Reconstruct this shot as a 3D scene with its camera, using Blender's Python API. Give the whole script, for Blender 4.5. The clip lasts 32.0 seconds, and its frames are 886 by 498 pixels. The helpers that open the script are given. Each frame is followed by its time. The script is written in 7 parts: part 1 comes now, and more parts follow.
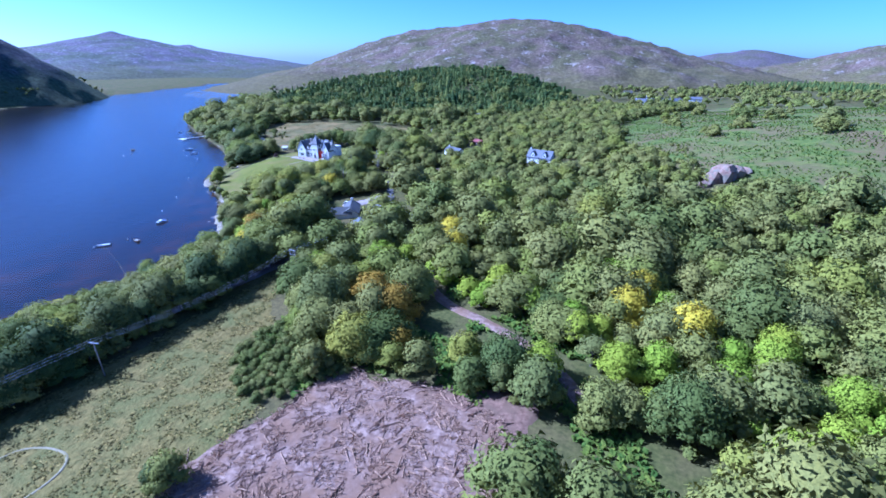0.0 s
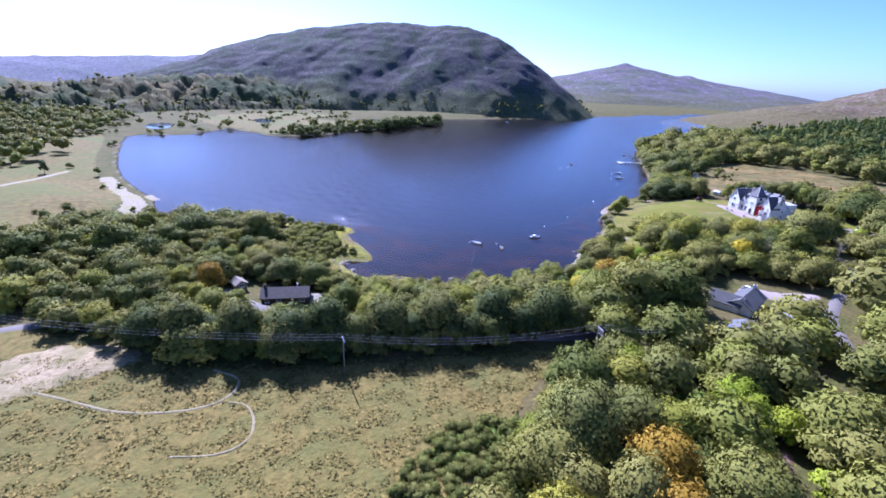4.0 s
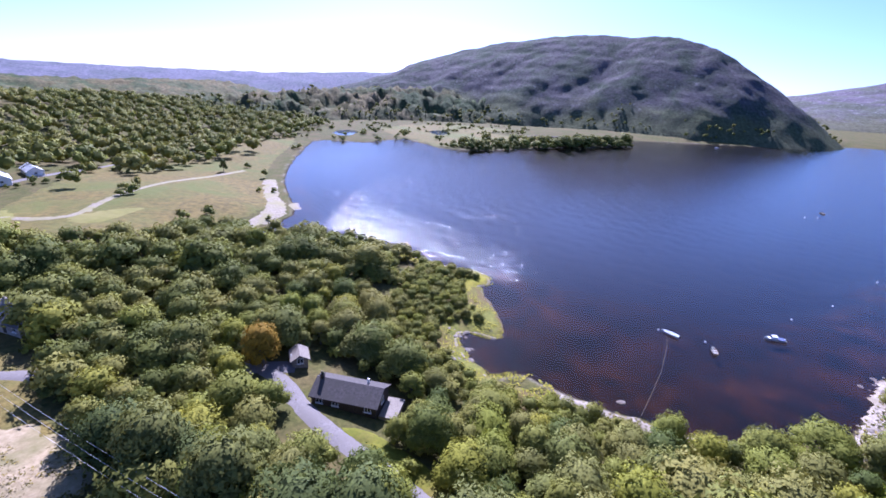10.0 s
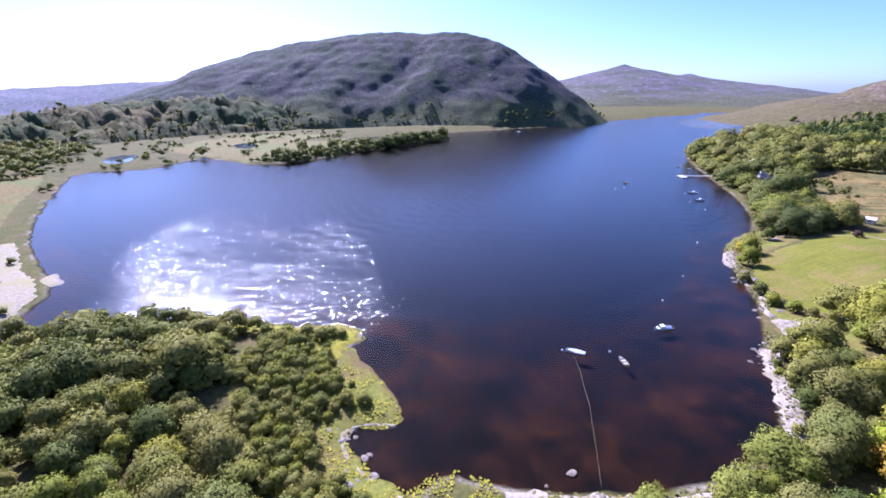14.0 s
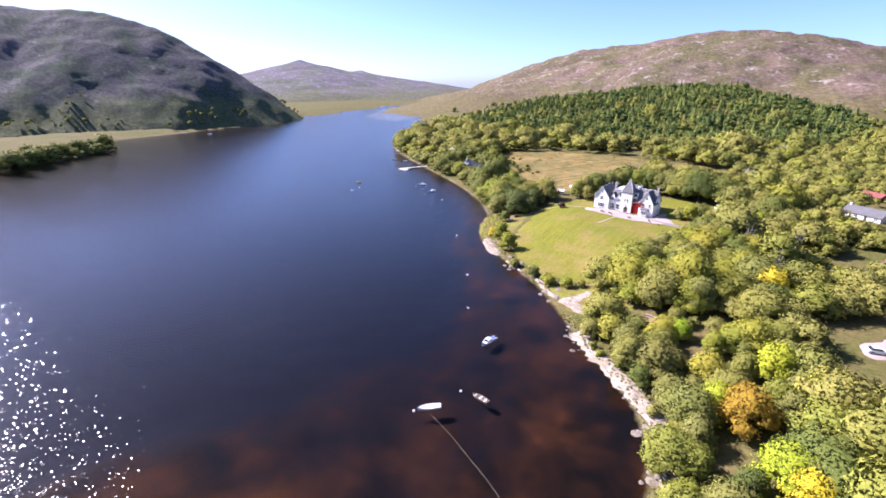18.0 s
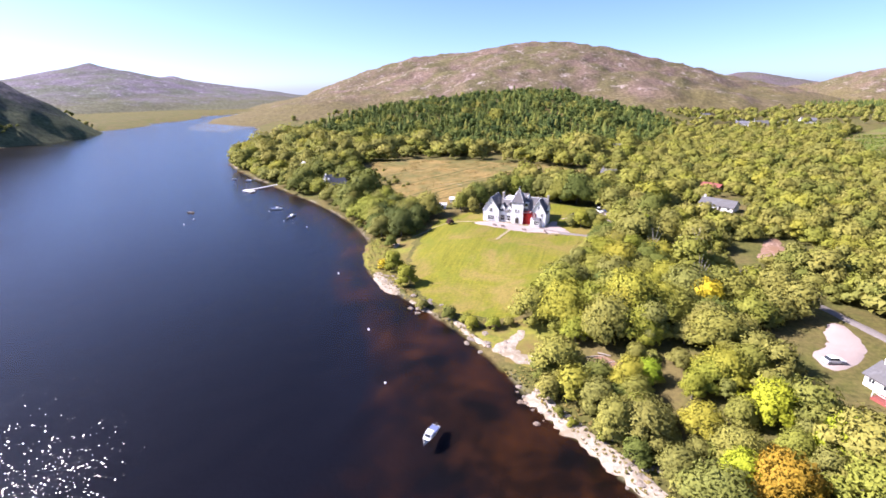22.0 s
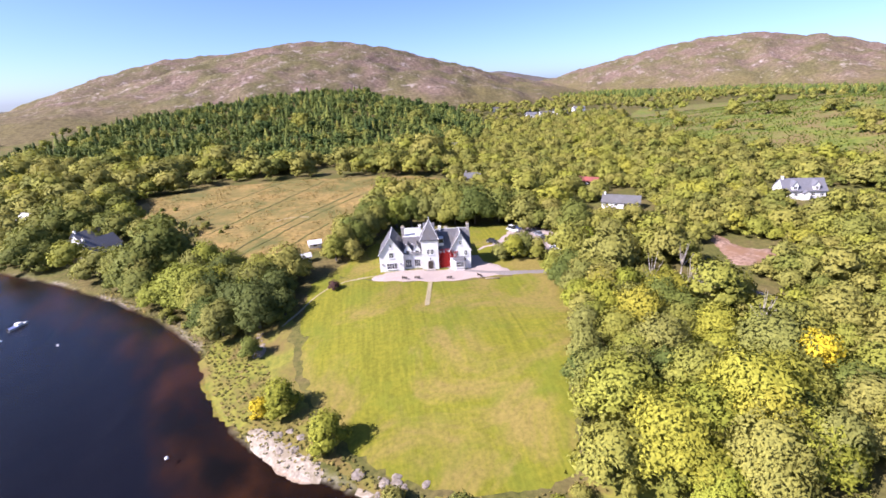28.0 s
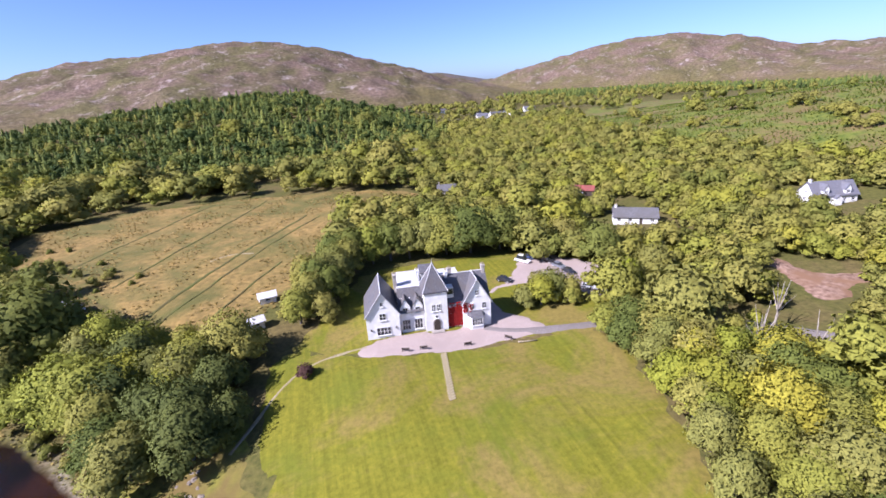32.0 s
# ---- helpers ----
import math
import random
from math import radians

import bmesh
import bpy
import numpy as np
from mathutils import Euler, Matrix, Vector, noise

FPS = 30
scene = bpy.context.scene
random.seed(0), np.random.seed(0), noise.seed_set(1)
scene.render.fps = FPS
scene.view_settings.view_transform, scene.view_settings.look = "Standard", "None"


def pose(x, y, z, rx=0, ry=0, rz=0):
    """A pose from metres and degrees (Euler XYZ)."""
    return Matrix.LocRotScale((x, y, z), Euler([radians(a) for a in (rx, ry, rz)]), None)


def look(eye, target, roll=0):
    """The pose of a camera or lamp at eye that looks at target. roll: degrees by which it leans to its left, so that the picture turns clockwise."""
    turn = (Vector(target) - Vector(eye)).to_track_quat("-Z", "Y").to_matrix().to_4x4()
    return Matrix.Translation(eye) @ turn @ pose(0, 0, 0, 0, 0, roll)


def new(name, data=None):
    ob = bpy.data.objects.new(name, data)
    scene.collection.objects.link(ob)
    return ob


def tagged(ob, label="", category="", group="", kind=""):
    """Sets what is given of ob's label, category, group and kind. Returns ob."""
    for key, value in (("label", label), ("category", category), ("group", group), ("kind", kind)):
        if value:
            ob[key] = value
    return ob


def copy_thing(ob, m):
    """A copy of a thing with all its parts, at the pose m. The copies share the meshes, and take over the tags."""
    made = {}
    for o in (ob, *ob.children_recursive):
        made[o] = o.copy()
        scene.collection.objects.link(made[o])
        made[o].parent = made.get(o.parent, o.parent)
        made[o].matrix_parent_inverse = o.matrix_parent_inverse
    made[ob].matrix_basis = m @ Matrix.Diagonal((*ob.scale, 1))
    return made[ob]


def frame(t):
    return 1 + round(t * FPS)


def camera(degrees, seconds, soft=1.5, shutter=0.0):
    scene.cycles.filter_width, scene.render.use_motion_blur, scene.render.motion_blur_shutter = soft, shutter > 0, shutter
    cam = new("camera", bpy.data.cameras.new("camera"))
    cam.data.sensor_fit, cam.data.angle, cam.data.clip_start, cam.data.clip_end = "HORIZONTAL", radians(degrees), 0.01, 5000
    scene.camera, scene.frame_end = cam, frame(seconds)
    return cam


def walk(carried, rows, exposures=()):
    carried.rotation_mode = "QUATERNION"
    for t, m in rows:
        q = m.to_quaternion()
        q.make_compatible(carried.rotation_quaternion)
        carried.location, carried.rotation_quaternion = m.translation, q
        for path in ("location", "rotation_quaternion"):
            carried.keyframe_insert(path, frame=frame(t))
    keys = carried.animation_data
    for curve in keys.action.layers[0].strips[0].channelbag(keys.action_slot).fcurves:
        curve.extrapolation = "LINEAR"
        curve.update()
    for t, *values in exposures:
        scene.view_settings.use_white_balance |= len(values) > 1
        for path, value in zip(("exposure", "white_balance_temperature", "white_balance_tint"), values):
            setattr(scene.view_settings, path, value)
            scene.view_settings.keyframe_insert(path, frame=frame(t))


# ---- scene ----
cam = camera(88.8, 32.0, soft=1.7)
PATH = [
    (0.0, pose(210.14, -270.79, 73.11, 67.21, -0.31, 21.80)),
    (0.5, pose(209.06, -266.12, 73.45, 67.86, -0.60, 25.21)),
    (1.0, pose(208.26, -260.92, 73.38, 68.58, -0.77, 29.78)),
    (1.5, pose(206.63, -254.46, 73.27, 68.94, -1.32, 35.59)),
    (2.0, pose(205.00, -247.34, 73.17, 69.07, -2.21, 43.65)),
    (2.5, pose(203.71, -240.41, 72.59, 69.16, -3.08, 52.84)),
    (3.0, pose(202.18, -233.12, 71.67, 68.79, -2.14, 61.30)),
    (3.5, pose(200.03, -226.89, 70.46, 69.04, -2.14, 70.57)),
    (5.5, pose(176.01, -217.85, 64.91, 69.81, -2.60, 84.50)),
    (6.0, pose(171.46, -215.37, 64.35, 69.82, -3.16, 90.05)),
    (6.5, pose(166.66, -213.56, 64.12, 69.80, -3.74, 94.80)),
    (7.0, pose(162.16, -212.35, 63.99, 69.77, -4.09, 97.85)),
    (7.5, pose(158.01, -211.47, 63.90, 69.87, -4.29, 99.29)),
    (8.0, pose(153.83, -210.75, 63.96, 70.00, -4.00, 99.74)),
    (8.5, pose(149.74, -210.48, 64.00, 70.10, -3.78, 100.02)),
    (9.0, pose(145.40, -210.51, 64.12, 70.12, -3.72, 100.66)),
    (9.5, pose(141.11, -210.90, 64.03, 70.15, -3.50, 100.21)),
    (10.0, pose(136.93, -211.72, 63.77, 70.25, -3.13, 98.64)),
    (10.5, pose(132.86, -213.09, 63.42, 70.54, -2.90, 96.27)),
    (11.0, pose(128.89, -214.18, 63.16, 70.74, -2.58, 93.83)),
    (11.5, pose(125.10, -215.19, 63.11, 70.89, -2.04, 91.13)),
    (12.0, pose(121.36, -216.37, 63.37, 70.93, -1.62, 88.38)),
    (12.5, pose(117.24, -217.19, 63.65, 70.97, -1.16, 85.80)),
    (13.0, pose(112.58, -217.89, 63.84, 71.03, -0.61, 82.74)),
    (13.5, pose(107.82, -218.43, 64.26, 70.87, -0.05, 79.42)),
    (14.0, pose(103.66, -219.28, 64.80, 70.71, 0.55, 75.32)),
    (14.5, pose(99.51, -220.26, 65.26, 70.54, 1.17, 70.45)),
    (15.0, pose(94.80, -221.33, 65.50, 70.19, 1.23, 65.65)),
    (15.5, pose(90.05, -222.39, 65.79, 69.95, 1.53, 60.40)),
    (17.5, pose(69.67, -222.09, 65.58, 69.86, 0.35, 41.37)),
    (18.0, pose(65.07, -221.07, 65.81, 69.84, 0.41, 38.13)),
    (18.5, pose(60.26, -220.21, 65.81, 69.84, 0.69, 31.89)),
    (19.0, pose(55.24, -219.11, 65.44, 69.85, 1.57, 23.00)),
    (19.5, pose(50.92, -216.98, 65.47, 69.80, 1.96, 18.75)),
    (20.0, pose(47.46, -213.94, 65.39, 70.03, 1.84, 18.15)),
    (20.5, pose(44.41, -210.32, 65.04, 70.22, 1.44, 18.18)),
    (21.0, pose(41.24, -206.23, 64.78, 70.36, 1.19, 18.25)),
    (21.5, pose(38.02, -201.57, 64.67, 70.40, 0.90, 18.38)),
    (22.0, pose(34.78, -197.17, 64.49, 70.41, 0.67, 18.51)),
    (22.5, pose(31.65, -193.01, 64.18, 70.54, 0.52, 18.62)),
    (23.0, pose(28.67, -188.88, 63.70, 70.77, 0.43, 18.72)),
    (23.5, pose(25.84, -184.38, 63.25, 70.84, 0.20, 18.87)),
    (24.0, pose(22.67, -179.36, 63.29, 70.82, -0.01, 18.85)),
    (24.5, pose(18.59, -173.87, 63.72, 70.74, -0.26, 18.89)),
    (25.0, pose(14.12, -168.57, 64.20, 70.52, -0.27, 17.57)),
    (25.5, pose(9.53, -163.53, 64.54, 70.28, -0.20, 15.10)),
    (26.0, pose(5.53, -159.02, 64.45, 70.29, 0.84, 9.76)),
    (26.5, pose(1.56, -154.71, 64.45, 69.93, 2.03, 2.05)),
    (28.5, pose(-12.11, -126.04, 60.11, 70.20, 2.31, -9.17)),
    (29.0, pose(-14.66, -120.69, 60.03, 70.24, 2.23, -9.92)),
    (29.5, pose(-16.74, -115.56, 60.08, 70.28, 2.22, -9.81)),
    (30.0, pose(-18.08, -110.55, 60.17, 70.34, 2.23, -10.25)),
    (30.5, pose(-18.70, -105.64, 60.22, 70.30, 2.47, -11.42)),
    (31.0, pose(-18.75, -100.71, 60.13, 70.19, 2.70, -12.87)),
    (31.5, pose(-18.32, -95.63, 59.92, 70.05, 2.99, -14.37)),
    (32.0, pose(-17.50, -90.47, 59.69, 69.93, 3.22, -15.91)),
]
walk(cam, PATH, [(0.0, 1.13, 3880, 24), (1.5, 1.2, 4080, 27), (3.5, 1.28, 4600, 32), (6.0, 1.3, 4800, 37), (15.0, 1.4, 4980, 35), (19.0, 1.66, 5720, 30), (26.0, 1.58, 5820, 28), (32.0, 1.16, 5500, 29)])

# ---- daylight ----
SUN_AZ, SUN_EL = 102.0, 40.0  # degrees to the left of +y, degrees up
sun_way = Vector((-math.sin(radians(SUN_AZ)) * math.cos(radians(SUN_EL)),
                  math.cos(radians(SUN_AZ)) * math.cos(radians(SUN_EL)), math.sin(radians(SUN_EL))))
world = bpy.data.worlds.new("world")
scene.world = world
world.use_nodes = True
wn, wl = world.node_tree.nodes, world.node_tree.links
sky = wn.new("ShaderNodeTexSky")
sky.sky_type, sky.sun_disc = "NISHITA", False
sky.sun_elevation, sky.sun_rotation = radians(SUN_EL), radians(-SUN_AZ)
sky.altitude, sky.air_density, sky.dust_density, sky.ozone_density = 60, 0.65, 0.8, 5.0
wl.new(sky.outputs[0], wn["Background"].inputs[0])
wn["Background"].inputs[1].default_value = 0.08
sun = new("sun", bpy.data.lights.new("sun", "SUN"))
sun.data.energy, sun.data.angle, sun.data.color = 5.0, radians(0.55), (1.0, 0.93, 0.82)
sun.matrix_world = look(sun_way * 900, (0, 0, 0))

# ---- materials ----
def material(name, rough=0.8, metal=0.0, spec=0.3):
    m = bpy.data.materials.new(name)
    m.use_nodes = True
    b = m.node_tree.nodes["Principled BSDF"]
    b.inputs["Roughness"].default_value, b.inputs["Metallic"].default_value = rough, metal
    b.inputs["Specular IOR Level"].default_value = spec
    return m, m.node_tree.nodes, m.node_tree.links, b


def ramp(nodes, links, source, stops):
    r = nodes.new("ShaderNodeValToRGB")
    els = r.color_ramp.elements
    while len(els) < len(stops):
        els.new(0.5)
    for e, (at, colour) in zip(els, stops):
        e.position, e.color = at, (*colour, 1)
    links.new(source, r.inputs[0])
    return r.outputs[0]


def noise_out(nodes, links, scale, detail=5.0, rough=0.6, coords="Object", warp=0.0, stretch=None):
    tc = nodes.new("ShaderNodeTexCoord")
    n = nodes.new("ShaderNodeTexNoise")
    n.inputs["Scale"].default_value, n.inputs["Detail"].default_value = scale, detail
    n.inputs["Roughness"].default_value, n.inputs["Distortion"].default_value = rough, warp
    if stretch:
        mp = nodes.new("ShaderNodeMapping")
        mp.inputs["Scale"].default_value = stretch
        links.new(tc.outputs[coords], mp.inputs[0])
        links.new(mp.outputs[0], n.inputs["Vector"])
    else:
        links.new(tc.outputs[coords], n.inputs["Vector"])
    return n.outputs["Fac"]


def mix(nodes, links, fac, a, b, kind="MIX"):
    m = nodes.new("ShaderNodeMix")
    m.data_type, m.blend_type = "RGBA", kind
    for socket, value in ((m.inputs[0], fac), (m.inputs[6], a), (m.inputs[7], b)):
        if isinstance(value, (int, float)):
            socket.default_value = value
        elif isinstance(value, tuple):
            socket.default_value = (*value, 1)
        else:
            links.new(value, socket)
    return m.outputs[2]


def bump(nodes, links, b, height, strength, distance):
    n = nodes.new("ShaderNodeBump")
    n.inputs["Strength"].default_value, n.inputs["Distance"].default_value = strength, distance
    links.new(height, n.inputs["Height"])
    links.new(n.outputs[0], b.inputs["Normal"])


def speckled(name, dark, light, scale, rough=0.85, big=None, big_scale=0.1, relief=0.3, depth=0.05, spec=0.25, metal=0.0):
    """A surface of two tones in fine grain, with a third tone in large stains, and relief."""
    m, n, l, b = material(name, rough, metal, spec)
    fine = noise_out(n, l, scale, 6)
    colour = ramp(n, l, fine, ((0.3, dark), (0.7, light)))
    if big:
        stains = ramp(n, l, noise_out(n, l, big_scale, 4, 0.6, warp=0.6), ((0.42, (0, 0, 0)), (0.62, (1, 1, 1))))
        colour = mix(n, l, stains, colour, big)
    l.new(colour, b.inputs["Base Color"])
    if relief:
        bump(n, l, b, fine, relief, depth)
    return m


def foliage(name, stops, tinted=False):
    """Leaves: one tone a tree, varied bough by bough and leaf by leaf; light shines through them a little."""
    m, n, l, b = material(name, 0.75, 0, 0.1)
    if tinted:
        a = n.new("ShaderNodeAttribute")
        a.attribute_name = "tint"
        tone = a.outputs["Fac"]
    else:
        tone = n.new("ShaderNodeObjectInfo").outputs["Random"]
    colour = ramp(n, l, tone, stops)
    leaf = ramp(n, l, n.new("ShaderNodeNewGeometry").outputs["Random Per Island"],
                ((0.0, (0.78, 0.79, 0.76)), (0.5, (0.92, 0.92, 0.92)), (1.0, (1.08, 1.05, 0.97))))
    colour = mix(n, l, 1.0, colour, leaf, "MULTIPLY")
    sprays = ramp(n, l, noise_out(n, l, 2.2, 4, 0.7), ((0.32, (0.7, 0.72, 0.72)), (0.5, (1.0, 1.0, 1.0)), (0.7, (1.2, 1.17, 1.1))))
    colour = mix(n, l, 1.0, colour, sprays, "MULTIPLY")
    l.new(colour, b.inputs["Base Color"])
    tr = n.new("ShaderNodeBsdfTranslucent")
    l.new(colour, tr.inputs[0])
    ms = n.new("ShaderNodeMixShader")
    ms.inputs[0].default_value = 0.2
    l.new(b.outputs[0], ms.inputs[1])
    l.new(tr.outputs[0], ms.inputs[2])
    l.new(ms.outputs[0], n["Material Output"].inputs[0])
    return m


GREENS = ((0.0, (0.104, 0.131, 0.029)), (0.16, (0.153, 0.175, 0.034)), (0.32, (0.215, 0.215, 0.053)), (0.46, (0.250, 0.230, 0.055)), 
          (0.58, (0.231, 0.252, 0.036)), (0.72, (0.276, 0.248, 0.060)), (0.84, (0.242, 0.262, 0.031)), (0.95, (0.306, 0.291, 0.036)), (1.0, (0.340, 0.306, 0.038)))
leaf_mat = foliage("leaves", GREENS)
FAR_GREENS = tuple((p, tuple(0.72 * v + 0.28 * m for v, m in zip(c, (0.235, 0.22, 0.04)))) for p, c in GREENS)
leaf_far_mat = foliage("woodland_leaves", FAR_GREENS, True)
gold_mat = foliage("golden_leaves", ((0.0, (0.47, 0.365, 0.018)), (1.0, (0.6, 0.47, 0.025))))
lime_mat = foliage("lime_leaves", ((0.0, (0.27, 0.36, 0.02)), (1.0, (0.38, 0.4, 0.025))))
autumn_mat = foliage("autumn_leaves", ((0.0, (0.3, 0.18, 0.022)), (1.0, (0.4, 0.265, 0.025))))
needle_mat = foliage("needles", ((0.0, (0.06, 0.095, 0.026)), (0.4, (0.13, 0.165, 0.038)), (0.7, (0.21, 0.23, 0.046)), (1.0, (0.31, 0.28, 0.06))), True)
fern_mat = foliage("bracken_fronds", ((0.0, (0.08, 0.135, 0.02)), (1.0, (0.2, 0.23, 0.03))), True)
reed_mat = foliage("reeds", ((0.0, (0.24, 0.24, 0.018)), (1.0, (0.4, 0.34, 0.035))), True)
dark_leaf_mat = foliage("dark_leaves", ((0.0, (0.075, 0.1, 0.027)), (0.6, (0.125, 0.143, 0.036)), (1.0, (0.19, 0.185, 0.045))))
bark_mat = speckled("bark", (0.06, 0.05, 0.04), (0.16, 0.14, 0.12), 3.0, 0.9, relief=0.6)


def water_mat():
    m, n, l, b = material("loch_water", 0.05)
    n.remove(b)
    tc = n.new("ShaderNodeTexCoord")

    def vector(kind, a, b):
        v = n.new("ShaderNodeVectorMath")
        v.operation = kind
        for socket, value in zip(v.inputs, (a, b)):
            if isinstance(value, tuple):
                socket.default_value = value
            elif value is not None:
                l.new(value, socket)
        return v.outputs[0]

    # ripples: small facets, most nearly level and some steep, over a gentle swell
    place = n.new("ShaderNodeSeparateXYZ")
    l.new(tc.outputs["Object"], place.inputs[0])
    facets = []
    for size, tail, lean in ((7.0, 0.95, (0.66, 0.86, 0.0)), (10.5, 1.25, (0.12, 1.12, 0.0))):
        cells = n.new("ShaderNodeTexVoronoi")
        cells.inputs["Scale"].default_value = size
        l.new(vector("MULTIPLY", tc.outputs["Object"], (1.0, 0.75, 1.0)), cells.inputs["Vector"])
        tilt = vector("SUBTRACT", cells.outputs["Color"], (0.5, 0.5, 0.5))
        split = n.new("ShaderNodeSeparateColor")
        l.new(cells.outputs["Color"], split.inputs[0])
        steep = ramp(n, l, split.outputs[2], ((0.0, (0.24,) * 3), (0.6, (0.44,) * 3), (1.0, (tail,) * 3)))
        facets.append(vector("MULTIPLY", vector("MULTIPLY", tilt, steep), lean))
    # short steep ripples on the open loch, longer ones at its southern end
    open_water = n.new("ShaderNodeMapRange")
    for k, v in enumerate((-206.0, -166.0)):
        open_water.inputs[k + 1].default_value = v
    l.new(place.outputs[1], open_water.inputs[0])
    facets = mix(n, l, open_water.outputs[0], *facets)
    swell = n.new("ShaderNodeTexNoise")
    swell.inputs["Scale"].default_value, swell.inputs["Detail"].default_value = 0.45, 3
    l.new(tc.outputs["Object"], swell.inputs["Vector"])
    roll = vector("MULTIPLY", vector("SUBTRACT", swell.outputs["Color"], (0.5, 0.5, 0.5)), (0.17, 0.17, 0.0))
    gusts = ramp(n, l, noise_out(n, l, 0.02, 3, 0.5), ((0.35, (0.58,) * 3), (0.65, (0.74,) * 3)))
    # the head of the bay lies sheltered from the wind
    shelter = n.new("ShaderNodeMapRange")
    for k, v in enumerate((-22.0, 6.0, 1.0, 0.3)):
        shelter.inputs[k + 1].default_value = v
    l.new(place.outputs[0], shelter.inputs[0])
    lee = n.new("ShaderNodeMapRange")
    for k, v in enumerate((-345.0, -290.0, 0.4, 1.0)):
        lee.inputs[k + 1].default_value = v
    l.new(place.outputs[1], lee.inputs[0])
    calm = n.new("ShaderNodeMath")
    calm.operation = "MULTIPLY"
    l.new(shelter.outputs[0], calm.inputs[0])
    l.new(lee.outputs[0], calm.inputs[1])
    lean = vector("MULTIPLY", vector("MULTIPLY", vector("ADD", facets, roll), gusts), calm.outputs[0])
    normal = vector("NORMALIZE", vector("ADD", lean, (0.0, 0.0, 1.0)), None)
    gloss = n.new("ShaderNodeBsdfGlossy")
    gloss.distribution = "BECKMANN"
    gloss.inputs["Roughness"].default_value = 0.16
    l.new(normal, gloss.inputs["Normal"])
    clear = n.new("ShaderNodeBsdfTransparent")
    clear.inputs[0].default_value = (0.93, 0.88, 0.84, 1)
    # Schlick's share of the mirror, alike from above and below
    facing = n.new("ShaderNodeLayerWeight")
    facing.inputs[0].default_value = 0.5
    share = facing.outputs["Facing"]
    for kind, by in (("POWER", 4.8), ("MULTIPLY", 0.97), ("ADD", 0.009)):
        step = n.new("ShaderNodeMath")
        step.operation = kind
        step.inputs[1].default_value = by
        l.new(share, step.inputs[0])
        share = step.outputs[0]
    ms = n.new("ShaderNodeMixShader")
    for a, z in ((share, 0), (clear.outputs[0], 1), (gloss.outputs[0], 2)):
        l.new(a, ms.inputs[z])
    l.new(ms.outputs[0], n["Material Output"].inputs[0])
    return m


def bed_and_ground_mat():
    """Ground: heath and rough grass; below the water line stones, brown silt, then a blue-black painted by depth for
    the light lost in deep water.
    """
    m, n, l, b = material("ground_cover", 0.95, 0, 0.1)
    geo = n.new("ShaderNodeNewGeometry")
    sep = n.new("ShaderNodeSeparateXYZ")
    l.new(geo.outputs["Position"], sep.inputs[0])
    fine = noise_out(n, l, 0.9, 6, 0.65)
    mid = noise_out(n, l, 0.06, 5, 0.6, warp=0.4)
    grass = ramp(n, l, fine, ((0.3, (0.05, 0.055, 0.014)), (0.7, (0.125, 0.115, 0.03))))
    heath = ramp(n, l, fine, ((0.3, (0.075, 0.06, 0.024)), (0.7, (0.16, 0.125, 0.045))))
    land = mix(n, l, ramp(n, l, mid, ((0.42, (0,) * 3), (0.6, (1,) * 3))), grass, heath)
    stones = ramp(n, l, noise_out(n, l, 1.4, 4), ((0.35, (0.1, 0.08, 0.055)), (0.65, (0.38, 0.33, 0.26))))
    silt = ramp(n, l, noise_out(n, l, 0.07, 9, 0.66, warp=0.3), ((0.4, (0.001, 0.0005, 0.0003)), (0.5, (0.009, 0.0031, 0.0007)), (0.64, (0.028, 0.01, 0.002)), (0.85, (0.075, 0.031, 0.007))))
    deep = n.new("ShaderNodeMapRange")
    deep.inputs[1].default_value, deep.inputs[2].default_value = -0.9, -3.8
    l.new(sep.outputs[2], deep.inputs[0])
    # the deep water's dimming and blue are put into the bed's colour
    bed = mix(n, l, deep.outputs[0], silt, (0.0004, 0.0011, 0.0055))
    wet = n.new("ShaderNodeMapRange")
    wet.inputs[1].default_value, wet.inputs[2].default_value = 0.3, 0.0
    l.new(sep.outputs[2], wet.inputs[0])
    shore = n.new("ShaderNodeMapRange")
    shore.inputs[1].default_value, shore.inputs[2].default_value = 0.6, 0.2
    l.new(sep.outputs[2], shore.inputs[0])
    patchy = n.new("ShaderNodeMath")
    patchy.operation = "MULTIPLY"
    l.new(shore.outputs[0], patchy.inputs[0])
    l.new(ramp(n, l, noise_out(n, l, 0.05, 4, 0.6), ((0.45, (0.0,) * 3), (0.62, (1,) * 3))), patchy.inputs[1])
    colour = mix(n, l, wet.outputs[0], mix(n, l, patchy.outputs[0], land, stones), bed)
    l.new(colour, b.inputs["Base Color"])
    bump(n, l, b, fine, 0.5, 0.25)
    return m


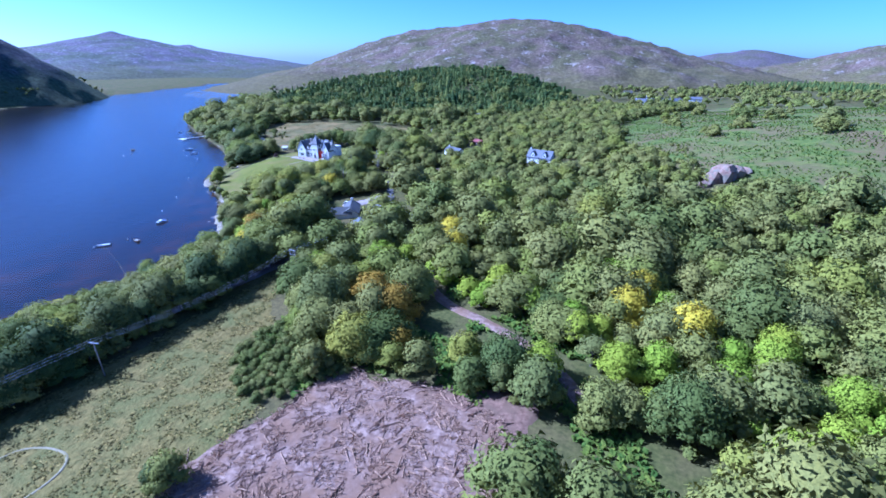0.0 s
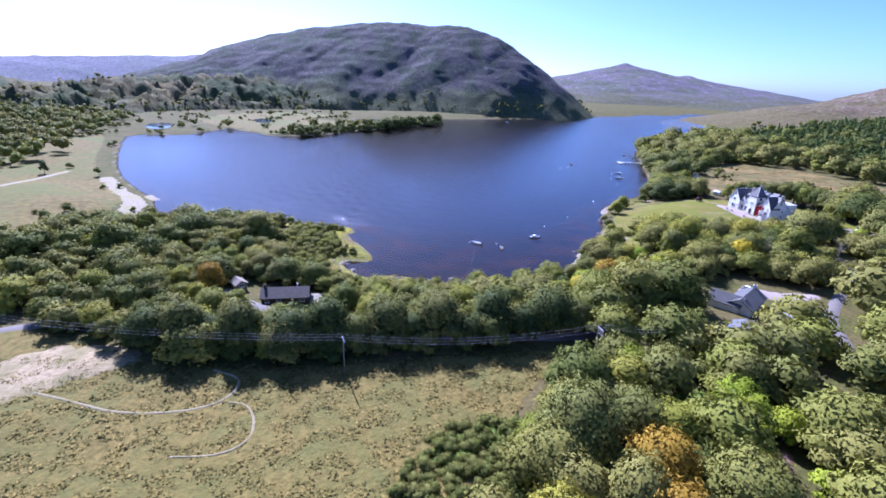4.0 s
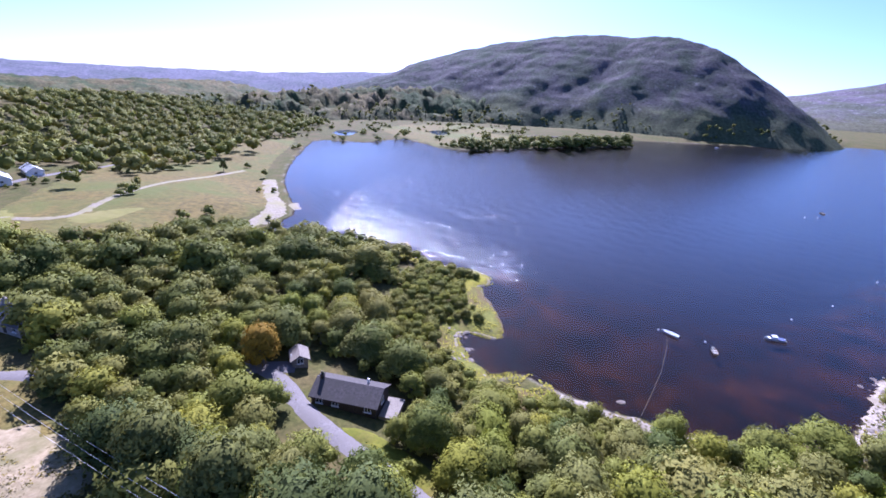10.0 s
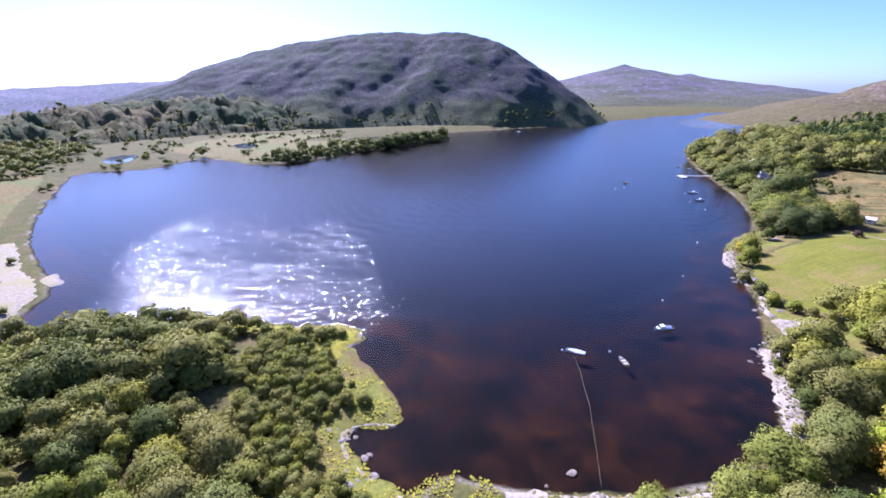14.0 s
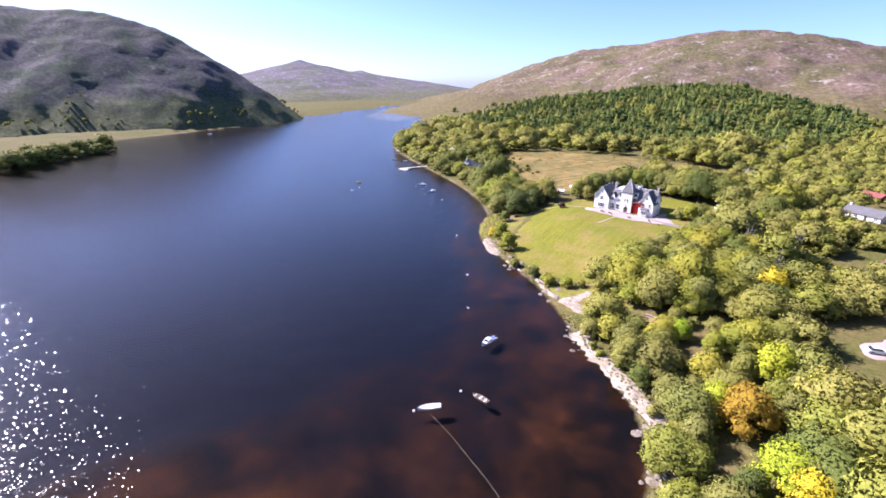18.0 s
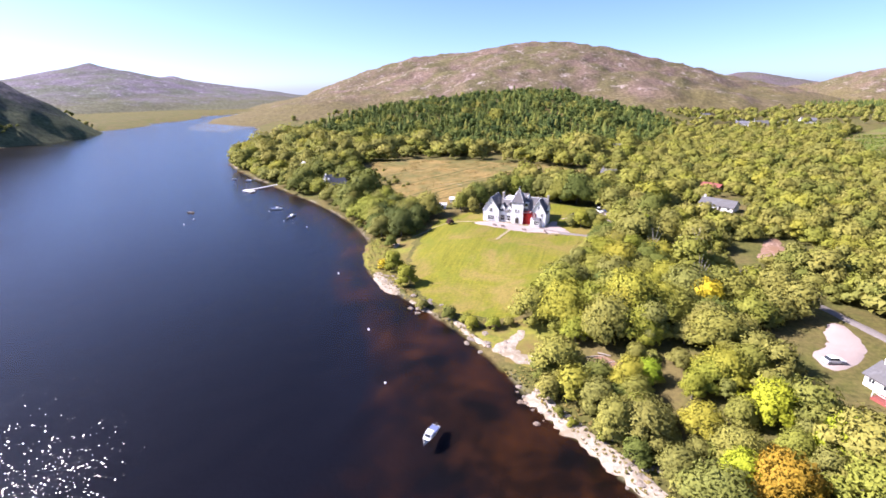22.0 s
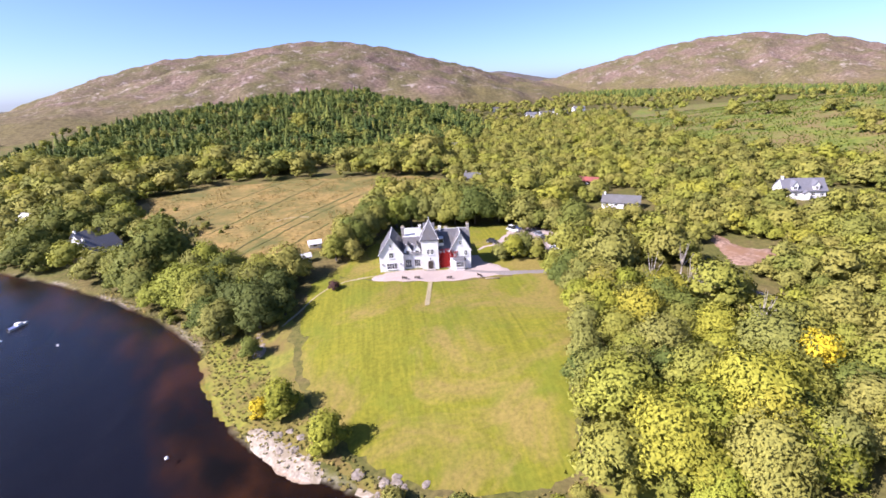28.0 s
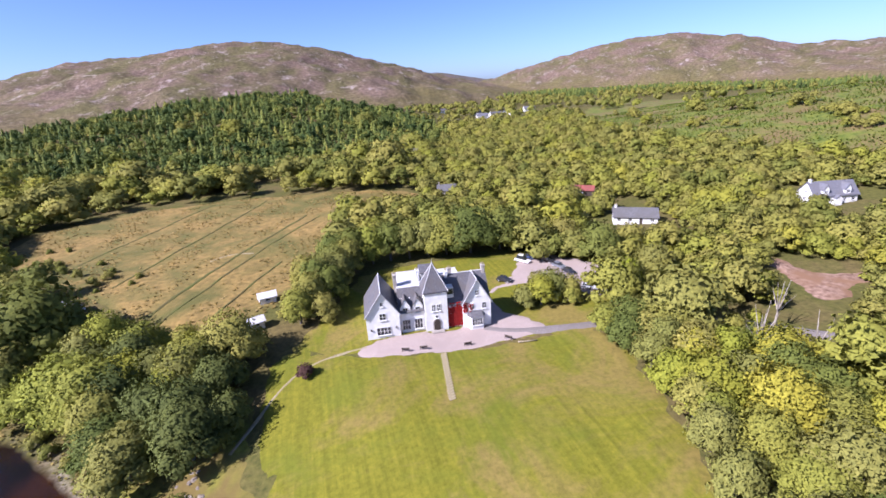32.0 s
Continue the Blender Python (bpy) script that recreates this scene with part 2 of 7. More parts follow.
def hill_mat(name, grass, heather, rock, rock_share, scale=0.02, low=None, line=80.0):
    m, n, l, b = material(name, 0.95, 0, 0.1)
    big = noise_out(n, l, scale, 6, 0.62, warp=0.5)
    small = noise_out(n, l, scale * 12, 8, 0.75)
    cover = mix(n, l, ramp(n, l, big, ((0.4, (0,) * 3), (0.6, (1,) * 3))), grass, heather)
    cover = mix(n, l, 1.0, cover, ramp(n, l, small, ((0.3, (0.35,) * 3), (0.7, (1.5,) * 3))), "MULTIPLY")
    bare = ramp(n, l, noise_out(n, l, scale * 3, 8, 0.75), ((rock_share, (0,) * 3), (rock_share + 0.12, (0.8,) * 3)))
    colour = mix(n, l, bare, cover, rock)
    if low:
        # bracken and grass grow up to an uneven line on the slope
        sep = n.new("ShaderNodeSeparateXYZ")
        l.new(n.new("ShaderNodeNewGeometry").outputs["Position"], sep.inputs[0])
        rise = n.new("ShaderNodeMath")
        rise.operation, rise.inputs[1].default_value = "DIVIDE", line * 2
        l.new(sep.outputs[2], rise.inputs[0])
        edge = n.new("ShaderNodeMath")
        edge.operation = "ADD"
        l.new(rise.outputs[0], edge.inputs[0])
        l.new(noise_out(n, l, scale * 0.7, 6, 0.65, warp=0.4), edge.inputs[1])
        share = ramp(n, l, edge.outputs[0], ((0.72, (0.85,) * 3), (1.05, (0,) * 3)))
        green = mix(n, l, 1.0, low, ramp(n, l, small, ((0.3, (0.4,) * 3), (0.7, (1.5,) * 3))), "MULTIPLY")
        colour = mix(n, l, share, colour, green)
    l.new(colour, b.inputs["Base Color"])
    bump(n, l, b, small, 0.6, 3.0)
    return m


ground_mat = bed_and_ground_mat()
water = water_mat()


def lawn_material():
    """Mown grass: fine blades, faint mower's lines, dry worn patches and darker lush ones."""
    m, n, l, b = material("mown_grass", 0.9, 0, 0.2)
    fine = noise_out(n, l, 1.1, 8, 0.72)
    lines = noise_out(n, l, 1.0, 3, 0.6, stretch=(1.15, 0.035, 1))
    grass = ramp(n, l, fine, ((0.3, (0.1, 0.1, 0.006)), (0.7, (0.19, 0.178, 0.013))))
    grass = mix(n, l, 1.0, grass, ramp(n, l, lines, ((0.35, (0.82, 0.84, 0.8)), (0.65, (1.12, 1.1, 1.1)))), "MULTIPLY")
    lush = ramp(n, l, noise_out(n, l, 0.09, 5, 0.65, warp=0.5), ((0.45, (0, 0, 0)), (0.7, (0.6, 0.6, 0.6))))
    grass = mix(n, l, lush, grass, (0.1, 0.125, 0.01))
    dry = ramp(n, l, noise_out(n, l, 0.045, 6, 0.68, warp=0.8), ((0.47, (0, 0, 0)), (0.62, (0.9, 0.9, 0.9))))
    l.new(mix(n, l, dry, grass, ramp(n, l, fine, ((0.3, (0.13, 0.1, 0.025)), (0.7, (0.24, 0.18, 0.045))))), b.inputs["Base Color"])
    bump(n, l, b, fine, 0.5, 0.08)
    return m


lawn_mat = lawn_material()
meadow_mat = speckled("rough_meadow", (0.125, 0.09, 0.025), (0.31, 0.205, 0.06), 0.5, 0.95, (0.11, 0.1, 0.024), 0.045, 0.8, 0.4)
pasture_mat = speckled("dry_pasture", (0.102, 0.08, 0.016), (0.235, 0.172, 0.042), 0.8, 0.95, (0.13, 0.118, 0.026), 0.09, 0.9, 0.5)
felled_mat = speckled("felled_ground", (0.1, 0.052, 0.032), (0.37, 0.25, 0.18), 0.8, 0.95, (0.2, 0.115, 0.065), 0.13, 0.9, 0.25)
gravel_mat = speckled("pale_gravel", (0.25, 0.195, 0.17), (0.4, 0.33, 0.29), 6.0, 0.9, (0.3, 0.24, 0.21), 0.15, 0.3, 0.02)
tarmac_mat = speckled("worn_tarmac", (0.13, 0.113, 0.105), (0.235, 0.205, 0.185), 3.0, 0.85, (0.165, 0.143, 0.125), 0.2, 0.3, 0.01)
path_mat = speckled("trodden_path", (0.19, 0.16, 0.09), (0.36, 0.3, 0.18), 1.5, 0.95, (0.25, 0.21, 0.1), 0.3, 0.3, 0.05)
moor_mat = speckled("green_bracken_moor", (0.055, 0.085, 0.01), (0.16, 0.175, 0.025), 0.22, 0.95, (0.15, 0.11, 0.04), 0.035, 0.8, 0.8)
scrub_mat = speckled("shore_scrub", (0.095, 0.105, 0.014), (0.22, 0.205, 0.028), 0.7, 0.95, (0.14, 0.1, 0.03), 0.09, 0.5, 0.2)
sand_mat = speckled("shore_sand", (0.18, 0.145, 0.095), (0.36, 0.3, 0.21), 1.2, 0.9, (0.25, 0.22, 0.1), 0.08, 0.4, 0.06)
shingle_mat = speckled("pale_shingle", (0.19, 0.155, 0.118), (0.43, 0.37, 0.29), 1.6, 0.9, (0.22, 0.18, 0.12), 0.3, 0.6, 0.15)
rock_mat = speckled("pale_rock", (0.085, 0.07, 0.055), (0.3, 0.255, 0.21), 1.8, 0.9, (0.2, 0.16, 0.11), 0.5, 0.6, 0.12)
marsh_mat = speckled("marsh_grass", (0.085, 0.066, 0.013), (0.2, 0.145, 0.03), 0.35, 0.95, (0.11, 0.115, 0.016), 0.022, 0.8, 0.6)
white_mat = speckled("white_render", (0.72, 0.71, 0.68), (0.84, 0.83, 0.8), 1.2, 0.85, (0.66, 0.65, 0.61), 0.25, 0.15, 0.01)
slate_mat = speckled("blue_slate", (0.065, 0.065, 0.075), (0.15, 0.145, 0.15), 2.5, 0.6, (0.11, 0.1, 0.095), 0.3, 0.3, 0.02)
lead_mat = speckled("pale_flat_roof", (0.5, 0.5, 0.5), (0.68, 0.67, 0.66), 1.0, 0.7, (0.42, 0.41, 0.4), 0.3, 0.1, 0.01)
stone_mat = speckled("dressed_stone", (0.3, 0.27, 0.23), (0.46, 0.42, 0.37), 2.0, 0.85, (0.25, 0.22, 0.19), 0.4, 0.3, 0.02)
creeper_mat = foliage("red_creeper", ((0.0, (0.3, 0.02, 0.02)), (1.0, (0.36, 0.03, 0.025))))

# ---- the plan of the loch: east shore from its far end to the head of the bay, then the south and the west side ----
EAST = [(-1120, 1120), (-850, 880), (-700, 640), (-440, 365), (-318, 165), (-245, 105), (-165, 55), (-105, 18), (-63, -18),
        (-50, -45), (-38.5, -64), (-18, -77), (-6, -84), (11, -97), (26, -114), (38, -124), (50, -136), (55, -148), (57, -163),
        (54, -180), (46, -199)]
SOUTH = [(41, -203), (47, -211), (37, -219), (25, -222), (29, -208), (12, -212), (-2, -219), (-13, -211), (-20, -228),
         (-24, -241), (-36, -258), (-36, -290), (-30, -318), (-58, -313), (-74, -316), (-99, -332), (-122, -346),
         (-143, -358), (-197, -381), (-303, -416)]
WEST = [(-360, -432), (-350, -372), (-425, -348), (-378, -300), (-352, -286), (-356, -240), (-455, -143), (-515, -40),
        (-560, -60), (-520, -150), (-570, -210), (-600, -120), (-625, 0), (-645, 110), (-695, 230), (-770, 390),
        (-865, 610), (-960, 830), (-1125, 1095)]


def smooth_line(points, rounds=2, closed=True):
    """Rounds the corners of a line (Chaikin)."""
    p = np.array(points, float)
    for _ in range(rounds):
        q = np.roll(p, -1, 0)
        a, b = 0.75 * p + 0.25 * q, 0.25 * p + 0.75 * q
        if closed:
            p = np.stack([a, b], 1).reshape(-1, 2)
        else:
            p = np.concatenate([p[:1], np.stack([a, b], 1)[:-1].reshape(-1, 2), p[-1:]])
    return p


def inside(poly, x, y):
    hit = np.zeros(np.shape(x), bool)
    for (ax, ay), (bx, by) in zip(poly, np.roll(poly, -1, 0)):
        if ay == by:
            continue
        hit ^= ((ay > y) != (by > y)) & (x < (bx - ax) * (y - ay) / (by - ay) + ax)
    return hit


def away(line, x, y, closed=True):
    """Distance from each place to a line."""
    best = np.full(np.shape(x), 1e9)
    ends = np.roll(line, -1, 0)
    for (ax, ay), (bx, by) in list(zip(line, ends))[: None if closed else -1]:
        dx, dy = bx - ax, by - ay
        s = np.clip(((x - ax) * dx + (y - ay) * dy) / (dx * dx + dy * dy + 1e-9), 0, 1)
        best = np.minimum(best, (x - ax - s * dx) ** 2 + (y - ay - s * dy) ** 2)
    return np.sqrt(best)


def waves(x, y, size, seed, octaves=4):
    """Smooth noise from sums of turned sines, about -1 to 1."""
    r = np.random.RandomState(seed)
    out, amp = 0, 1.0
    for _ in range(octaves):
        for _ in range(3):
            a, ph = r.uniform(0, 6.283, 2)
            k = 6.283 / size * r.uniform(0.7, 1.3)
            out = out + amp * np.sin(k * (x * np.cos(a) + y * np.sin(a)) + ph + 1.3 * np.sin(k * 0.6 * (y * np.cos(a) - x * np.sin(a)) + ph * 2))
        size, amp = size / 2.1, amp * 0.52
    return out / 3.2


shore_line = smooth_line(EAST + SOUTH + WEST, 2)


def axis(low, high, step, far, grow=1.13):
    inner = np.arange(low, high + step, step)
    out, d = [], step
    while not out or out[-1] < far:
        d *= grow
        out.append((out[-1] if out else 0) + d)
    out = np.array(out)
    return np.concatenate([low - out[::-1], inner, inner[-1] + out])


GX, GY = axis(-150, 270, 1.8, 4300), axis(-340, 150, 1.8, 4300)
XX, YY = np.meshgrid(GX, GY)
dist = away(shore_line, XX, YY)
dist = np.where(inside(shore_line, XX, YY), -dist, dist) + 0.8 * waves(XX, YY, 11, 3, 3)


def ease(v):
    v = np.clip(v, 0, 1)
    return v * v * (3 - 2 * v)


def knoll(x, y, cx, cy, rx, ry, h, turn=0.0):
    c, s = math.cos(radians(turn)), math.sin(radians(turn))
    u, v = ((x - cx) * c + (y - cy) * s) / rx, (-(x - cx) * s + (y - cy) * c) / ry
    return h * np.exp(-(u * u + v * v))


near_west = ease((XX + 60) / -80) * ease((-YY - 60) / 120)
bank = 0.12 * np.clip(dist, 0, 2) + 0.5 * ease(dist / 4.5) + 5.6 * ease((dist - 3) / 45) * (1 - 0.72 * near_west)
ZZ = bank + 0.45 * waves(XX, YY, 60, 5) * ease((dist - 8) / 40)
ZZ += 2.5 * ease((XX - 70) / 150) * ease((YY + 170) / 130) * (1 - 0.8 * ease((YY - 90) / 240))
ZZ += 1.2 * ease((XX - 120) / 60) * ease((-YY - 150) / 60)
ZZ += knoll(XX, YY, -70, 600, np.where(XX < -70, 330, 150), 210, 44) * ease((dist - 30) / 160)
ZZ += knoll(XX, YY, 430, 150, 190, 245, 31) + knoll(XX, YY, 300, 60, 70, 80, 5)
ZZ += knoll(XX, YY, 700, 900, 500, 400, 8)
ZZ += 2.5 * ease((dist - 200) / 500) * (1 + waves(XX, YY, 260, 9))
ZZ += knoll(XX, YY, -230, -730, 420, 150, 26) + knoll(XX, YY, 260, -700, 260, 170, 22)
outer = ease((-5 - XX) / 30)
bed = -0.12 * np.clip(-dist, 0, 2) - 1.5 * ease(-dist / 34) - 6.5 * ease((-dist - 13 + 9 * outer) / (42 - 18 * outer)) * (1 - 0.9 * knoll(XX, YY, 14, -165, 66, 56, 1.0))
bed += 0.3 * waves(XX, YY, 14, 8, 3) * ease((-dist - 3) / 10)
ZZ = np.where(dist < 0, bed, ZZ)


def height(x, y):
    """The ground's height at places, from the sheet itself."""
    x, y = np.asarray(x, float), np.asarray(y, float)
    i = np.clip(np.searchsorted(GX, x) - 1, 0, len(GX) - 2)
    j = np.clip(np.searchsorted(GY, y) - 1, 0, len(GY) - 2)
    u, v = (x - GX[i]) / (GX[i + 1] - GX[i]), (y - GY[j]) / (GY[j + 1] - GY[j])
    return (ZZ[j, i] * (1 - u) + ZZ[j, i + 1] * u) * (1 - v) + (ZZ[j + 1, i] * (1 - u) + ZZ[j + 1, i + 1] * u) * v


def shore_gap(x, y):
    d = away(shore_line, x, y)
    return np.where(inside(shore_line, x, y), -d, d)


def mesh_from(name, verts, faces, mat, smooth=True):
    """A mesh from arrays: vertices n x 3, faces all of one size."""
    verts, faces = np.asarray(verts, np.float32), np.asarray(faces, np.int32)
    me = bpy.data.meshes.new(name)
    k = faces.shape[1]
    me.vertices.add(len(verts))
    me.vertices.foreach_set("co", verts.ravel())
    me.loops.add(faces.size)
    me.loops.foreach_set("vertex_index", faces.ravel())
    me.polygons.add(len(faces))
    me.polygons.foreach_set("loop_start", np.arange(0, faces.size, k, dtype=np.int32))
    me.polygons.foreach_set("use_smooth", np.full(len(faces), smooth))
    me.materials.append(mat)
    me.update(calc_edges=True)
    return me


def grid_faces(rows, cols):
    n = np.arange(rows * cols).reshape(rows, cols)
    return np.stack([n[:-1, :-1], n[:-1, 1:], n[1:, 1:], n[1:, :-1]], -1).reshape(-1, 4)


ground = new("ground", mesh_from("ground", np.stack([XX, YY, ZZ], -1).reshape(-1, 3), grid_faces(len(GY), len(GX)), ground_mat))
tagged(ground, "heath and rough grass sloping to a stony loch shore", "ground", kind="structure")

wx, wy = np.linspace(-1500, 330, 60), np.linspace(-620, 1300, 60)
WX, WY = np.meshgrid(wx, wy)
loch = new("water", mesh_from("water", np.stack([WX, WY, 0 * WX], -1).reshape(-1, 3), grid_faces(60, 60), water))
tagged(loch, "dark blue rippled loch, peat-brown in the shallows", "water", kind="structure")


def drape(name, outline, lift, mat, label, category, rounds=2, step=3.0, ragged=0.6, kind="structure", seed=1):
    """A patch of ground cover that lies on the land within a rounded outline."""
    from mathutils.geometry import delaunay_2d_cdt
    line = smooth_line(outline, rounds)
    fine = []
    for a, b in zip(line, np.roll(line, -1, 0)):
        n = max(1, int(np.hypot(*(b - a)) / 2.0))
        fine += [a + (b - a) * k / n for k in range(n)]
    line = np.array(fine)
    line = line + ragged * np.stack([waves(line[:, 0], line[:, 1], 7, seed, 3), waves(line[:, 0], line[:, 1], 7, seed + 50, 3)], 1)
    (x0, y0), (x1, y1) = line.min(0), line.max(0)
    gx, gy = np.meshgrid(np.arange(x0, x1, step), np.arange(y0, y1, step))
    gx, gy = gx.ravel(), gy.ravel()
    keep = inside(line, gx, gy) & (away(line, gx, gy) > step * 0.4)
    pts = [Vector(p) for p in line] + [Vector(p) for p in np.stack([gx[keep], gy[keep]], 1)]
    n = len(line)
    v, _, f, *_ = delaunay_2d_cdt(pts, [(k, (k + 1) % n) for k in range(n)], [list(range(n))], 1, 1e-5)
    v = np.array([tuple(p) for p in v])
    z = height(v[:, 0], v[:, 1]) + np.where(away(line, v[:, 0], v[:, 1]) < 0.05, -0.12, lift)
    ob = new(name, mesh_from(name, np.column_stack([v, z]), [t for t in f if len(t) == 3], mat))
    return tagged(ob, label, category, kind=kind)


def ribbon(name, line, width, lift, mat, label, category="path", kind="structure", ragged=0.15, seed=3, rounds=2):
    """A path or road along a line on the land."""
    p = smooth_line(line, rounds, closed=False)
    fine = [p[0]]
    for a, b in zip(p[:-1], p[1:]):
        n = max(1, int(np.hypot(*(b - a)) / 1.5))
        fine += [a + (b - a) * (k + 1) / n for k in range(n)]
    p = np.array(fine)
    t = np.gradient(p, axis=0)
    t /= np.linalg.norm(t, axis=1, keepdims=True) + 1e-9
    side = np.stack([-t[:, 1], t[:, 0]], 1)
    rows = []
    for s in (-1, -0.4, 0.4, 1):
        q = p + side * (width / 2 * s + ragged * waves(p[:, 0] + 31 * s, p[:, 1], 5, seed, 3) * (abs(s) == 1))[..., None]
        rows.append(np.column_stack([q, height(q[:, 0], q[:, 1]) + (lift if abs(s) < 1 else -0.06)]))
    ob = new(name, mesh_from(name, np.stack(rows, 1).reshape(-1, 3), grid_faces(len(p), 4), mat))
    return tagged(ob, label, category, kind=kind)


SLOPES = {}


def on_slope(name, x, y):
    """Height of a hill's surface at places inside its sheet."""
    lo, hi, z = SLOPES[name]
    n = len(z)
    i = np.clip(np.round((np.asarray(x) - lo[0]) / (hi[0] - lo[0]) * (n - 1)).astype(int), 0, n - 1)
    j = np.clip(np.round((np.asarray(y) - lo[1]) / (hi[1] - lo[1]) * (n - 1)).astype(int), 0, n - 1)
    return z[j, i]


def mountain(name, ridge, spread, mat, label, seed, rough=0.10, n=150, power=1.3, steep=None):
    """A hill whose crest runs along points (x, y, z, share of the spread); its flanks fall away over spread metres, cut by gullies."""
    r = np.array([(*p, 1.0)[:4] for p in ridge], float)
    lo, hi = r[:, :2].min(0) - spread * 1.15, r[:, :2].max(0) + spread * 1.15
    x, y = np.meshgrid(np.linspace(lo[0], hi[0], n), np.linspace(lo[1], hi[1], n))
    z = np.full(x.shape, -30.0)
    for (ax, ay, az, aw), (bx, by, bz, bw) in zip(r[:-1], r[1:]):
        dx, dy = bx - ax, by - ay
        s = np.clip(((x - ax) * dx + (y - ay) * dy) / (dx * dx + dy * dy + 1e-9), 0, 1)
        d = np.hypot(x - ax - s * dx, y - ay - s * dy) / (spread * (aw + (bw - aw) * s))
        d = d * (1 + 0.045 * waves(x, y, spread * 0.5, seed + 7, 4) * ease(d * 3))
        top = az + (bz - az) * s
        z = np.maximum(z, (top + 30) * (1 - np.clip(d, 0, 1.2) ** power) - 30)
    big = np.abs(waves(x, y, spread * 0.55, seed, 6))
    small = waves(x, y, spread * 0.12, seed + 3, 4)
    top = r[:, 2].max()
    z = z + top * rough * ((0.5 - big) * 1.3 + 0.35 * small) * ease((z + 10) / (top * 0.5))
    SLOPES[name] = lo, hi, z
    ob = new(name, mesh_from(name, np.stack([x, y, z], -1).reshape(-1, 3), grid_faces(n, n), mat))
    return tagged(ob, label, "mountain", kind="structure")


dark_hill = hill_mat("heather_hill", (0.058, 0.074, 0.046), (0.1, 0.09, 0.09), (0.21, 0.195, 0.2), 0.59, 0.016, (0.1, 0.108, 0.045), 60.0)
wooded_hill = hill_mat("wooded_hill", (0.06, 0.08, 0.03), (0.14, 0.115, 0.05), (0.24, 0.19, 0.11), 0.58, 0.012)
bare_hill = hill_mat("rocky_hill", (0.108, 0.094, 0.042), (0.15, 0.106, 0.078), (0.34, 0.285, 0.26), 0.555, 0.012, (0.13, 0.106, 0.044), 62.0)
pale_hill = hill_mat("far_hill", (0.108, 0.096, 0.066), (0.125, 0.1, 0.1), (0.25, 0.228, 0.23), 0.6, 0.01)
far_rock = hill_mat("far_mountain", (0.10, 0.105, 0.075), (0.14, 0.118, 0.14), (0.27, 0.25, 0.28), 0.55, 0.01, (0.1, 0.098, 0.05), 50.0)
# South-west ridge and loch end: distance haze put into blue-grey base colours
hazy_hill = hill_mat("hazed_ridge", (0.13, 0.135, 0.15), (0.17, 0.16, 0.2), (0.25, 0.25, 0.28), 0.62, 0.008)
mountain("mountain_west", [(-986, -969, -38, 1.0), (-1040, -838, -4, 1.0), (-1074, -726, 22, 1.0), (-1092, -636, 47, 1.0), (-1101, -568, 74, 1.0), (-1106, -500, 98, 1.0), (-1109, -411, 138, 1.0), (-1107, -323, 160, 1.0), (-1097, -214, 181, 1.0), (-1072, -130, 190, 0.98), (-1032, -29, 194, 0.95), (-1003, 27, 185, 0.92), (-976, 73, 188, 0.89), (-948, 116, 184, 0.86), (-915, 157, 170, 0.75), (-886, 191, 149, 0.65), (-856, 222, 119, 0.56), (-813, 244, 96, 0.42), (-778, 258, 66, 0.31), (-742, 271, 35, 0.2)], 375,
         dark_hill, "long heather-covered mountain rising from the far shore", 11, 0.018, 250, 1.15)
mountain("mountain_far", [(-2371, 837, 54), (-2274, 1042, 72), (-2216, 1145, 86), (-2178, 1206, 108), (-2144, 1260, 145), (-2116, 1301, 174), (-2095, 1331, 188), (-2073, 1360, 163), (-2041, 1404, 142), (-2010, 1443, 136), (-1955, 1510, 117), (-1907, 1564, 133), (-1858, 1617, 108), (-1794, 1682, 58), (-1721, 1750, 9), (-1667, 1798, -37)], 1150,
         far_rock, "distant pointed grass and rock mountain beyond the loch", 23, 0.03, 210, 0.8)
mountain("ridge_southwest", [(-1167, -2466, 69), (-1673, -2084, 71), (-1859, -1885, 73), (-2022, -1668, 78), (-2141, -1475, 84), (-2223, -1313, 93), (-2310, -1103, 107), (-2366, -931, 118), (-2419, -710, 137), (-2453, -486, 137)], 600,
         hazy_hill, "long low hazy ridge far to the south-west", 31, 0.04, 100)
mountain("hill_centre", [(-568, 843, 51, 0.7), (-539, 971, 70, 0.8), (-487, 1082, 91, 0.85), (-417, 1172, 118, 0.9), (-375, 1205, 132), (-341, 1225, 150), (-294, 1236, 168), (-230, 1249, 181), (-167, 1259, 183), (-104, 1265, 182), (-42, 1280, 175), (53, 1291, 144), (147, 1306, 115), (207, 1309, 89), (299, 1316, 58), (402, 1324, 25)], 640,
         bare_hill, "rocky moorland hill above the conifer plantation", 41, 0.05, 220)
mountain("hill_shoulder", [(-942, 970, -11, 0.6), (-937, 1127, 2, 0.7), (-908, 1362, 53), (-882, 1492, 74), (-845, 1623, 133), (-815, 1692, 162), (-750, 1752, 187), (-620, 1820, 201), (-560, 1839, 204), (-504, 1854, 190), (-379, 1882, 173)], 480,
         bare_hill, "rocky shoulder behind the moorland hill", 43, 0.04, 130)
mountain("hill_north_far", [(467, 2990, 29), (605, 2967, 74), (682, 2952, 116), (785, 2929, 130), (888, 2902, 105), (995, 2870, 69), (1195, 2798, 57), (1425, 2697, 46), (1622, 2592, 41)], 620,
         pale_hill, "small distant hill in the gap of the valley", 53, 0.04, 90)
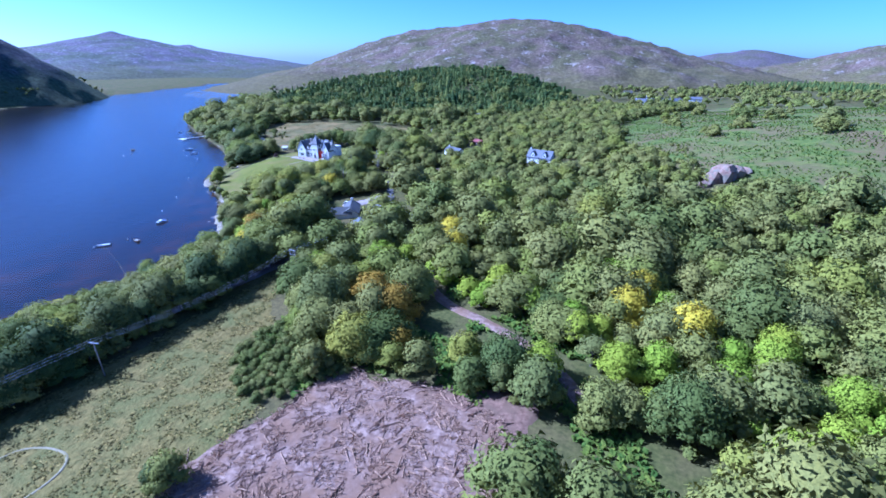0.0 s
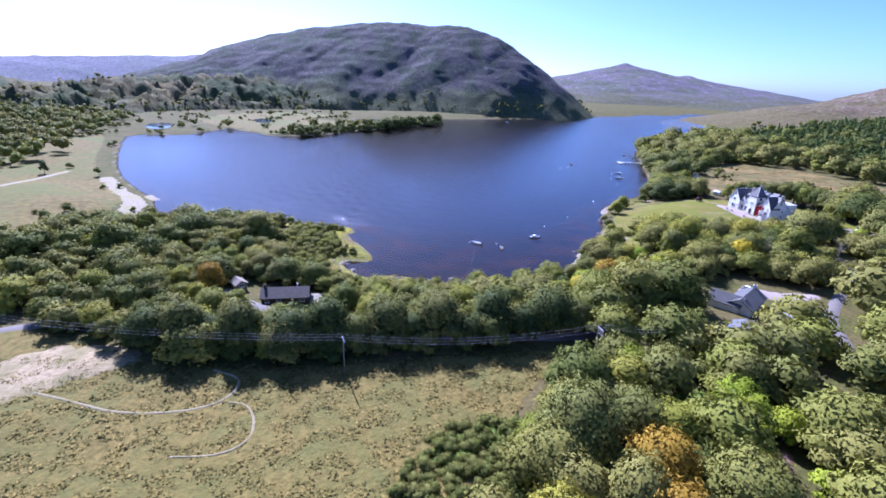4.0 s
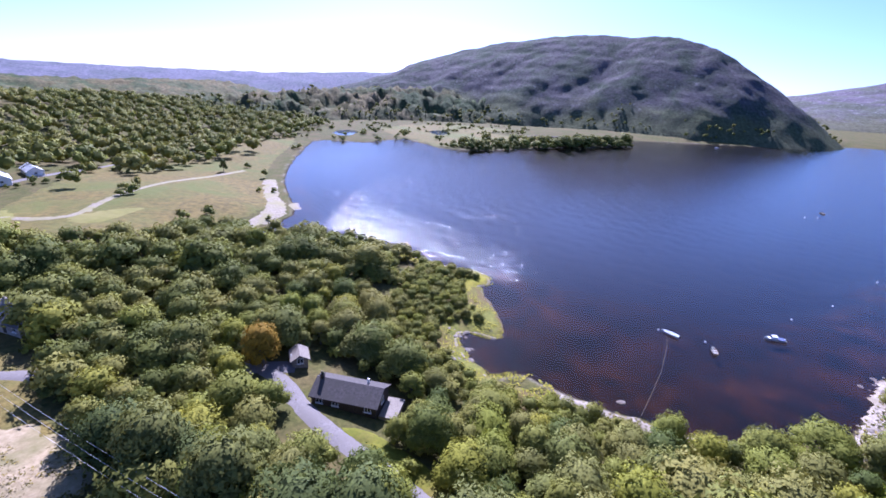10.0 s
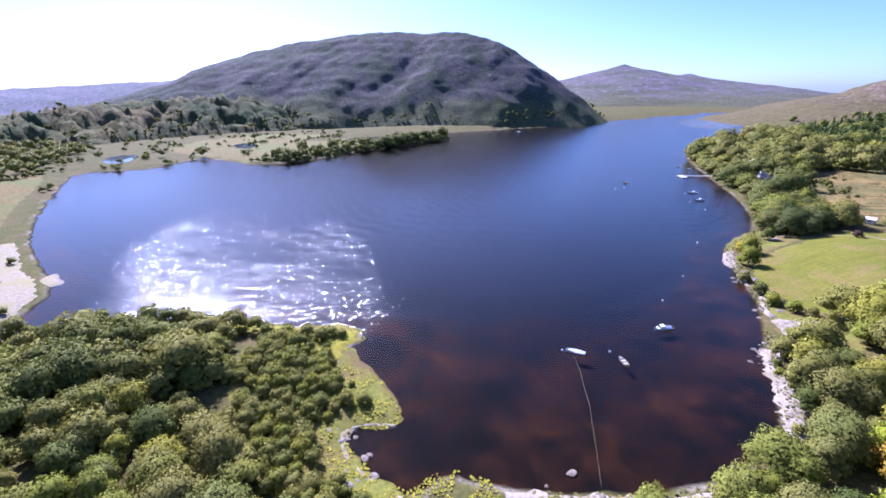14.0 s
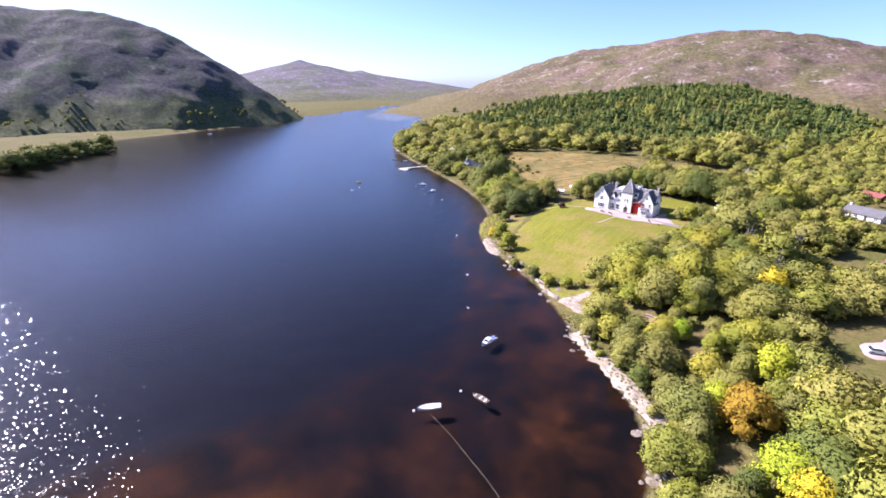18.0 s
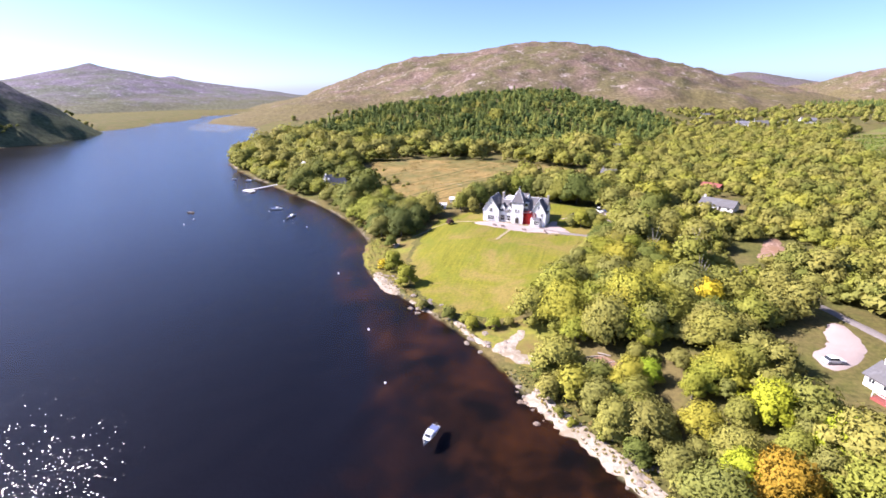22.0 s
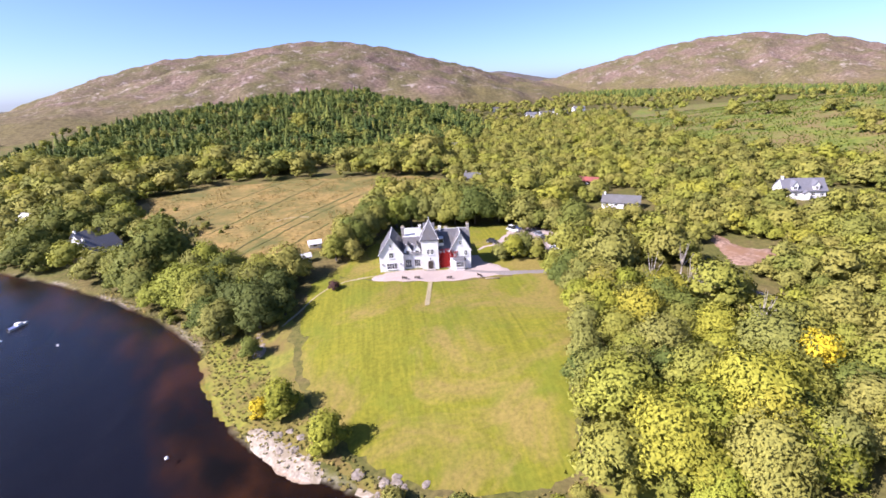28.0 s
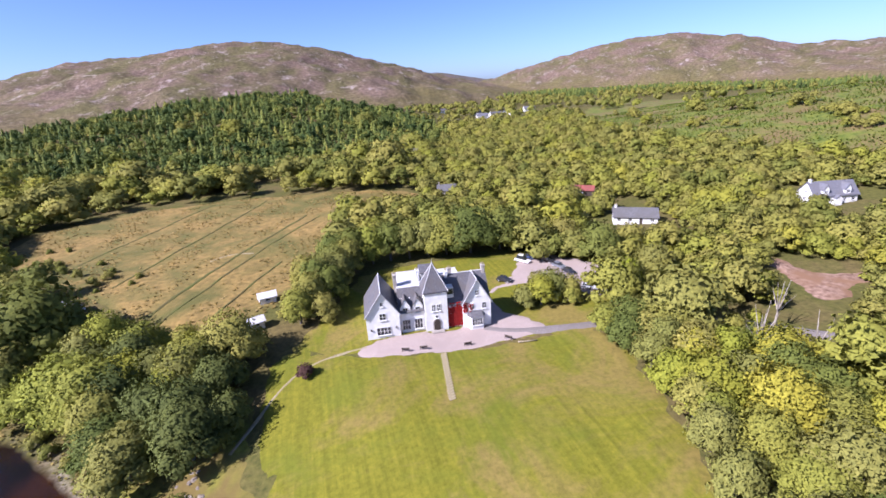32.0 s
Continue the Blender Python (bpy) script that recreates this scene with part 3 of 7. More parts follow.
mountain("hill_east", [(683, 1875, 38), (767, 1789, 67), (849, 1697, 76), (932, 1609, 122), (980, 1570, 135), (1067, 1503, 158), (1157, 1426, 175), (1242, 1344, 177), (1326, 1239, 160), (1357, 1177, 139), (1380, 1137, 120), (1427, 1066, 109), (1463, 1003, 112), (1551, 875, 108), (1672, 647, 99)], 560,
         bare_hill, "broad brown and green moorland hill", 61, 0.05, 180)
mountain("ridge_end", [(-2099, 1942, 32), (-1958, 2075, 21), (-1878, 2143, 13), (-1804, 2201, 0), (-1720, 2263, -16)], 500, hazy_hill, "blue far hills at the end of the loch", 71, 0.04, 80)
mountain("foothills_west", [(-330, -700, 4), (-440, -690, 14), (-560, -650, 24), (-660, -600, 34), (-760, -540, 44), (-850, -440, 52), (-900, -300, 50), (-880, -120, 30)], 210, wooded_hill, "low heathery foothills by the marsh", 83, 0.3, 150, 1.3)
mountain("foothills_south", [(-1250, -1150, 40), (-800, -1150, 34), (-420, -1130, 36), (0, -1100, 40), (500, -1000, 44)], 300, wooded_hill, "wooded low hills south of the loch", 89, 0.25, 130, 1.5)

LAWN = [(-33, 6), (-36, -12), (-33, -40), (-25, -63), (-10, -79), (2, -82), (12, -83), (18, -81), (21, -75), (24, -66), (31.5, -50), (37, -32), (41, -12), (22, -11), (4, -9), (-12, -7)]
FIELD = [(-62, 24), (-41, 14), (-26, 40), (-16, 70), (-14, 108), (33, 118), (30, 150), (-30, 168), (-90, 172), (-135, 160), (-146, 122), (-124, 86), (-98, 62), (-76, 42)]
PASTURE = [(60, -330), (76, -296), (90, -274), (98, -262), (102, -240), (105, -212), (106, -190), (107, -160), (115, -158), (120, -184), (150, -200), (150, -235), (142, -260), (150, -330), (100, -400)]
FELLED = [(140, -241), (152, -220), (157, -196), (166, -200), (180, -198), (200, -204), (204, -214), (195, -226), (172, -236)]
drape("lawn", LAWN, 0.16, lawn_mat, "mown green lawn with dry yellow patches", "lawn")
drape("field", FIELD, 0.16, meadow_mat, "tawny rough hay meadow", "field", seed=4)
drape("pasture", PASTURE, 0.16, pasture_mat, "dry grassy clearing beside the wood", "field", seed=6)
MOOR = [(232, 14), (256, -28), (330, -60), (470, -80), (590, 120), (640, 330), (620, 560), (480, 600), (350, 490), (250, 340), (205, 225), (198, 150), (204, 90), (220, 40)]
SCRUB = [(-22, -214), (-4, -216), (14, -209), (30, -206), (26, -222), (37, -217), (47, -209), (50, -197), (58, -180), (66, -186), (60, -205), (56, -220), (40, -236), (20, -244), (0, -246), (-20, -238)]
drape("moor", MOOR, 0.3, moor_mat, "bright green bracken-covered moor", "moor", step=8, ragged=3, seed=15)
drape("shore_scrub", SCRUB, 0.2, scrub_mat, "yellow-green boggy scrub behind the shore", "ground", rounds=1, ragged=0.8, seed=16)
drape("felled_ground", FELLED, 0.3, felled_mat, "felled clearing strewn with pale brash", "ground", seed=8, ragged=1.2)
drape("marsh_west", [(-34, -330), (-75, -326), (-125, -360), (-200, -395), (-300, -425), (-360, -450), (-300, -520), (-180, -500), (-60, -440), (20, -400), (10, -350)], 0.18,
      marsh_mat, "yellow-brown marshy grassland by the shore", "ground", step=6, seed=9)
hayfield_mat = speckled("mown_field", (0.12, 0.12, 0.016), (0.22, 0.2, 0.04), 0.3, 0.95, (0.22, 0.19, 0.05), 0.03, 0.6, 0.3)
drape("small_field", [(-6, -421), (-16, -407), (3, -387), (12, -398)], 0.32, hayfield_mat, "small bright mown field by the track", "field", rounds=1, step=3, ragged=1.2)
drape("small_field", [(-10, -385), (-24, -383), (-40, -366), (-22, -363), (-4, -367)], 0.32, hayfield_mat, "small bright mown field behind the wood", "field", rounds=1, step=3, ragged=1.2)
drape("marsh_far", [(-360, -290), (-368, -240), (-455, -150), (-500, -80), (-540, -190), (-560, -260), (-640, -190), (-700, -330), (-520, -430), (-390, -310)], 0.2,
      marsh_mat, "tawny reedy flats across the water", "ground", step=12, seed=10, ragged=3)

# ---- trees ----
def ico(sub=1):
    bm = bmesh.new()
    bmesh.ops.create_icosphere(bm, subdivisions=sub, radius=1)
    v = np.array([tuple(p.co) for p in bm.verts])
    f = np.array([[q.index for q in p.verts] for p in bm.faces])
    bm.free()
    return v, f


ICO0, ICO1 = ico(1), ico(2)


def crown_arrays(seed, wide, tall, lobes, cards, size, flat=0.8, core=True, base=0.28, fine=False):
    """A crown of leafy boughs: clumps of small leaf blades over dark inner masses. Heights from the ground, in metres."""
    r = np.random.RandomState(seed)
    verts, faces, outs, n = [], [], [], 0
    mids = []
    for k in range(lobes):
        a, h = k * 2.4 + r.uniform(-0.4, 0.4), (k + r.uniform(0, 1)) / lobes
        out = wide * 0.5 * (0.78 - 0.5 * h * h) * r.uniform(0.75, 1.1) * (k > 0)
        mids.append((out * math.cos(a), out * math.sin(a), tall * (base + 0.15 + 0.42 * h), wide * 0.5 * r.uniform(0.24, 0.46) * (1.25 if lobes < 7 else 1)))
    mids[0] = (0, 0, tall * 0.62, wide * 0.36)
    for x, y, z, s in mids:
        if core:
            v, f = ICO1 if fine else ICO0
            outs.append(v)
            lump = 0.75 + 0.1 * np.sin(v[:, :1] * 5 + 3 * x) * np.cos(v[:, 1:2] * 5 + 2 * z)
            verts.append(v * lump * (s, s, s * flat) + (x, y, z))
            faces.append(np.column_stack([f, f[:, 2]]) + n)
            n += len(v)
    share = np.array([s * s for *_, s in mids])
    pick = r.choice(lobes, cards, p=share / share.sum())
    for k in range(lobes):
        x, y, z, s = mids[k]
        m = int((pick == k).sum())
        d = r.normal(size=(m, 3))
        d[:, 2] = np.where(d[:, 2] < -0.3, -d[:, 2], d[:, 2])
        d /= np.linalg.norm(d, axis=1, keepdims=True)
        c = d * (s, s, s * flat) * r.uniform(0.84, 1.16, (m, 1)) * (1 + 0.22 * np.sin(d[:, :1] * 7 + k) * np.cos(d[:, 1:2] * 6 + k)) + (x, y, z)
        nrm = d + r.normal(size=(m, 3)) * 0.4
        nrm /= np.linalg.norm(nrm, axis=1, keepdims=True)
        u = np.cross(nrm, r.normal(size=(m, 3)))
        u /= np.linalg.norm(u, axis=1, keepdims=True)
        w = np.cross(nrm, u)
        e = size * r.uniform(0.6, 1.3, (m, 1))
        q = np.stack([c + u * e * 1.1, c - u * e * 0.8 + w * e * 0.7, c - u * e * 0.8 - w * e * 0.7], 1)
        whole = (c - (0, 0, tall * 0.42)) / (wide * 0.5, wide * 0.5, tall * 0.5)
        soft_out = 0.75 * whole + 0.45 * d + nrm * 0.3 + (0, 0, 0.3)
        outs.append(np.repeat(soft_out / np.linalg.norm(soft_out, axis=1, keepdims=True), 3, 0))
        verts.append(q.reshape(-1, 3))
        blade = np.arange(3 * m).reshape(-1, 3) + n
        faces.append(np.column_stack([blade, blade[:, 2]]))
        n += 3 * m
    return np.concatenate(verts), np.concatenate(faces), mids, np.concatenate(outs)


def split_tris(faces):
    """Quads to triangles; a repeated corner marks a triangle already."""
    tri = faces[:, 2] == faces[:, 3]
    q = faces[~tri]
    return np.concatenate([faces[tri][:, :3], q[:, :3], q[:, [0, 2, 3]]])


def tube(points, radii, sides=6):
    """A round bough through points, as vertices and quads."""
    p = np.array(points, float)
    t = np.gradient(p, axis=0)
    t /= np.linalg.norm(t, axis=1, keepdims=True) + 1e-9
    ref = np.where(np.abs(t[:, 2:]) > 0.9, (1.0, 0, 0), (0, 0, 1.0))
    u = np.cross(t, ref)
    u /= np.linalg.norm(u, axis=1, keepdims=True)
    w = np.cross(t, u)
    a = np.linspace(0, 2 * math.pi, sides, endpoint=False)
    ring = u[:, None] * np.cos(a)[None, :, None] + w[:, None] * np.sin(a)[None, :, None]
    v = p[:, None] + ring * np.array(radii)[:, None, None]
    n = np.arange(len(p) * sides).reshape(len(p), sides)
    f = np.stack([n[:-1], np.roll(n[:-1], -1, 1), np.roll(n[1:], -1, 1), n[1:]], -1).reshape(-1, 4)
    return v.reshape(-1, 3), f


def trunk_arrays(seed, tall, mids, girth):
    r = np.random.RandomState(seed)
    verts, faces, n = [], [], 0
    top = tall * 0.62
    stem = [(0, 0, -0.4), (0.05, 0.02, tall * 0.15), (r.uniform(-0.2, 0.2), r.uniform(-0.2, 0.2), tall * 0.35), (0, 0, top)]
    lines = [(stem, [girth * 1.3, girth, girth * 0.8, girth * 0.3])]
    for x, y, z, s in mids[1:]:
        lines.append(([stem[2], (x * 0.5, y * 0.5, (stem[2][2] + z) / 2), (x, y, z)], [girth * 0.5, girth * 0.35, girth * 0.12]))
    for p, rad in lines:
        v, f = tube(p, rad)
        verts.append(v)
        faces.append(f + n)
        n += len(v)
    return np.concatenate(verts), np.concatenate(faces)


# kinds: width, height, boughs, blades, blade size
KINDS = [(10.5, 10.0, 19, 4000, 0.28), (12.5, 11.5, 22, 5200, 0.29), (8.5, 12.0, 17, 3400, 0.265), (7.5, 8.0, 14, 2500, 0.245), (6.5, 10.5, 14, 2200, 0.23), (4.8, 3.4, 9, 1200, 0.2)]


def tree_model(k, mat, name="tree"):
    wide, tall, lobes, cards, size = KINDS[k]
    v, f, mids, outs = crown_arrays(100 + k, wide, tall, lobes, cards, size, base=0.02 if k == 5 else 0.05)
    root = new(name)
    crown = new("crown", mesh_from("crown", v, split_tris(f), mat, True))
    crown.data.normals_split_custom_set_from_vertices(outs)
    tv, tf = trunk_arrays(100 + k, tall, mids, 0.14 + 0.013 * tall)
    trunk = new("trunk", mesh_from("trunk", tv, tf, bark_mat))
    crown.parent = trunk.parent = root
    return root


def far_model(k, cards=0.11, most=6):
    wide, tall, lobes, n, size = KINDS[k]
    v, f, _, outs = crown_arrays(200 + k, wide, tall, min(most, lobes), int(n * cards), size * 0.92 / cards ** 0.36, base=0.05)
    return v, split_tris(f), outs


def conifer_arrays(seed, wide, tall, tiers=6, blades=8):
    r = np.random.RandomState(seed)
    verts, faces, n = [], [], 0
    for k in range(tiers):
        s = k / tiers
        z, rad = tall * (0.1 + 0.86 * s), wide / 2 * (1 - s) ** 0.85 + 0.15
        for j in range(blades):
            a = 6.283 * j / blades + k * 0.7 + r.uniform(-0.2, 0.2)
            e = rad * r.uniform(0.75, 1.2)
            c, sn = math.cos(a), math.sin(a)
            hw = 0.42 * e + 0.12
            tip = (e * c, e * sn, z - 0.28 * e)
            verts.append([(0, 0, z + tall / tiers * 0.9), (0.55 * e * c - hw * sn, 0.55 * e * sn + hw * c, z - 0.05 * e), tip, (0.55 * e * c + hw * sn, 0.55 * e * sn - hw * c, z - 0.05 * e)])
            faces.append(np.arange(4) + n)
            n += 4
    return np.array(verts).reshape(-1, 3), split_tris(np.array(faces)), None


def woodland(name, places, models, mat, label, category="woodland", seed=5, spread=1.0, lie=None):
    """Trees past counting, joined. places: rows of x, y, size, model, tint."""
    r = np.random.RandomState(seed)
    vs, fs, ts, ns, n = [], [], [], [], 0
    z = height([p[0] for p in places], [p[1] for p in places]) if lie is None else lie
    for (x, y, s, k, tint), zz in zip(places, z):
        v, f, outs = models[int(k)]
        a = r.uniform(0, 6.283)
        c, sn = math.cos(a) * s * spread, math.sin(a) * s * spread
        q = np.column_stack([v[:, 0] * c - v[:, 1] * sn + x, v[:, 0] * sn + v[:, 1] * c + y, v[:, 2] * s * r.uniform(0.88, 1.15) + zz - 0.3])
        vs.append(q.astype(np.float32))
        if outs is not None:
            ns.append(np.column_stack([outs[:, 0] * c - outs[:, 1] * sn, outs[:, 0] * sn + outs[:, 1] * c, outs[:, 2] * s * spread]) / (s * spread))
        fs.append(f + n)
        ts.append(np.full(len(v), tint, np.float32))
        n += len(v)
    me = mesh_from(name, np.concatenate(vs), np.concatenate(fs), mat, bool(ns))
    if ns:
        me.normals_split_custom_set_from_vertices(np.concatenate(ns))
    me.attributes.new("tint", "FLOAT", "POINT").data.foreach_set("value", np.concatenate(ts))
    return tagged(new(name, me), label, category, kind="stuff")


def scatter(x0, x1, y0, y1, gap, seed, where):
    """Places on an uneven grid for which where(x, y) is true."""
    r = np.random.RandomState(seed)
    x, y = np.meshgrid(np.arange(x0, x1, gap), np.arange(y0, y1, gap * 0.9))
    x = x + (np.arange(x.shape[0]) % 2)[:, None] * gap / 2
    x, y = (x + r.uniform(-0.36, 0.36, x.shape) * gap).ravel(), (y + r.uniform(-0.36, 0.36, y.shape) * gap).ravel()
    ok = where(x, y)
    return x[ok], y[ok]


# open ground on which no tree stands: rounds of x, y, radius
OPEN_ROUNDS = [(40, -98, 3.5), (20, -92, 7), (26, -98, 5), (2, 6, 24), (44, 11, 15), (55, 8, 9), (68, -238, 12), (78, -234, 7), (76, -240, 7), (62, -249, 8), (98, -101, 15), (103, -110, 11), (92, -113, 8), (86, -105, 7), (90, -85, 12), (96, -74, 9), (112, -84, 10), (104, -90, 10), (124, -94, 7),
               (160, 36, 10), (159, 24, 12), (154, 12, 9), (174, 22, 8), (182, 10, 7), (93, 46, 14), (88, 34, 11), (82, 40, 8), (97, 88, 10), (92, 80, 7), (-95, 44, 12), (-86, 36, 8), (-124, 57, 9), (-112, 50, 6), (-131, 60, 7), (-186, 103, 8), (104, 66, 8), (44, 124, 9), (-36, 29, 6), (-37, 17, 5), (76, -33, 8), (84, -40, 7), (95, -16, 11), (104, -9, 9), (60, -52, 4), (112, -118, 5), (224, -183, 8), (238, -178, 8), (215, -184, 6), (170, -163, 5), (184, -171, 5), (204, -188, 6), (252, -30, 9), (246, -42, 8), (258, -24, 8), (173, -173, 5), (178, -181, 5), (190, -184, 5), (207, -197, 5), (222, -206, 7), (212, -211, 6), (111, -205, 6), (112, -196, 6.5), (112, -187, 6.5), (112, -178, 6), (112, -169, 5.5), (111, -161, 5)]
FOREST_TRACK = [(148, -145), (151, -149), (162, -158), (170, -164), (179, -168), (186, -171), (193, -175), (203, -183), (210, -192)]
DRIVES = [[(28, -4), (48, -11), (70, -20), (86, -30), (98, -62), (118, -88), (140, -130)], [(86, -92), (96, -72), (120, -90)],
          [(70, -258), (72, -244), (80, -230), (96, -205), (104, -170), (104, -120), (112, -100)], [(190, -210), (176, -185), (172, -165), (186, -140)], FOREST_TRACK]


def clear_of(x, y, margin=2.2):
    ok = np.ones(np.shape(x), bool)
    for poly in (LAWN, FIELD, PASTURE, FELLED, SCRUB):
        q = smooth_line(poly, 2)
        ok &= ~inside(q, x, y) & (away(q, x, y) > margin)
    for cx, cy, rad in OPEN_ROUNDS:
        ok &= np.hypot(x - cx, y - cy) > rad + margin * 0.4
    for k, d in enumerate(DRIVES):
        ok &= away(np.array(d, float), x, y, False) > (margin + (1.5, 3.0, -0.2, 1.5, 5.2)[k])
    return ok


SPOTS = np.array([(249, -163), (258, -178), (244, -198), (252, -190), (239, -170), (262, -186), (213, -197), (66, -72), (231, -165), (229, -141), (77, -146), (88, -165), (153, -121), (160, -134), (67, -130), (74, -143), (159, -178), (150, -172), (66, -136), (167, -190), (90, -134), (143, -98), (61, -259), (127, -175),
                  (193, -190), (211, -203), (212, -139), (211, -168), (179, -158), (141, -146), (164, -153), (228, -194), (136, -182), (255, -155), (140, -171), (-45, -20), (-53, -10), (-62, -2), (-70, 10), (-56, 6), (-42, -5)], float)


def near_wood(x, y):
    apart = np.min(np.hypot(np.asarray(x)[..., None] - SPOTS[:, 0], np.asarray(y)[..., None] - SPOTS[:, 1]), -1) > 4.5
    garden = (x > -40) & (x < 40) & (y > -12) & (y < 52)
    bank_strip = (x < -40) & (y < 40) & (y > -40) & (shore_gap(x, y) < 5)
    shore_strip = bank_strip | (x < 17) & (x > -52) & (y < -8) & (y > -104)
    return (shore_gap(x, y) > 3.0) & clear_of(x, y) & apart & ~garden & ~shore_strip


def plantation(x, y):
    return (shore_gap(x, y) > 40) & (y > 215 - 0.32 * (x + 60)) & (y < 620 + 40 * waves(x, y, 200, 4, 2)) & (x > -400) & (x < 170) & (waves(x, y, 110, 44, 3) < 0.72) & (((x + 125) / 250) ** 2 + ((y - 440) / 225) ** 2 < 1 + 0.16 * waves(x, y, 70, 45, 3))


rnd = np.random.RandomState(77)
tx, ty = scatter(-330, 330, -420, 420, 6.9, 21, near_wood)
marsh = smooth_line([(-36, -318), (-75, -318), (-300, -420), (-330, -480), (-60, -452), (14, -432), (22, -400), (17, -374), (10, -357), (0, -343), (-16, -337), (-24, -326)], 1)
more_x, more_y = scatter(-40, 112, -420, -186, 7.6, 22, near_wood)
tx, ty = np.concatenate([tx, more_x]), np.concatenate([ty, more_y])
thin = (ty < 150) & (tx < 270) | (rnd.uniform(0, 1, len(tx)) < 0.55)
keep = thin & ~inside(marsh, tx, ty) & ~((tx < -90) & (ty < -60)) & ~((tx > 120) & (ty < -235))
keep &= ~(inside(smooth_line(MOOR, 1), tx, ty) & (waves(tx, ty, 60, 6, 3) < 0.75))
keep &= ~plantation(tx, ty)
keep &= ~((ty > 170) & (tx > -60) & (waves(tx, ty, 120, 16, 3) > 0.55))
birch = (tx > 66) & (ty > -58) | (tx > 30) & (ty > 62) & (ty < 230)
keep &= ~birch
tx, ty = tx[keep], ty[keep]
spot = np.column_stack([tx, ty])
# the nearest to the line of flight stand as single trees
line_of_flight = np.array([(200, -200), (186, -170), (140, -185), (112, -210), (90, -235), (45, -252), (72, -210), (66, -165), (60, -130), (55, -105), (46, -80), (44, -45), (0, -30), (-45, -12), (-75, 8)], float)
order = np.argsort(away(line_of_flight, tx, ty, False))
single = spot[order[:300]]
isle_x, isle_y = scatter(-560, -350, -270, -40, 6.0, 87, lambda x, y: (away(np.array([(-372, -254), (-440, -172), (-500, -95), (-530, -58)], float), x, y, False) < 17) & (shore_gap(x, y) > 2) & (waves(x, y, 40, 89, 3) > -0.35))
rest = np.concatenate([spot[order[300:]], np.column_stack([isle_x, isle_y])])
far_models = [far_model(k, 0.34, 12) for k in range(5)] + [far_model(k, 0.16, 9) for k in range(5)] + [far_model(k, 0.085, 7) for k in range(5)]
tt = np.clip(0.45 + 0.3 * waves(rest[:, 0], rest[:, 1], 45, 19, 3) + rnd.normal(0, 0.2, len(rest)) - 0.3 * ((rest[:, 0] < -38) & (rest[:, 1] < 90)) - 0.15 * ((rest[:, 1] < -190) & (rest[:, 0] < 130)), 0, 0.95)
rows = np.column_stack([rest, np.clip(rnd.lognormal(-0.1, 0.28, len(rest)), 0.45, 1.6) * np.where((rest[:, 1] < -186) & (rest[:, 0] < 112), 0.66, 1.0) * np.where(rest[:, 1] > 150, 1.2, 1.0) * np.where(rest[:, 0] < -340, rnd.uniform(0.45, 1.3, len(rest)), 1.0), rnd.choice(5, len(rest), p=(0.3, 0.22, 0.16, 0.22, 0.1)) + 5 * np.searchsorted((46, 105), away(np.concatenate([[(275, -200), (262, -150), (228, -165)], line_of_flight]), rest[:, 0], rest[:, 1], False)), tt])
birch_x, birch_y = scatter(28, 330, -60, 420, 4.9, 24, lambda x, y: near_wood(x, y) & ((x > 66) & (y > -58) | (x > 30) & (y > 62) & (y < 230)) & ~plantation(x, y) & ~(inside(smooth_line(MOOR, 1), x, y) & (waves(x, y, 60, 6, 3) < 0.75)))
near_lane = away(np.array([(60, -50), (90, -40), (100, 20)], float), birch_x, birch_y, False)
rows = np.concatenate([rows, np.column_stack([birch_x, birch_y, np.clip(rnd.lognormal(-0.42, 0.26, len(birch_x)), 0.32, 1.05), rnd.choice(5, len(birch_x), p=(0.15, 0.1, 0.2, 0.3, 0.25)) + 5 + 5 * (near_lane > 70), np.clip(0.5 + 0.28 * waves(birch_x, birch_y, 45, 19, 3) + rnd.normal(0, 0.17, len(birch_x)), 0, 0.95)])])
woodland("woodland", rows, far_models, leaf_far_mat, "mixed green broadleaf woodland of rounded crowns", spread=1.18)
models = [tree_model(k, leaf_mat) for k in range(6)]
for k, m in enumerate(models):
    tagged(m, ("broad spreading oak in full green leaf", "large round-headed broadleaf tree in leaf", "tall tree with a full green crown", "small rounded tree in green leaf",
               "slender birch with light green leaves", "low dense green bush")[k], "tree" if k < 5 else "bush", "trees of the wood")
zs = height(single[:, 0], single[:, 1])
for n, ((x, y), z) in enumerate(zip(single, zs)):
    k = n if n < 6 else int(rnd.choice(5, p=(0.3, 0.24, 0.14, 0.22, 0.1)))
    s = rnd.uniform(0.75, 1.3) * (1.0 if x > 130 else 0.68 if x < 78 and -190 < y < -95 else 0.66 if y < -186 and x < 112 else 0.95)
    t = models[k] if n < 6 else copy_thing(models[k], Matrix.Identity(4))
    t.matrix_basis = Matrix.LocRotScale((x, y, z), Euler((0, 0, rnd.uniform(0, 6.283))), (s * rnd.uniform(0.92, 1.28), s * rnd.uniform(0.92, 1.28), s * rnd.uniform(0.75, 1.15)))

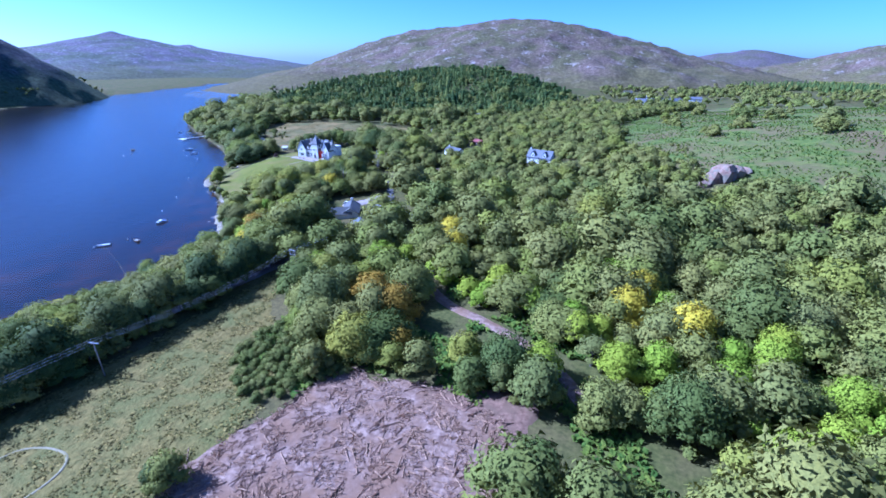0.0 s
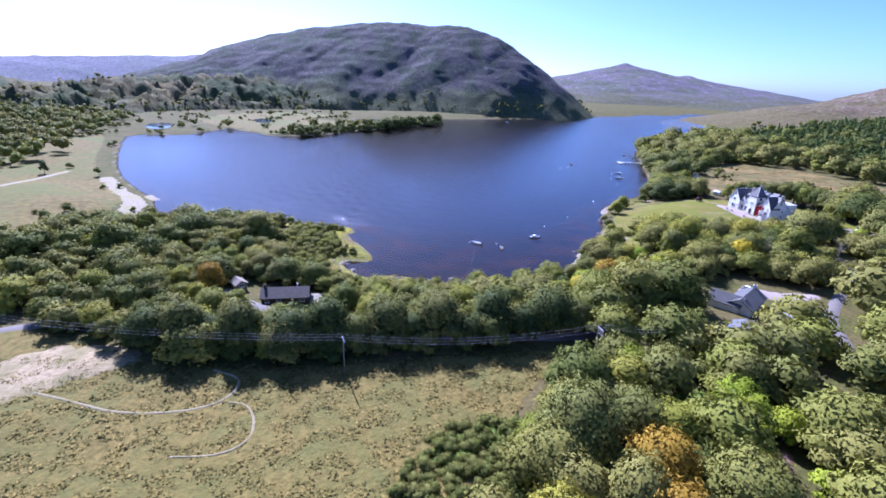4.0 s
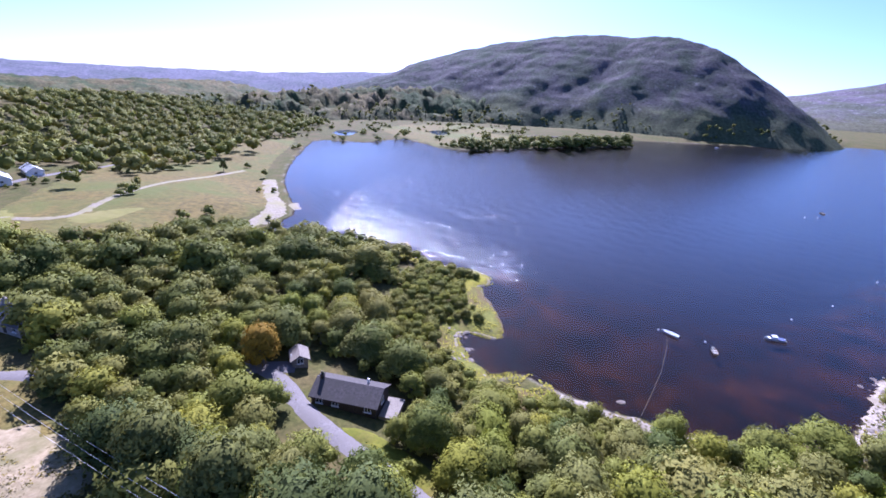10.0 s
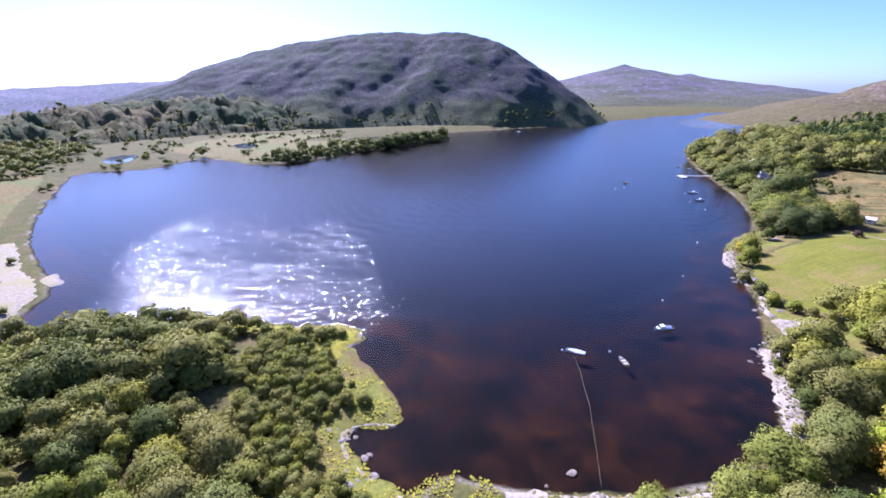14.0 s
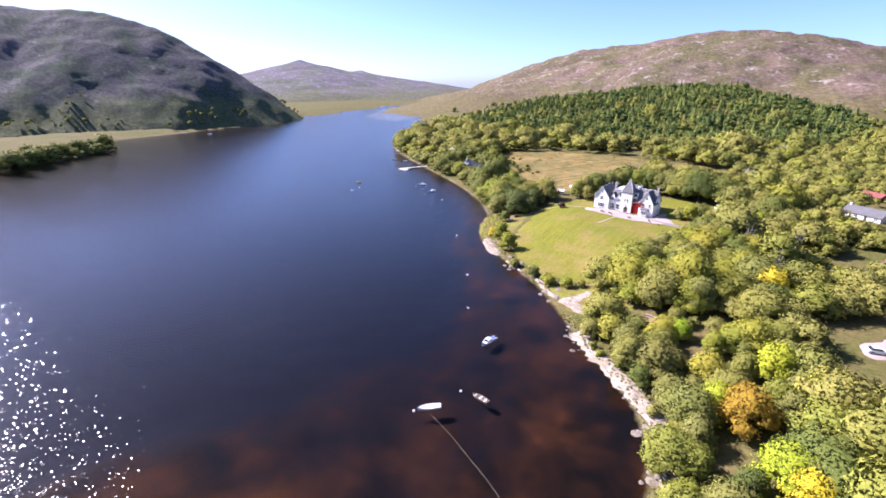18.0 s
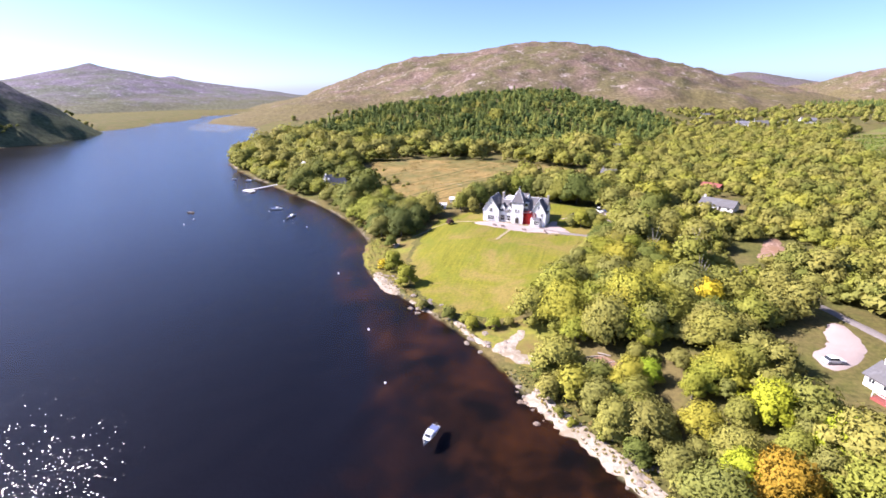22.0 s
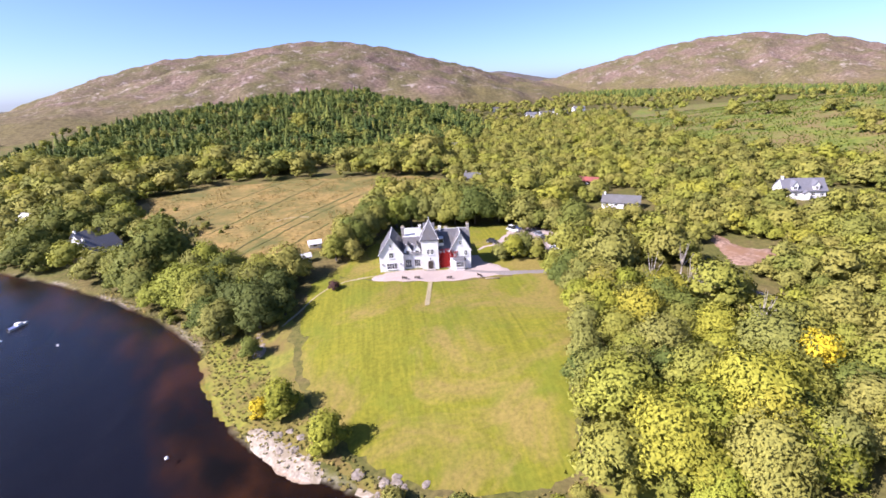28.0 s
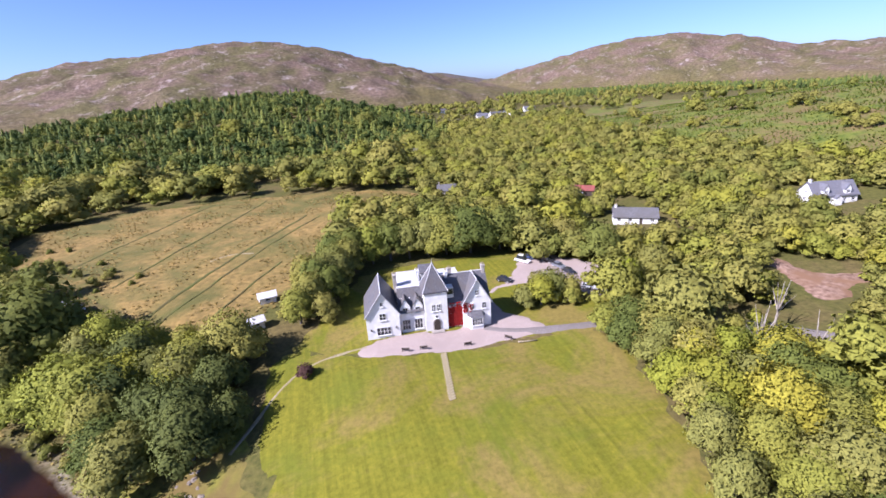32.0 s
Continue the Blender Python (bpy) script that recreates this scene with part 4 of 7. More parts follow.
# single trees that stand out: x, y, kind, size
special = [("golden_tree", gold_mat, "bright golden-yellow leafy tree", [(66, -72, 3, 1.35), (62, -69, 3, 0.9), (231, -165, 3, 1.7), (220, -146, 0, 1.15), (217, -159, 3, 1.6), (77, -146, 3, 1.1), (88, -165, 3, 1.0), (-37, -55, 5, 1.1), (154, -120, 3, 1.5), (160, -134, 3, 1.5)]),
           ("autumn_tree", autumn_mat, "broad tree turning orange-brown at the edges", [(160, -179, 0, 1.25), (150, -173, 0, 1.15), (67, -130, 0, 1.0), (167, -190, 3, 1.0), (90, -134, 3, 0.8), (143, -98, 3, 1.0), (61, -259, 2, 0.95)]),
           ("shore_tree", leaf_mat, "leafy green tree at the edge of the lawn", [(-33, -55, 3, 1.0), (-23, -66, 3, 1.0), (-44, -33, 3, 0.75), (-2, -84, 5, 1.1), (6, -88, 5, 1.0), (-12, -80, 5, 1.0), (24, -79, 3, 0.9), (29, -85, 3, 1.0), (34, -91, 3, 1.0), (12, -87, 5, 1.0), (4, -86, 5, 0.9), (16, -85, 5, 0.8), (31, -101, 3, 0.8)]),
           ("shade_tree", dark_leaf_mat, "tall dark green tree casting deep shade on the lawn", [(-45, -20, 1, 1.05), (-53, -10, 1, 1.0), (-62, -2, 1, 1.0), (-70, 9, 1, 0.95), (-56, 3, 0, 1.0), (-42, -7, 0, 1.05), (-47, -14, 1, 1.05), (-39, -16, 3, 1.1), (-49, -1, 1, 1.0), (-62, 10, 1, 0.95), (-44, 2, 0, 0.95)]),
           ("garden_tree", leaf_mat, "full green tree beside the mansion", [(-25, 33, 2, 1.1), (-22, 24, 2, 0.9), (-17, 45, 2, 1.25), (-11, 46, 2, 1.3), (-5, 46, 2, 1.25), (1, 47, 2, 1.3), (7, 46, 2, 1.25), (13, 45, 2, 1.3), (19, 44, 1, 1.3), (27, 43, 1, 1.5), (37, 42, 1, 1.3), (-27, 14, 2, 0.95), (-24, 18, 2, 1.15), (-21, 13, 3, 1.0), (-19, 21, 2, 1.1), (-22, 25, 2, 1.2), (-16, 30, 2, 1.15), (-13, 38, 2, 1.2), (-29, 19, 3, 0.9), (-20, 29, 2, 1.2), (-17, 36, 2, 1.2), (46, 40, 1, 1.0), (55, 33, 1, 1.0), (60, 20, 1, 1.1), (31, 1, 3, 1.1), (35, 3, 3, 1.15), (33, 7, 3, 0.9), (39, 1, 3, 0.9), (27, 2, 5, 1.5), (38, -1, 5, 1.3), (66, 4, 0, 1.0), (46, -25, 1, 0.9), (44, -34, 0, 0.95)]),
           ("lawn_side_tree", leaf_mat, "leafy tree leaning over the edge of the lawn", [(38, -15, 3, 0.9), (38.5, -22, 0, 0.8), (38, -30, 3, 1.05), (36.5, -37, 0, 0.85), (34.5, -44, 3, 1.1), (32, -50, 2, 0.8), (29, -57, 3, 1.0), (25.5, -64, 0, 0.75), (23.5, -70, 3, 0.9), (42, -18, 1, 0.8), (30, -75, 5, 1.2), (26, -78, 3, 0.8)]),
           ("lime_tree", lime_mat, "fresh lime-green broadleaf tree among darker ones", [(249, -163, 0, 1.0), (258, -178, 0, 0.95), (244, -198, 3, 1.2), (252, -190, 3, 1.1), (239, -170, 3, 1.1), (262, -186, 3, 1.2), (226, -152, 0, 0.9), (222, -134, 3, 1.1), (146, -143, 3, 1.0), (137, -145, 0, 0.9), (165, -151, 5, 1.5), (173, -156, 5, 1.6), (178, -161, 5, 1.5), (204, -164, 3, 1.1), (158, -147, 5, 1.5), (200, -187, 0, 0.9), (216, -181, 0, 0.95), (224, -178, 3, 1.2), (206, -171, 3, 1.2), (237, -181, 0, 1.0), (193, -160, 3, 1.1), (181, -150, 0, 0.9), (247, -168, 0, 1.0), (56, 2, 3, 1.1), (37, -90, 3, 0.9), (70, -112, 0, 0.9), (78, -120, 3, 1.1), (62, -128, 3, 1.0), (50, -104, 3, 0.8), (212, -139, 2, 1.0), (211, -168, 3, 1.0), (179, -158, 3, 0.9), (141, -146, 0, 0.8), (164, -153, 3, 0.8), (146, -150, 3, 0.8), (240, -190, 5, 1.3), (222, -188, 5, 1.1), (234, -182, 5, 1.2), (246, -176, 5, 1.3), (74, -143, 0, 0.95), (98, -158, 3, 1.1), (122, -160, 0, 0.9)]),
           ("roadside_tree", dark_leaf_mat, "tall leafy tree beside the lane and clearing", [(90, -266, 1, 0.95), (92, -258, 2, 1.25), (92, -252, 0, 0.9), (95, -245, 2, 1.3), (95, -238, 0, 0.95), (98, -233, 1, 1.15), (97, -225, 2, 1.35), (99, -219, 0, 1.0), (97, -211, 1, 1.15), (101, -205, 4, 1.1), (98, -198, 1, 1.2), (102, -191, 0, 0.85), (99, -184, 2, 1.3), (101, -176, 0, 0.95), (99, -168, 1, 1.15), (102, -161, 2, 1.0), (91, -256, 2, 0.98), (146, -238, 3, 0.64)]),
           ("big_oak", leaf_mat, "large wide-crowned oak beside the clearing", [(213, -197, 3, 1.35), (127, -175, 1, 1.15), (193, -190, 1, 1.0), (228, -194, 1, 1.15), (148, -237, 3, 0.9), (136, -182, 1, 1.0), (255, -155, 1, 1.2), (140, -171, 1, 1.0)])]
for name, mat, label, places in special:
    made = {}
    for x, y, k, s in places:
        if k not in made:
            made[k] = tagged(tree_model(k, mat, name), label, "tree", name.replace("_", " ") + "s")
            t = made[k]
        else:
            t = copy_thing(made[k], Matrix.Identity(4))
        t.matrix_basis = Matrix.LocRotScale((x, y, float(height(x, y)) - 0.1), Euler((0, 0, x * 1.7 + y)), (s, s, s))
field_x, field_y = scatter(-125, -70, 60, 170, 9.0, 88, lambda x, y: (y > 36 - 1.15 * (x + 70)) & (y < 58 - 1.15 * (x + 70)))
woodland("field_bushes", np.column_stack([field_x, field_y, rnd.uniform(0.4, 1.0, len(field_x)), np.zeros(len(field_x)), rnd.uniform(0.0, 0.5, len(field_x))]), [far_model(5, 0.3, 5)], leaf_far_mat, "scattered bushes at the edge of the meadow", "bushes")
yew = tagged(tree_model(4, dark_leaf_mat, "lone_tree"), "lone dark narrow tree on the marsh", "tree")
yew.matrix_basis = Matrix.LocRotScale((-139, -398, float(height(-139, -398))), None, (0.75, 0.75, 1.0))
bush = tagged(tree_model(5, speckled("copper_leaves", (0.05, 0.025, 0.02), (0.1, 0.05, 0.035), 2.0), "copper_bush"), "round dark copper-leaved bush on the lawn", "bush")
bush.matrix_basis = Matrix.LocRotScale((-26, -8, float(height(-26, -8))), None, (0.85, 0.85, 0.85))

# conifer plantation on the foothill, and woods beyond
conifers = [conifer_arrays(300 + k, 8 + 1.5 * k, 10 + 1.6 * k, 5, 6) for k in range(3)]
px_, py_ = scatter(-520, 200, 200, 680, 7.6, 31, plantation)
woodland("conifer_plantation", np.column_stack([px_, py_, rnd.uniform(0.55, 1.1, len(px_)) * (1 + 0.42 * np.clip(waves(px_, py_, 95, 46, 3), -0.9, 1.4)), rnd.choice(4, len(px_), p=(0.15, 0.15, 0.15, 0.55)), np.clip(rnd.beta(2, 3, len(px_)) + 0.3 * waves(px_, py_, 60, 47, 3), 0, 1)]), conifers + [far_model(2, 0.03, 5)[:2] + (None,)], needle_mat, "dark green conifer plantation on the hillside")

belt_x, belt_y = scatter(420, 1230, 420, 1180, 13.0, 36, lambda x, y: (np.hypot(x, y + 100) > 1130 + 40 * waves(x, y, 190, 38, 3)) & (np.hypot(x, y + 100) < 1300) & (np.arctan2(x, y + 100) > 0.38) & (np.arctan2(x, y + 100) < 1.1))
woodland("conifer_belt", np.column_stack([belt_x, belt_y, rnd.uniform(0.9, 1.5, len(belt_x)), rnd.choice(3, len(belt_x)), rnd.beta(2, 4, len(belt_x))]), conifers, needle_mat, "dark belt of conifers along the foot of the hill")

# undergrowth fills the floor of the wood
ux, uy = scatter(20, 250, -330, 60, 8.6, 61, lambda x, y: near_wood(x, y) & (waves(x, y, 40, 62, 2) < 0.9))
woodland("undergrowth", np.column_stack([ux, uy, rnd.uniform(0.5, 1.0, len(ux)), np.zeros(len(ux)), rnd.beta(2, 2, len(ux)) * 0.9]), [far_model(5, 0.07, 3)], leaf_far_mat, "dense green undergrowth beneath the trees", "undergrowth")
# woods round the far sides of the loch
def far_wood(x, y):
    west = (y > -800) & (x < 90) & (x > -520) & (y < -446 + np.where((x < -95) & (x > -235), 22, 0) - 0.1 * np.maximum(-x - 260, 0))
    isle = (away(np.array([(-378, -248), (-440, -172), (-500, -95), (-530, -58)], float), x, y, False) < 26)
    south = (y < -330) & (x > 60) & (x < 420) & (y > -760)
    east = (x > 330) & (x < 620) & (y > -300) & (y < 420) & ((waves(x, y, 70, 91, 3) > 0.75) | (y < -80))
    north = (y > 420) & (y < 900) & (x > 100) & (x < 420) & (y < 640) & (waves(x, y, 160, 92, 3) > 0.2)
    bushes = (x < -20) & (x > -700) & (y < -180) & (waves(x, y, 45, 97, 3) > 1.0) & (y > -520)
    valley = (x > 150) & (x < 1100) & (y > 640) & (y < 1350) & (waves(x, y, 300, 98, 3) > -0.35) & ((np.floor(x / 12.0) + np.floor(y / 10.8)) % 2 == 0)
    slope = (x > -600) & (x < 0) & (y > 480) & (y < 900) & (waves(x, y, 90, 99, 3) > 0.95)
    by_lane = away(np.array([(30, -418), (-16, -440), (-51, -448), (-95, -450)], float), x, y, False) < 13
    return (shore_gap(x, y) > 4) & ~by_lane & (west | south | east | north | isle | bushes | valley | slope)
fx, fy = scatter(-980, 1100, -760, 1350, 12.0, 71, far_wood)
far_light = [far_model(k, 0.014, 2) for k in (0, 1, 3)]
woodland("far_woods", np.column_stack([fx, fy, rnd.uniform(0.8, 1.25, len(fx)), rnd.choice(3, len(fx)), rnd.beta(2, 2.6, len(fx)) * 0.85]), far_light, leaf_far_mat, "distant broadleaf woods in soft green", "woodland")

# woods on the lower flank of the western mountain and over its foothills
for slope, gap, seed, top, name, label in (("mountain_west", 11.0, 110, 62, "slope_woods", "dark woods on the lower mountainside"), ("foothills_west", 11.0, 111, 60, "foothill_woods", "patchy woods over the heathery foothills")):
    lo, hi, _ = SLOPES[slope]
    sx, sy = scatter(max(lo[0], -1000), min(hi[0], -300), max(lo[1], -760), min(hi[1], 420), gap, seed, lambda x, y: (on_slope(slope, x, y) > height(x, y) + 1) & (shore_gap(x, y) > 6) & (on_slope(slope, x, y) < top * (0.45 + 0.5 * waves(x, y, 150, seed, 4))) & (waves(x, y, 60, seed + 5, 3) > -0.1))
    woodland(name, np.column_stack([sx, sy, rnd.uniform(0.4, 0.85, len(sx)), rnd.choice(3, len(sx)), rnd.beta(2, 3, len(sx)) * 0.6]), far_light, leaf_far_mat, label, lie=on_slope(slope, sx, sy))

# low bushes on the boggy scrub and along the shore
bx, by = scatter(-30, 70, -250, -160, 2.9, 81, lambda x, y: inside(smooth_line(SCRUB, 1), x, y) & (waves(x, y, 16, 82, 2) > -0.6) & (shore_gap(x, y) > 5) & (x > -16))
cx_, cy_ = scatter(-110, 62, -160, 20, 4.4, 83, lambda x, y: (shore_gap(x, y) > 1.5) & (shore_gap(x, y) < 9) & (np.hypot(x - 19, y + 92) > 9) & (waves(x, y, 18, 84, 2) > 0.15 + 0.6 * ((x < 20) & (y > -110))) & ~inside(smooth_line(LAWN, 1), x, y))
kx, ky = scatter(120, 170, -225, -180, 2.0, 85, lambda x, y: inside(np.array([(131, -207), (128, -195), (133, -186), (148, -189), (160, -200), (156, -206), (147, -217), (138, -214)], float), x, y))
woodland("bramble_thicket", np.column_stack([kx, ky, rnd.uniform(0.4, 0.7, len(kx)), np.zeros(len(kx)), rnd.uniform(0.0, 0.35, len(kx))]), [far_model(5, 0.4, 4)], leaf_far_mat, "dense low green bramble thicket beside the felled ground", "bushes")
bx, by = np.concatenate([bx, cx_]), np.concatenate([by, cy_])
woodland("shore_bushes", np.column_stack([bx, by, rnd.uniform(0.45, 1.05, len(bx)), np.zeros(len(bx)), rnd.uniform(0.1, 0.95, len(bx))]), [far_model(5, 0.5, 5)], leaf_far_mat, "low green bushes along the shore", "bushes")

# bushes over the boggy flats west of the loch
mx, my = scatter(-700, -20, -540, -180, 7.5, 101, lambda x, y: (shore_gap(x, y) > 2) & (waves(x, y, 55, 102, 4) > np.where((x > -330) & (y > -440), 0.75, 0.5)))
woodland("marsh_bushes", np.column_stack([mx, my, rnd.uniform(0.5, 1.5, len(mx)), np.zeros(len(mx)), rnd.uniform(0.0, 0.6, len(mx))]), [far_model(5, 0.06, 3)], leaf_far_mat, "dark green bushes scattered over boggy flats", "bushes")

# ---- building parts ----
glass_mat, _n, _l, _b = material("window_glass", 0.08, 0, 0.6)
_l.new(ramp(_n, _l, noise_out(_n, _l, 0.6, 2), ((0.3, (0.015, 0.018, 0.02)), (0.7, (0.05, 0.055, 0.06)))), _b.inputs["Base Color"])
frame_mat = speckled("painted_frame", (0.66, 0.65, 0.62), (0.78, 0.77, 0.74), 8.0, 0.5, relief=0)
dark_wood = speckled("dark_timber", (0.03, 0.025, 0.02), (0.08, 0.06, 0.045), 4.0, 0.7)
brown_wood = speckled("weathered_timber", (0.16, 0.13, 0.1), (0.3, 0.26, 0.21), 4.0, 0.8)
red_roof_mat = speckled("red_sheet_roof", (0.2, 0.05, 0.04), (0.3, 0.09, 0.07), 2.0, 0.6, (0.16, 0.06, 0.05), 0.3)
grey_roof_mat = speckled("grey_tile_roof", (0.08, 0.078, 0.08), (0.15, 0.145, 0.145), 2.0, 0.8, (0.105, 0.1, 0.095), 0.3)
black_roof_mat = speckled("dark_felt_roof", (0.1, 0.1, 0.115), (0.18, 0.18, 0.2), 2.0, 0.5, (0.14, 0.135, 0.14), 0.3)


def part(name, bm, mat, parent, label="", smooth=False):
    me = bpy.data.meshes.new(name)
    bmesh.ops.recalc_face_normals(bm, faces=bm.faces)
    bm.to_mesh(me)
    bm.free()
    me.materials.append(mat)
    if smooth:
        me.polygons.foreach_set("use_smooth", np.full(len(me.polygons), True))
    ob = new(name, me)
    ob.parent = parent
    if label:
        ob["label"] = label
    return ob


def box(bm, x0, x1, y0, y1, z0, z1, m=None):
    v = [bm.verts.new((x, y, z)) for z in (z0, z1) for x, y in ((x0, y0), (x1, y0), (x1, y1), (x0, y1))]
    for f in ((0, 1, 2, 3), (4, 5, 6, 7), (0, 1, 5, 4), (1, 2, 6, 5), (2, 3, 7, 6), (3, 0, 4, 7)):
        bm.faces.new([v[k] for k in f])
    if m:
        bmesh.ops.transform(bm, matrix=m, verts=v)
    return v


def prism(bm, outline, y0, y1, m=None):
    """An outline in x and z, drawn out along y."""
    a, b = [bm.verts.new((x, y0, z)) for x, z in outline], [bm.verts.new((x, y1, z)) for x, z in outline]
    bm.faces.new(a)
    bm.faces.new(b[::-1])
    for k in range(len(a)):
        bm.faces.new((a[k], a[k - 1], b[k - 1], b[k]))
    if m:
        bmesh.ops.transform(bm, matrix=m, verts=a + b)


def boxed(*args):
    bm = bmesh.new()
    box(bm, *args)
    return bm


def turned(x, y, z, turn=0.0):
    return Matrix.Translation((x, y, z)) @ Matrix.Rotation(radians(turn), 4, "Z")


def window(parent, m, w, h, bars=1, rails=1, proud=0.07, mat=None):
    """A window in a wall that faces -y at m: frame with bars, and its pane behind."""
    bm = bmesh.new()
    t = 0.09
    for args in ((-w / 2, w / 2, 0, t), (-w / 2, w / 2, h - t, h)):
        box(bm, args[0], args[1], -proud, 0.02, args[2], args[3])
    for k in range(bars + 2):
        x = -w / 2 + (w - t) * k / (bars + 1)
        box(bm, x, x + t, -proud - 0.004, 0.02, 0.004, h - 0.004)
    for k in range(rails):
        z = h * (k + 1) / (rails + 1)
        box(bm, -w / 2 + 0.01, w / 2 - 0.01, -proud + 0.01, 0.02, z - 0.035, z + 0.035)
    box(bm, -w / 2 - 0.12, w / 2 + 0.12, -proud - 0.12, 0.02, -0.13, -0.004)
    f = part("window", bm, mat or frame_mat, parent)
    f.matrix_basis = m
    p = part("pane", boxed(-w / 2 + 0.02, w / 2 - 0.02, -0.03, 0.015, 0.02, h - 0.02), glass_mat, f, "dark window glass")
    return f


def gable_roof(parent, x0, x1, y0, y1, eave, ridge, along, mat, over=0.35, thick=0.22, m=None):
    """Two roof slopes with a ridge along x or y."""
    for side in (-1, 1):
        bm = bmesh.new()
        if along == "y":
            mid, half = (x0 + x1) / 2, (x1 - x0) / 2
        else:
            mid, half = (y0 + y1) / 2, (y1 - y0) / 2
        drop = (ridge - eave) / half
        edge = half + over
        line = [(mid, ridge), (mid + side * edge, ridge - drop * edge), (mid + side * edge, ridge - drop * edge + thick), (mid, ridge + thick * 1.15)]
        if along == "y":
            prism(bm, line, y0 - over, y1 + over, m)
        else:
            prism(bm, line, x0 - over, x1 + over, (m or Matrix.Identity(4)) @ Matrix(((0, 1, 0, 0), (1, 0, 0, 0), (0, 0, 1, 0), (0, 0, 0, 1))))
        part("roof", bm, mat, parent)


def gable_walls(parent, x0, x1, y0, y1, eave, ridge, along, mat, m=None, name="wall"):
    bm = bmesh.new()
    if along == "y":
        prism(bm, [(x0, -1.2), (x1, -1.2), (x1, eave), ((x0 + x1) / 2, ridge), (x0, eave)], y0, y1, m)
    else:
        prism(bm, [(y0, -1.2), (y1, -1.2), (y1, eave), ((y0 + y1) / 2, ridge), (y0, eave)], x0, x1,
              (m or Matrix.Identity(4)) @ Matrix(((0, 1, 0, 0), (1, 0, 0, 0), (0, 0, 1, 0), (0, 0, 0, 1))))
    return part(name, bm, mat, parent)


def chimney(parent, x, y, z0, z1, w=0.9, d=0.6, pots=2, mat=None, m=None):
    bm = bmesh.new()
    box(bm, x - w / 2, x + w / 2, y - d / 2, y + d / 2, z0, z1, m)
    box(bm, x - w / 2 - 0.1, x + w / 2 + 0.1, y - d / 2 - 0.1, y + d / 2 + 0.1, z1 - 0.25, z1 - 0.003, m)
    c = part("chimney", bm, mat or stone_mat, parent)
    for k in range(pots):
        bm = bmesh.new()
        px = x - w / 2 + w * (k + 0.5) / pots
        bmesh.ops.create_cone(bm, cap_ends=True, segments=10, radius1=0.16, radius2=0.12, depth=0.5, matrix=(m or Matrix.Identity(4)) @ Matrix.Translation((px, y, z1 + 0.24)))
        part("chimney_pot", bm, path_mat, c)
    return c


# ---- the mansion: x runs along its front, y to the back ----
mansion = tagged(new("mansion"), "white Scottish baronial mansion with slate roofs and pointed tower", "house")
MZ = float(height(0, 2))
mansion.matrix_basis = turned(-12.2, 0.4, MZ, -5.5)
# west gable wing
gable_walls(mansion, 0, 7.4, -0.6, 10.5, 5.8, 11.0, "y", white_mat)
gable_roof(mansion, 0, 7.4, -0.6, 10.5, 5.8, 11.1, "y", slate_mat, 0.3)
window(mansion, turned(3.7, -0.6, 0.9), 3.2, 2.0, 3, 1)
window(mansion, turned(3.7, -0.6, 4.6), 1.5, 1.7, 1, 1)
window(mansion, turned(3.7, -0.6, 8.0), 0.8, 1.0, 0, 1)
for x in (0.9, 6.5):
    part("wall_lamp", boxed(x - 0.12, x + 0.12, -0.85, -0.58, 2.3, 2.7), dark_wood, mansion)
# hall wing with two wall-head dormers, flat lead roof behind
part("wall", boxed(7.4, 13.2, 0.6, 14.6, -1.2, 5.4), white_mat, mansion)
bm = bmesh.new()
prism(bm, [(0.2, 5.2), (4.6, 9.3), (4.6, 9.5), (4.3, 9.6), (0.0, 5.35)], 7.4, 13.2, Matrix(((0, 1, 0, 0), (1, 0, 0, 0), (0, 0, 1, 0), (0, 0, 0, 1))))
part("roof", bm, slate_mat, mansion)
part("flat_roof", boxed(7.5, 13.1, 4.8, 14.5, 9.1, 9.45), lead_mat, mansion, "pale flat lead roof")
part("wall", boxed(7.42, 13.18, 4.7, 14.58, 5.38, 9.1), white_mat, mansion)
for x in (8.9, 11.7):
    window(mansion, turned(x, 0.46, 0.8), 1.9, 2.6, 2, 1)
    d = gable_walls(mansion, x - 1.15, x + 1.15, 0.46, 3.6, 6.5, 8.5, "y", white_mat, None, "dormer")
    window(mansion, turned(x, 0.46, 4.9), 1.2, 1.5, 1, 1)
    gable_roof(mansion, x - 1.15, x + 1.15, 0.46, 3.9, 6.5, 8.55, "y", slate_mat, 0.15, 0.14)
for k in range(3):
    part("skylight", boxed(8.0 + 1.9 * k, 8.5 + 1.9 * k, 2.4, 2.9, 7.55, 7.85), frame_mat, mansion)
chimney(mansion, 7.4, 6.5, 7.5, 12.4, 0.8, 1.6, 2)
chimney(mansion, 12.9, 8.5, 7.5, 12.0, 0.7, 1.4, 2, white_mat)
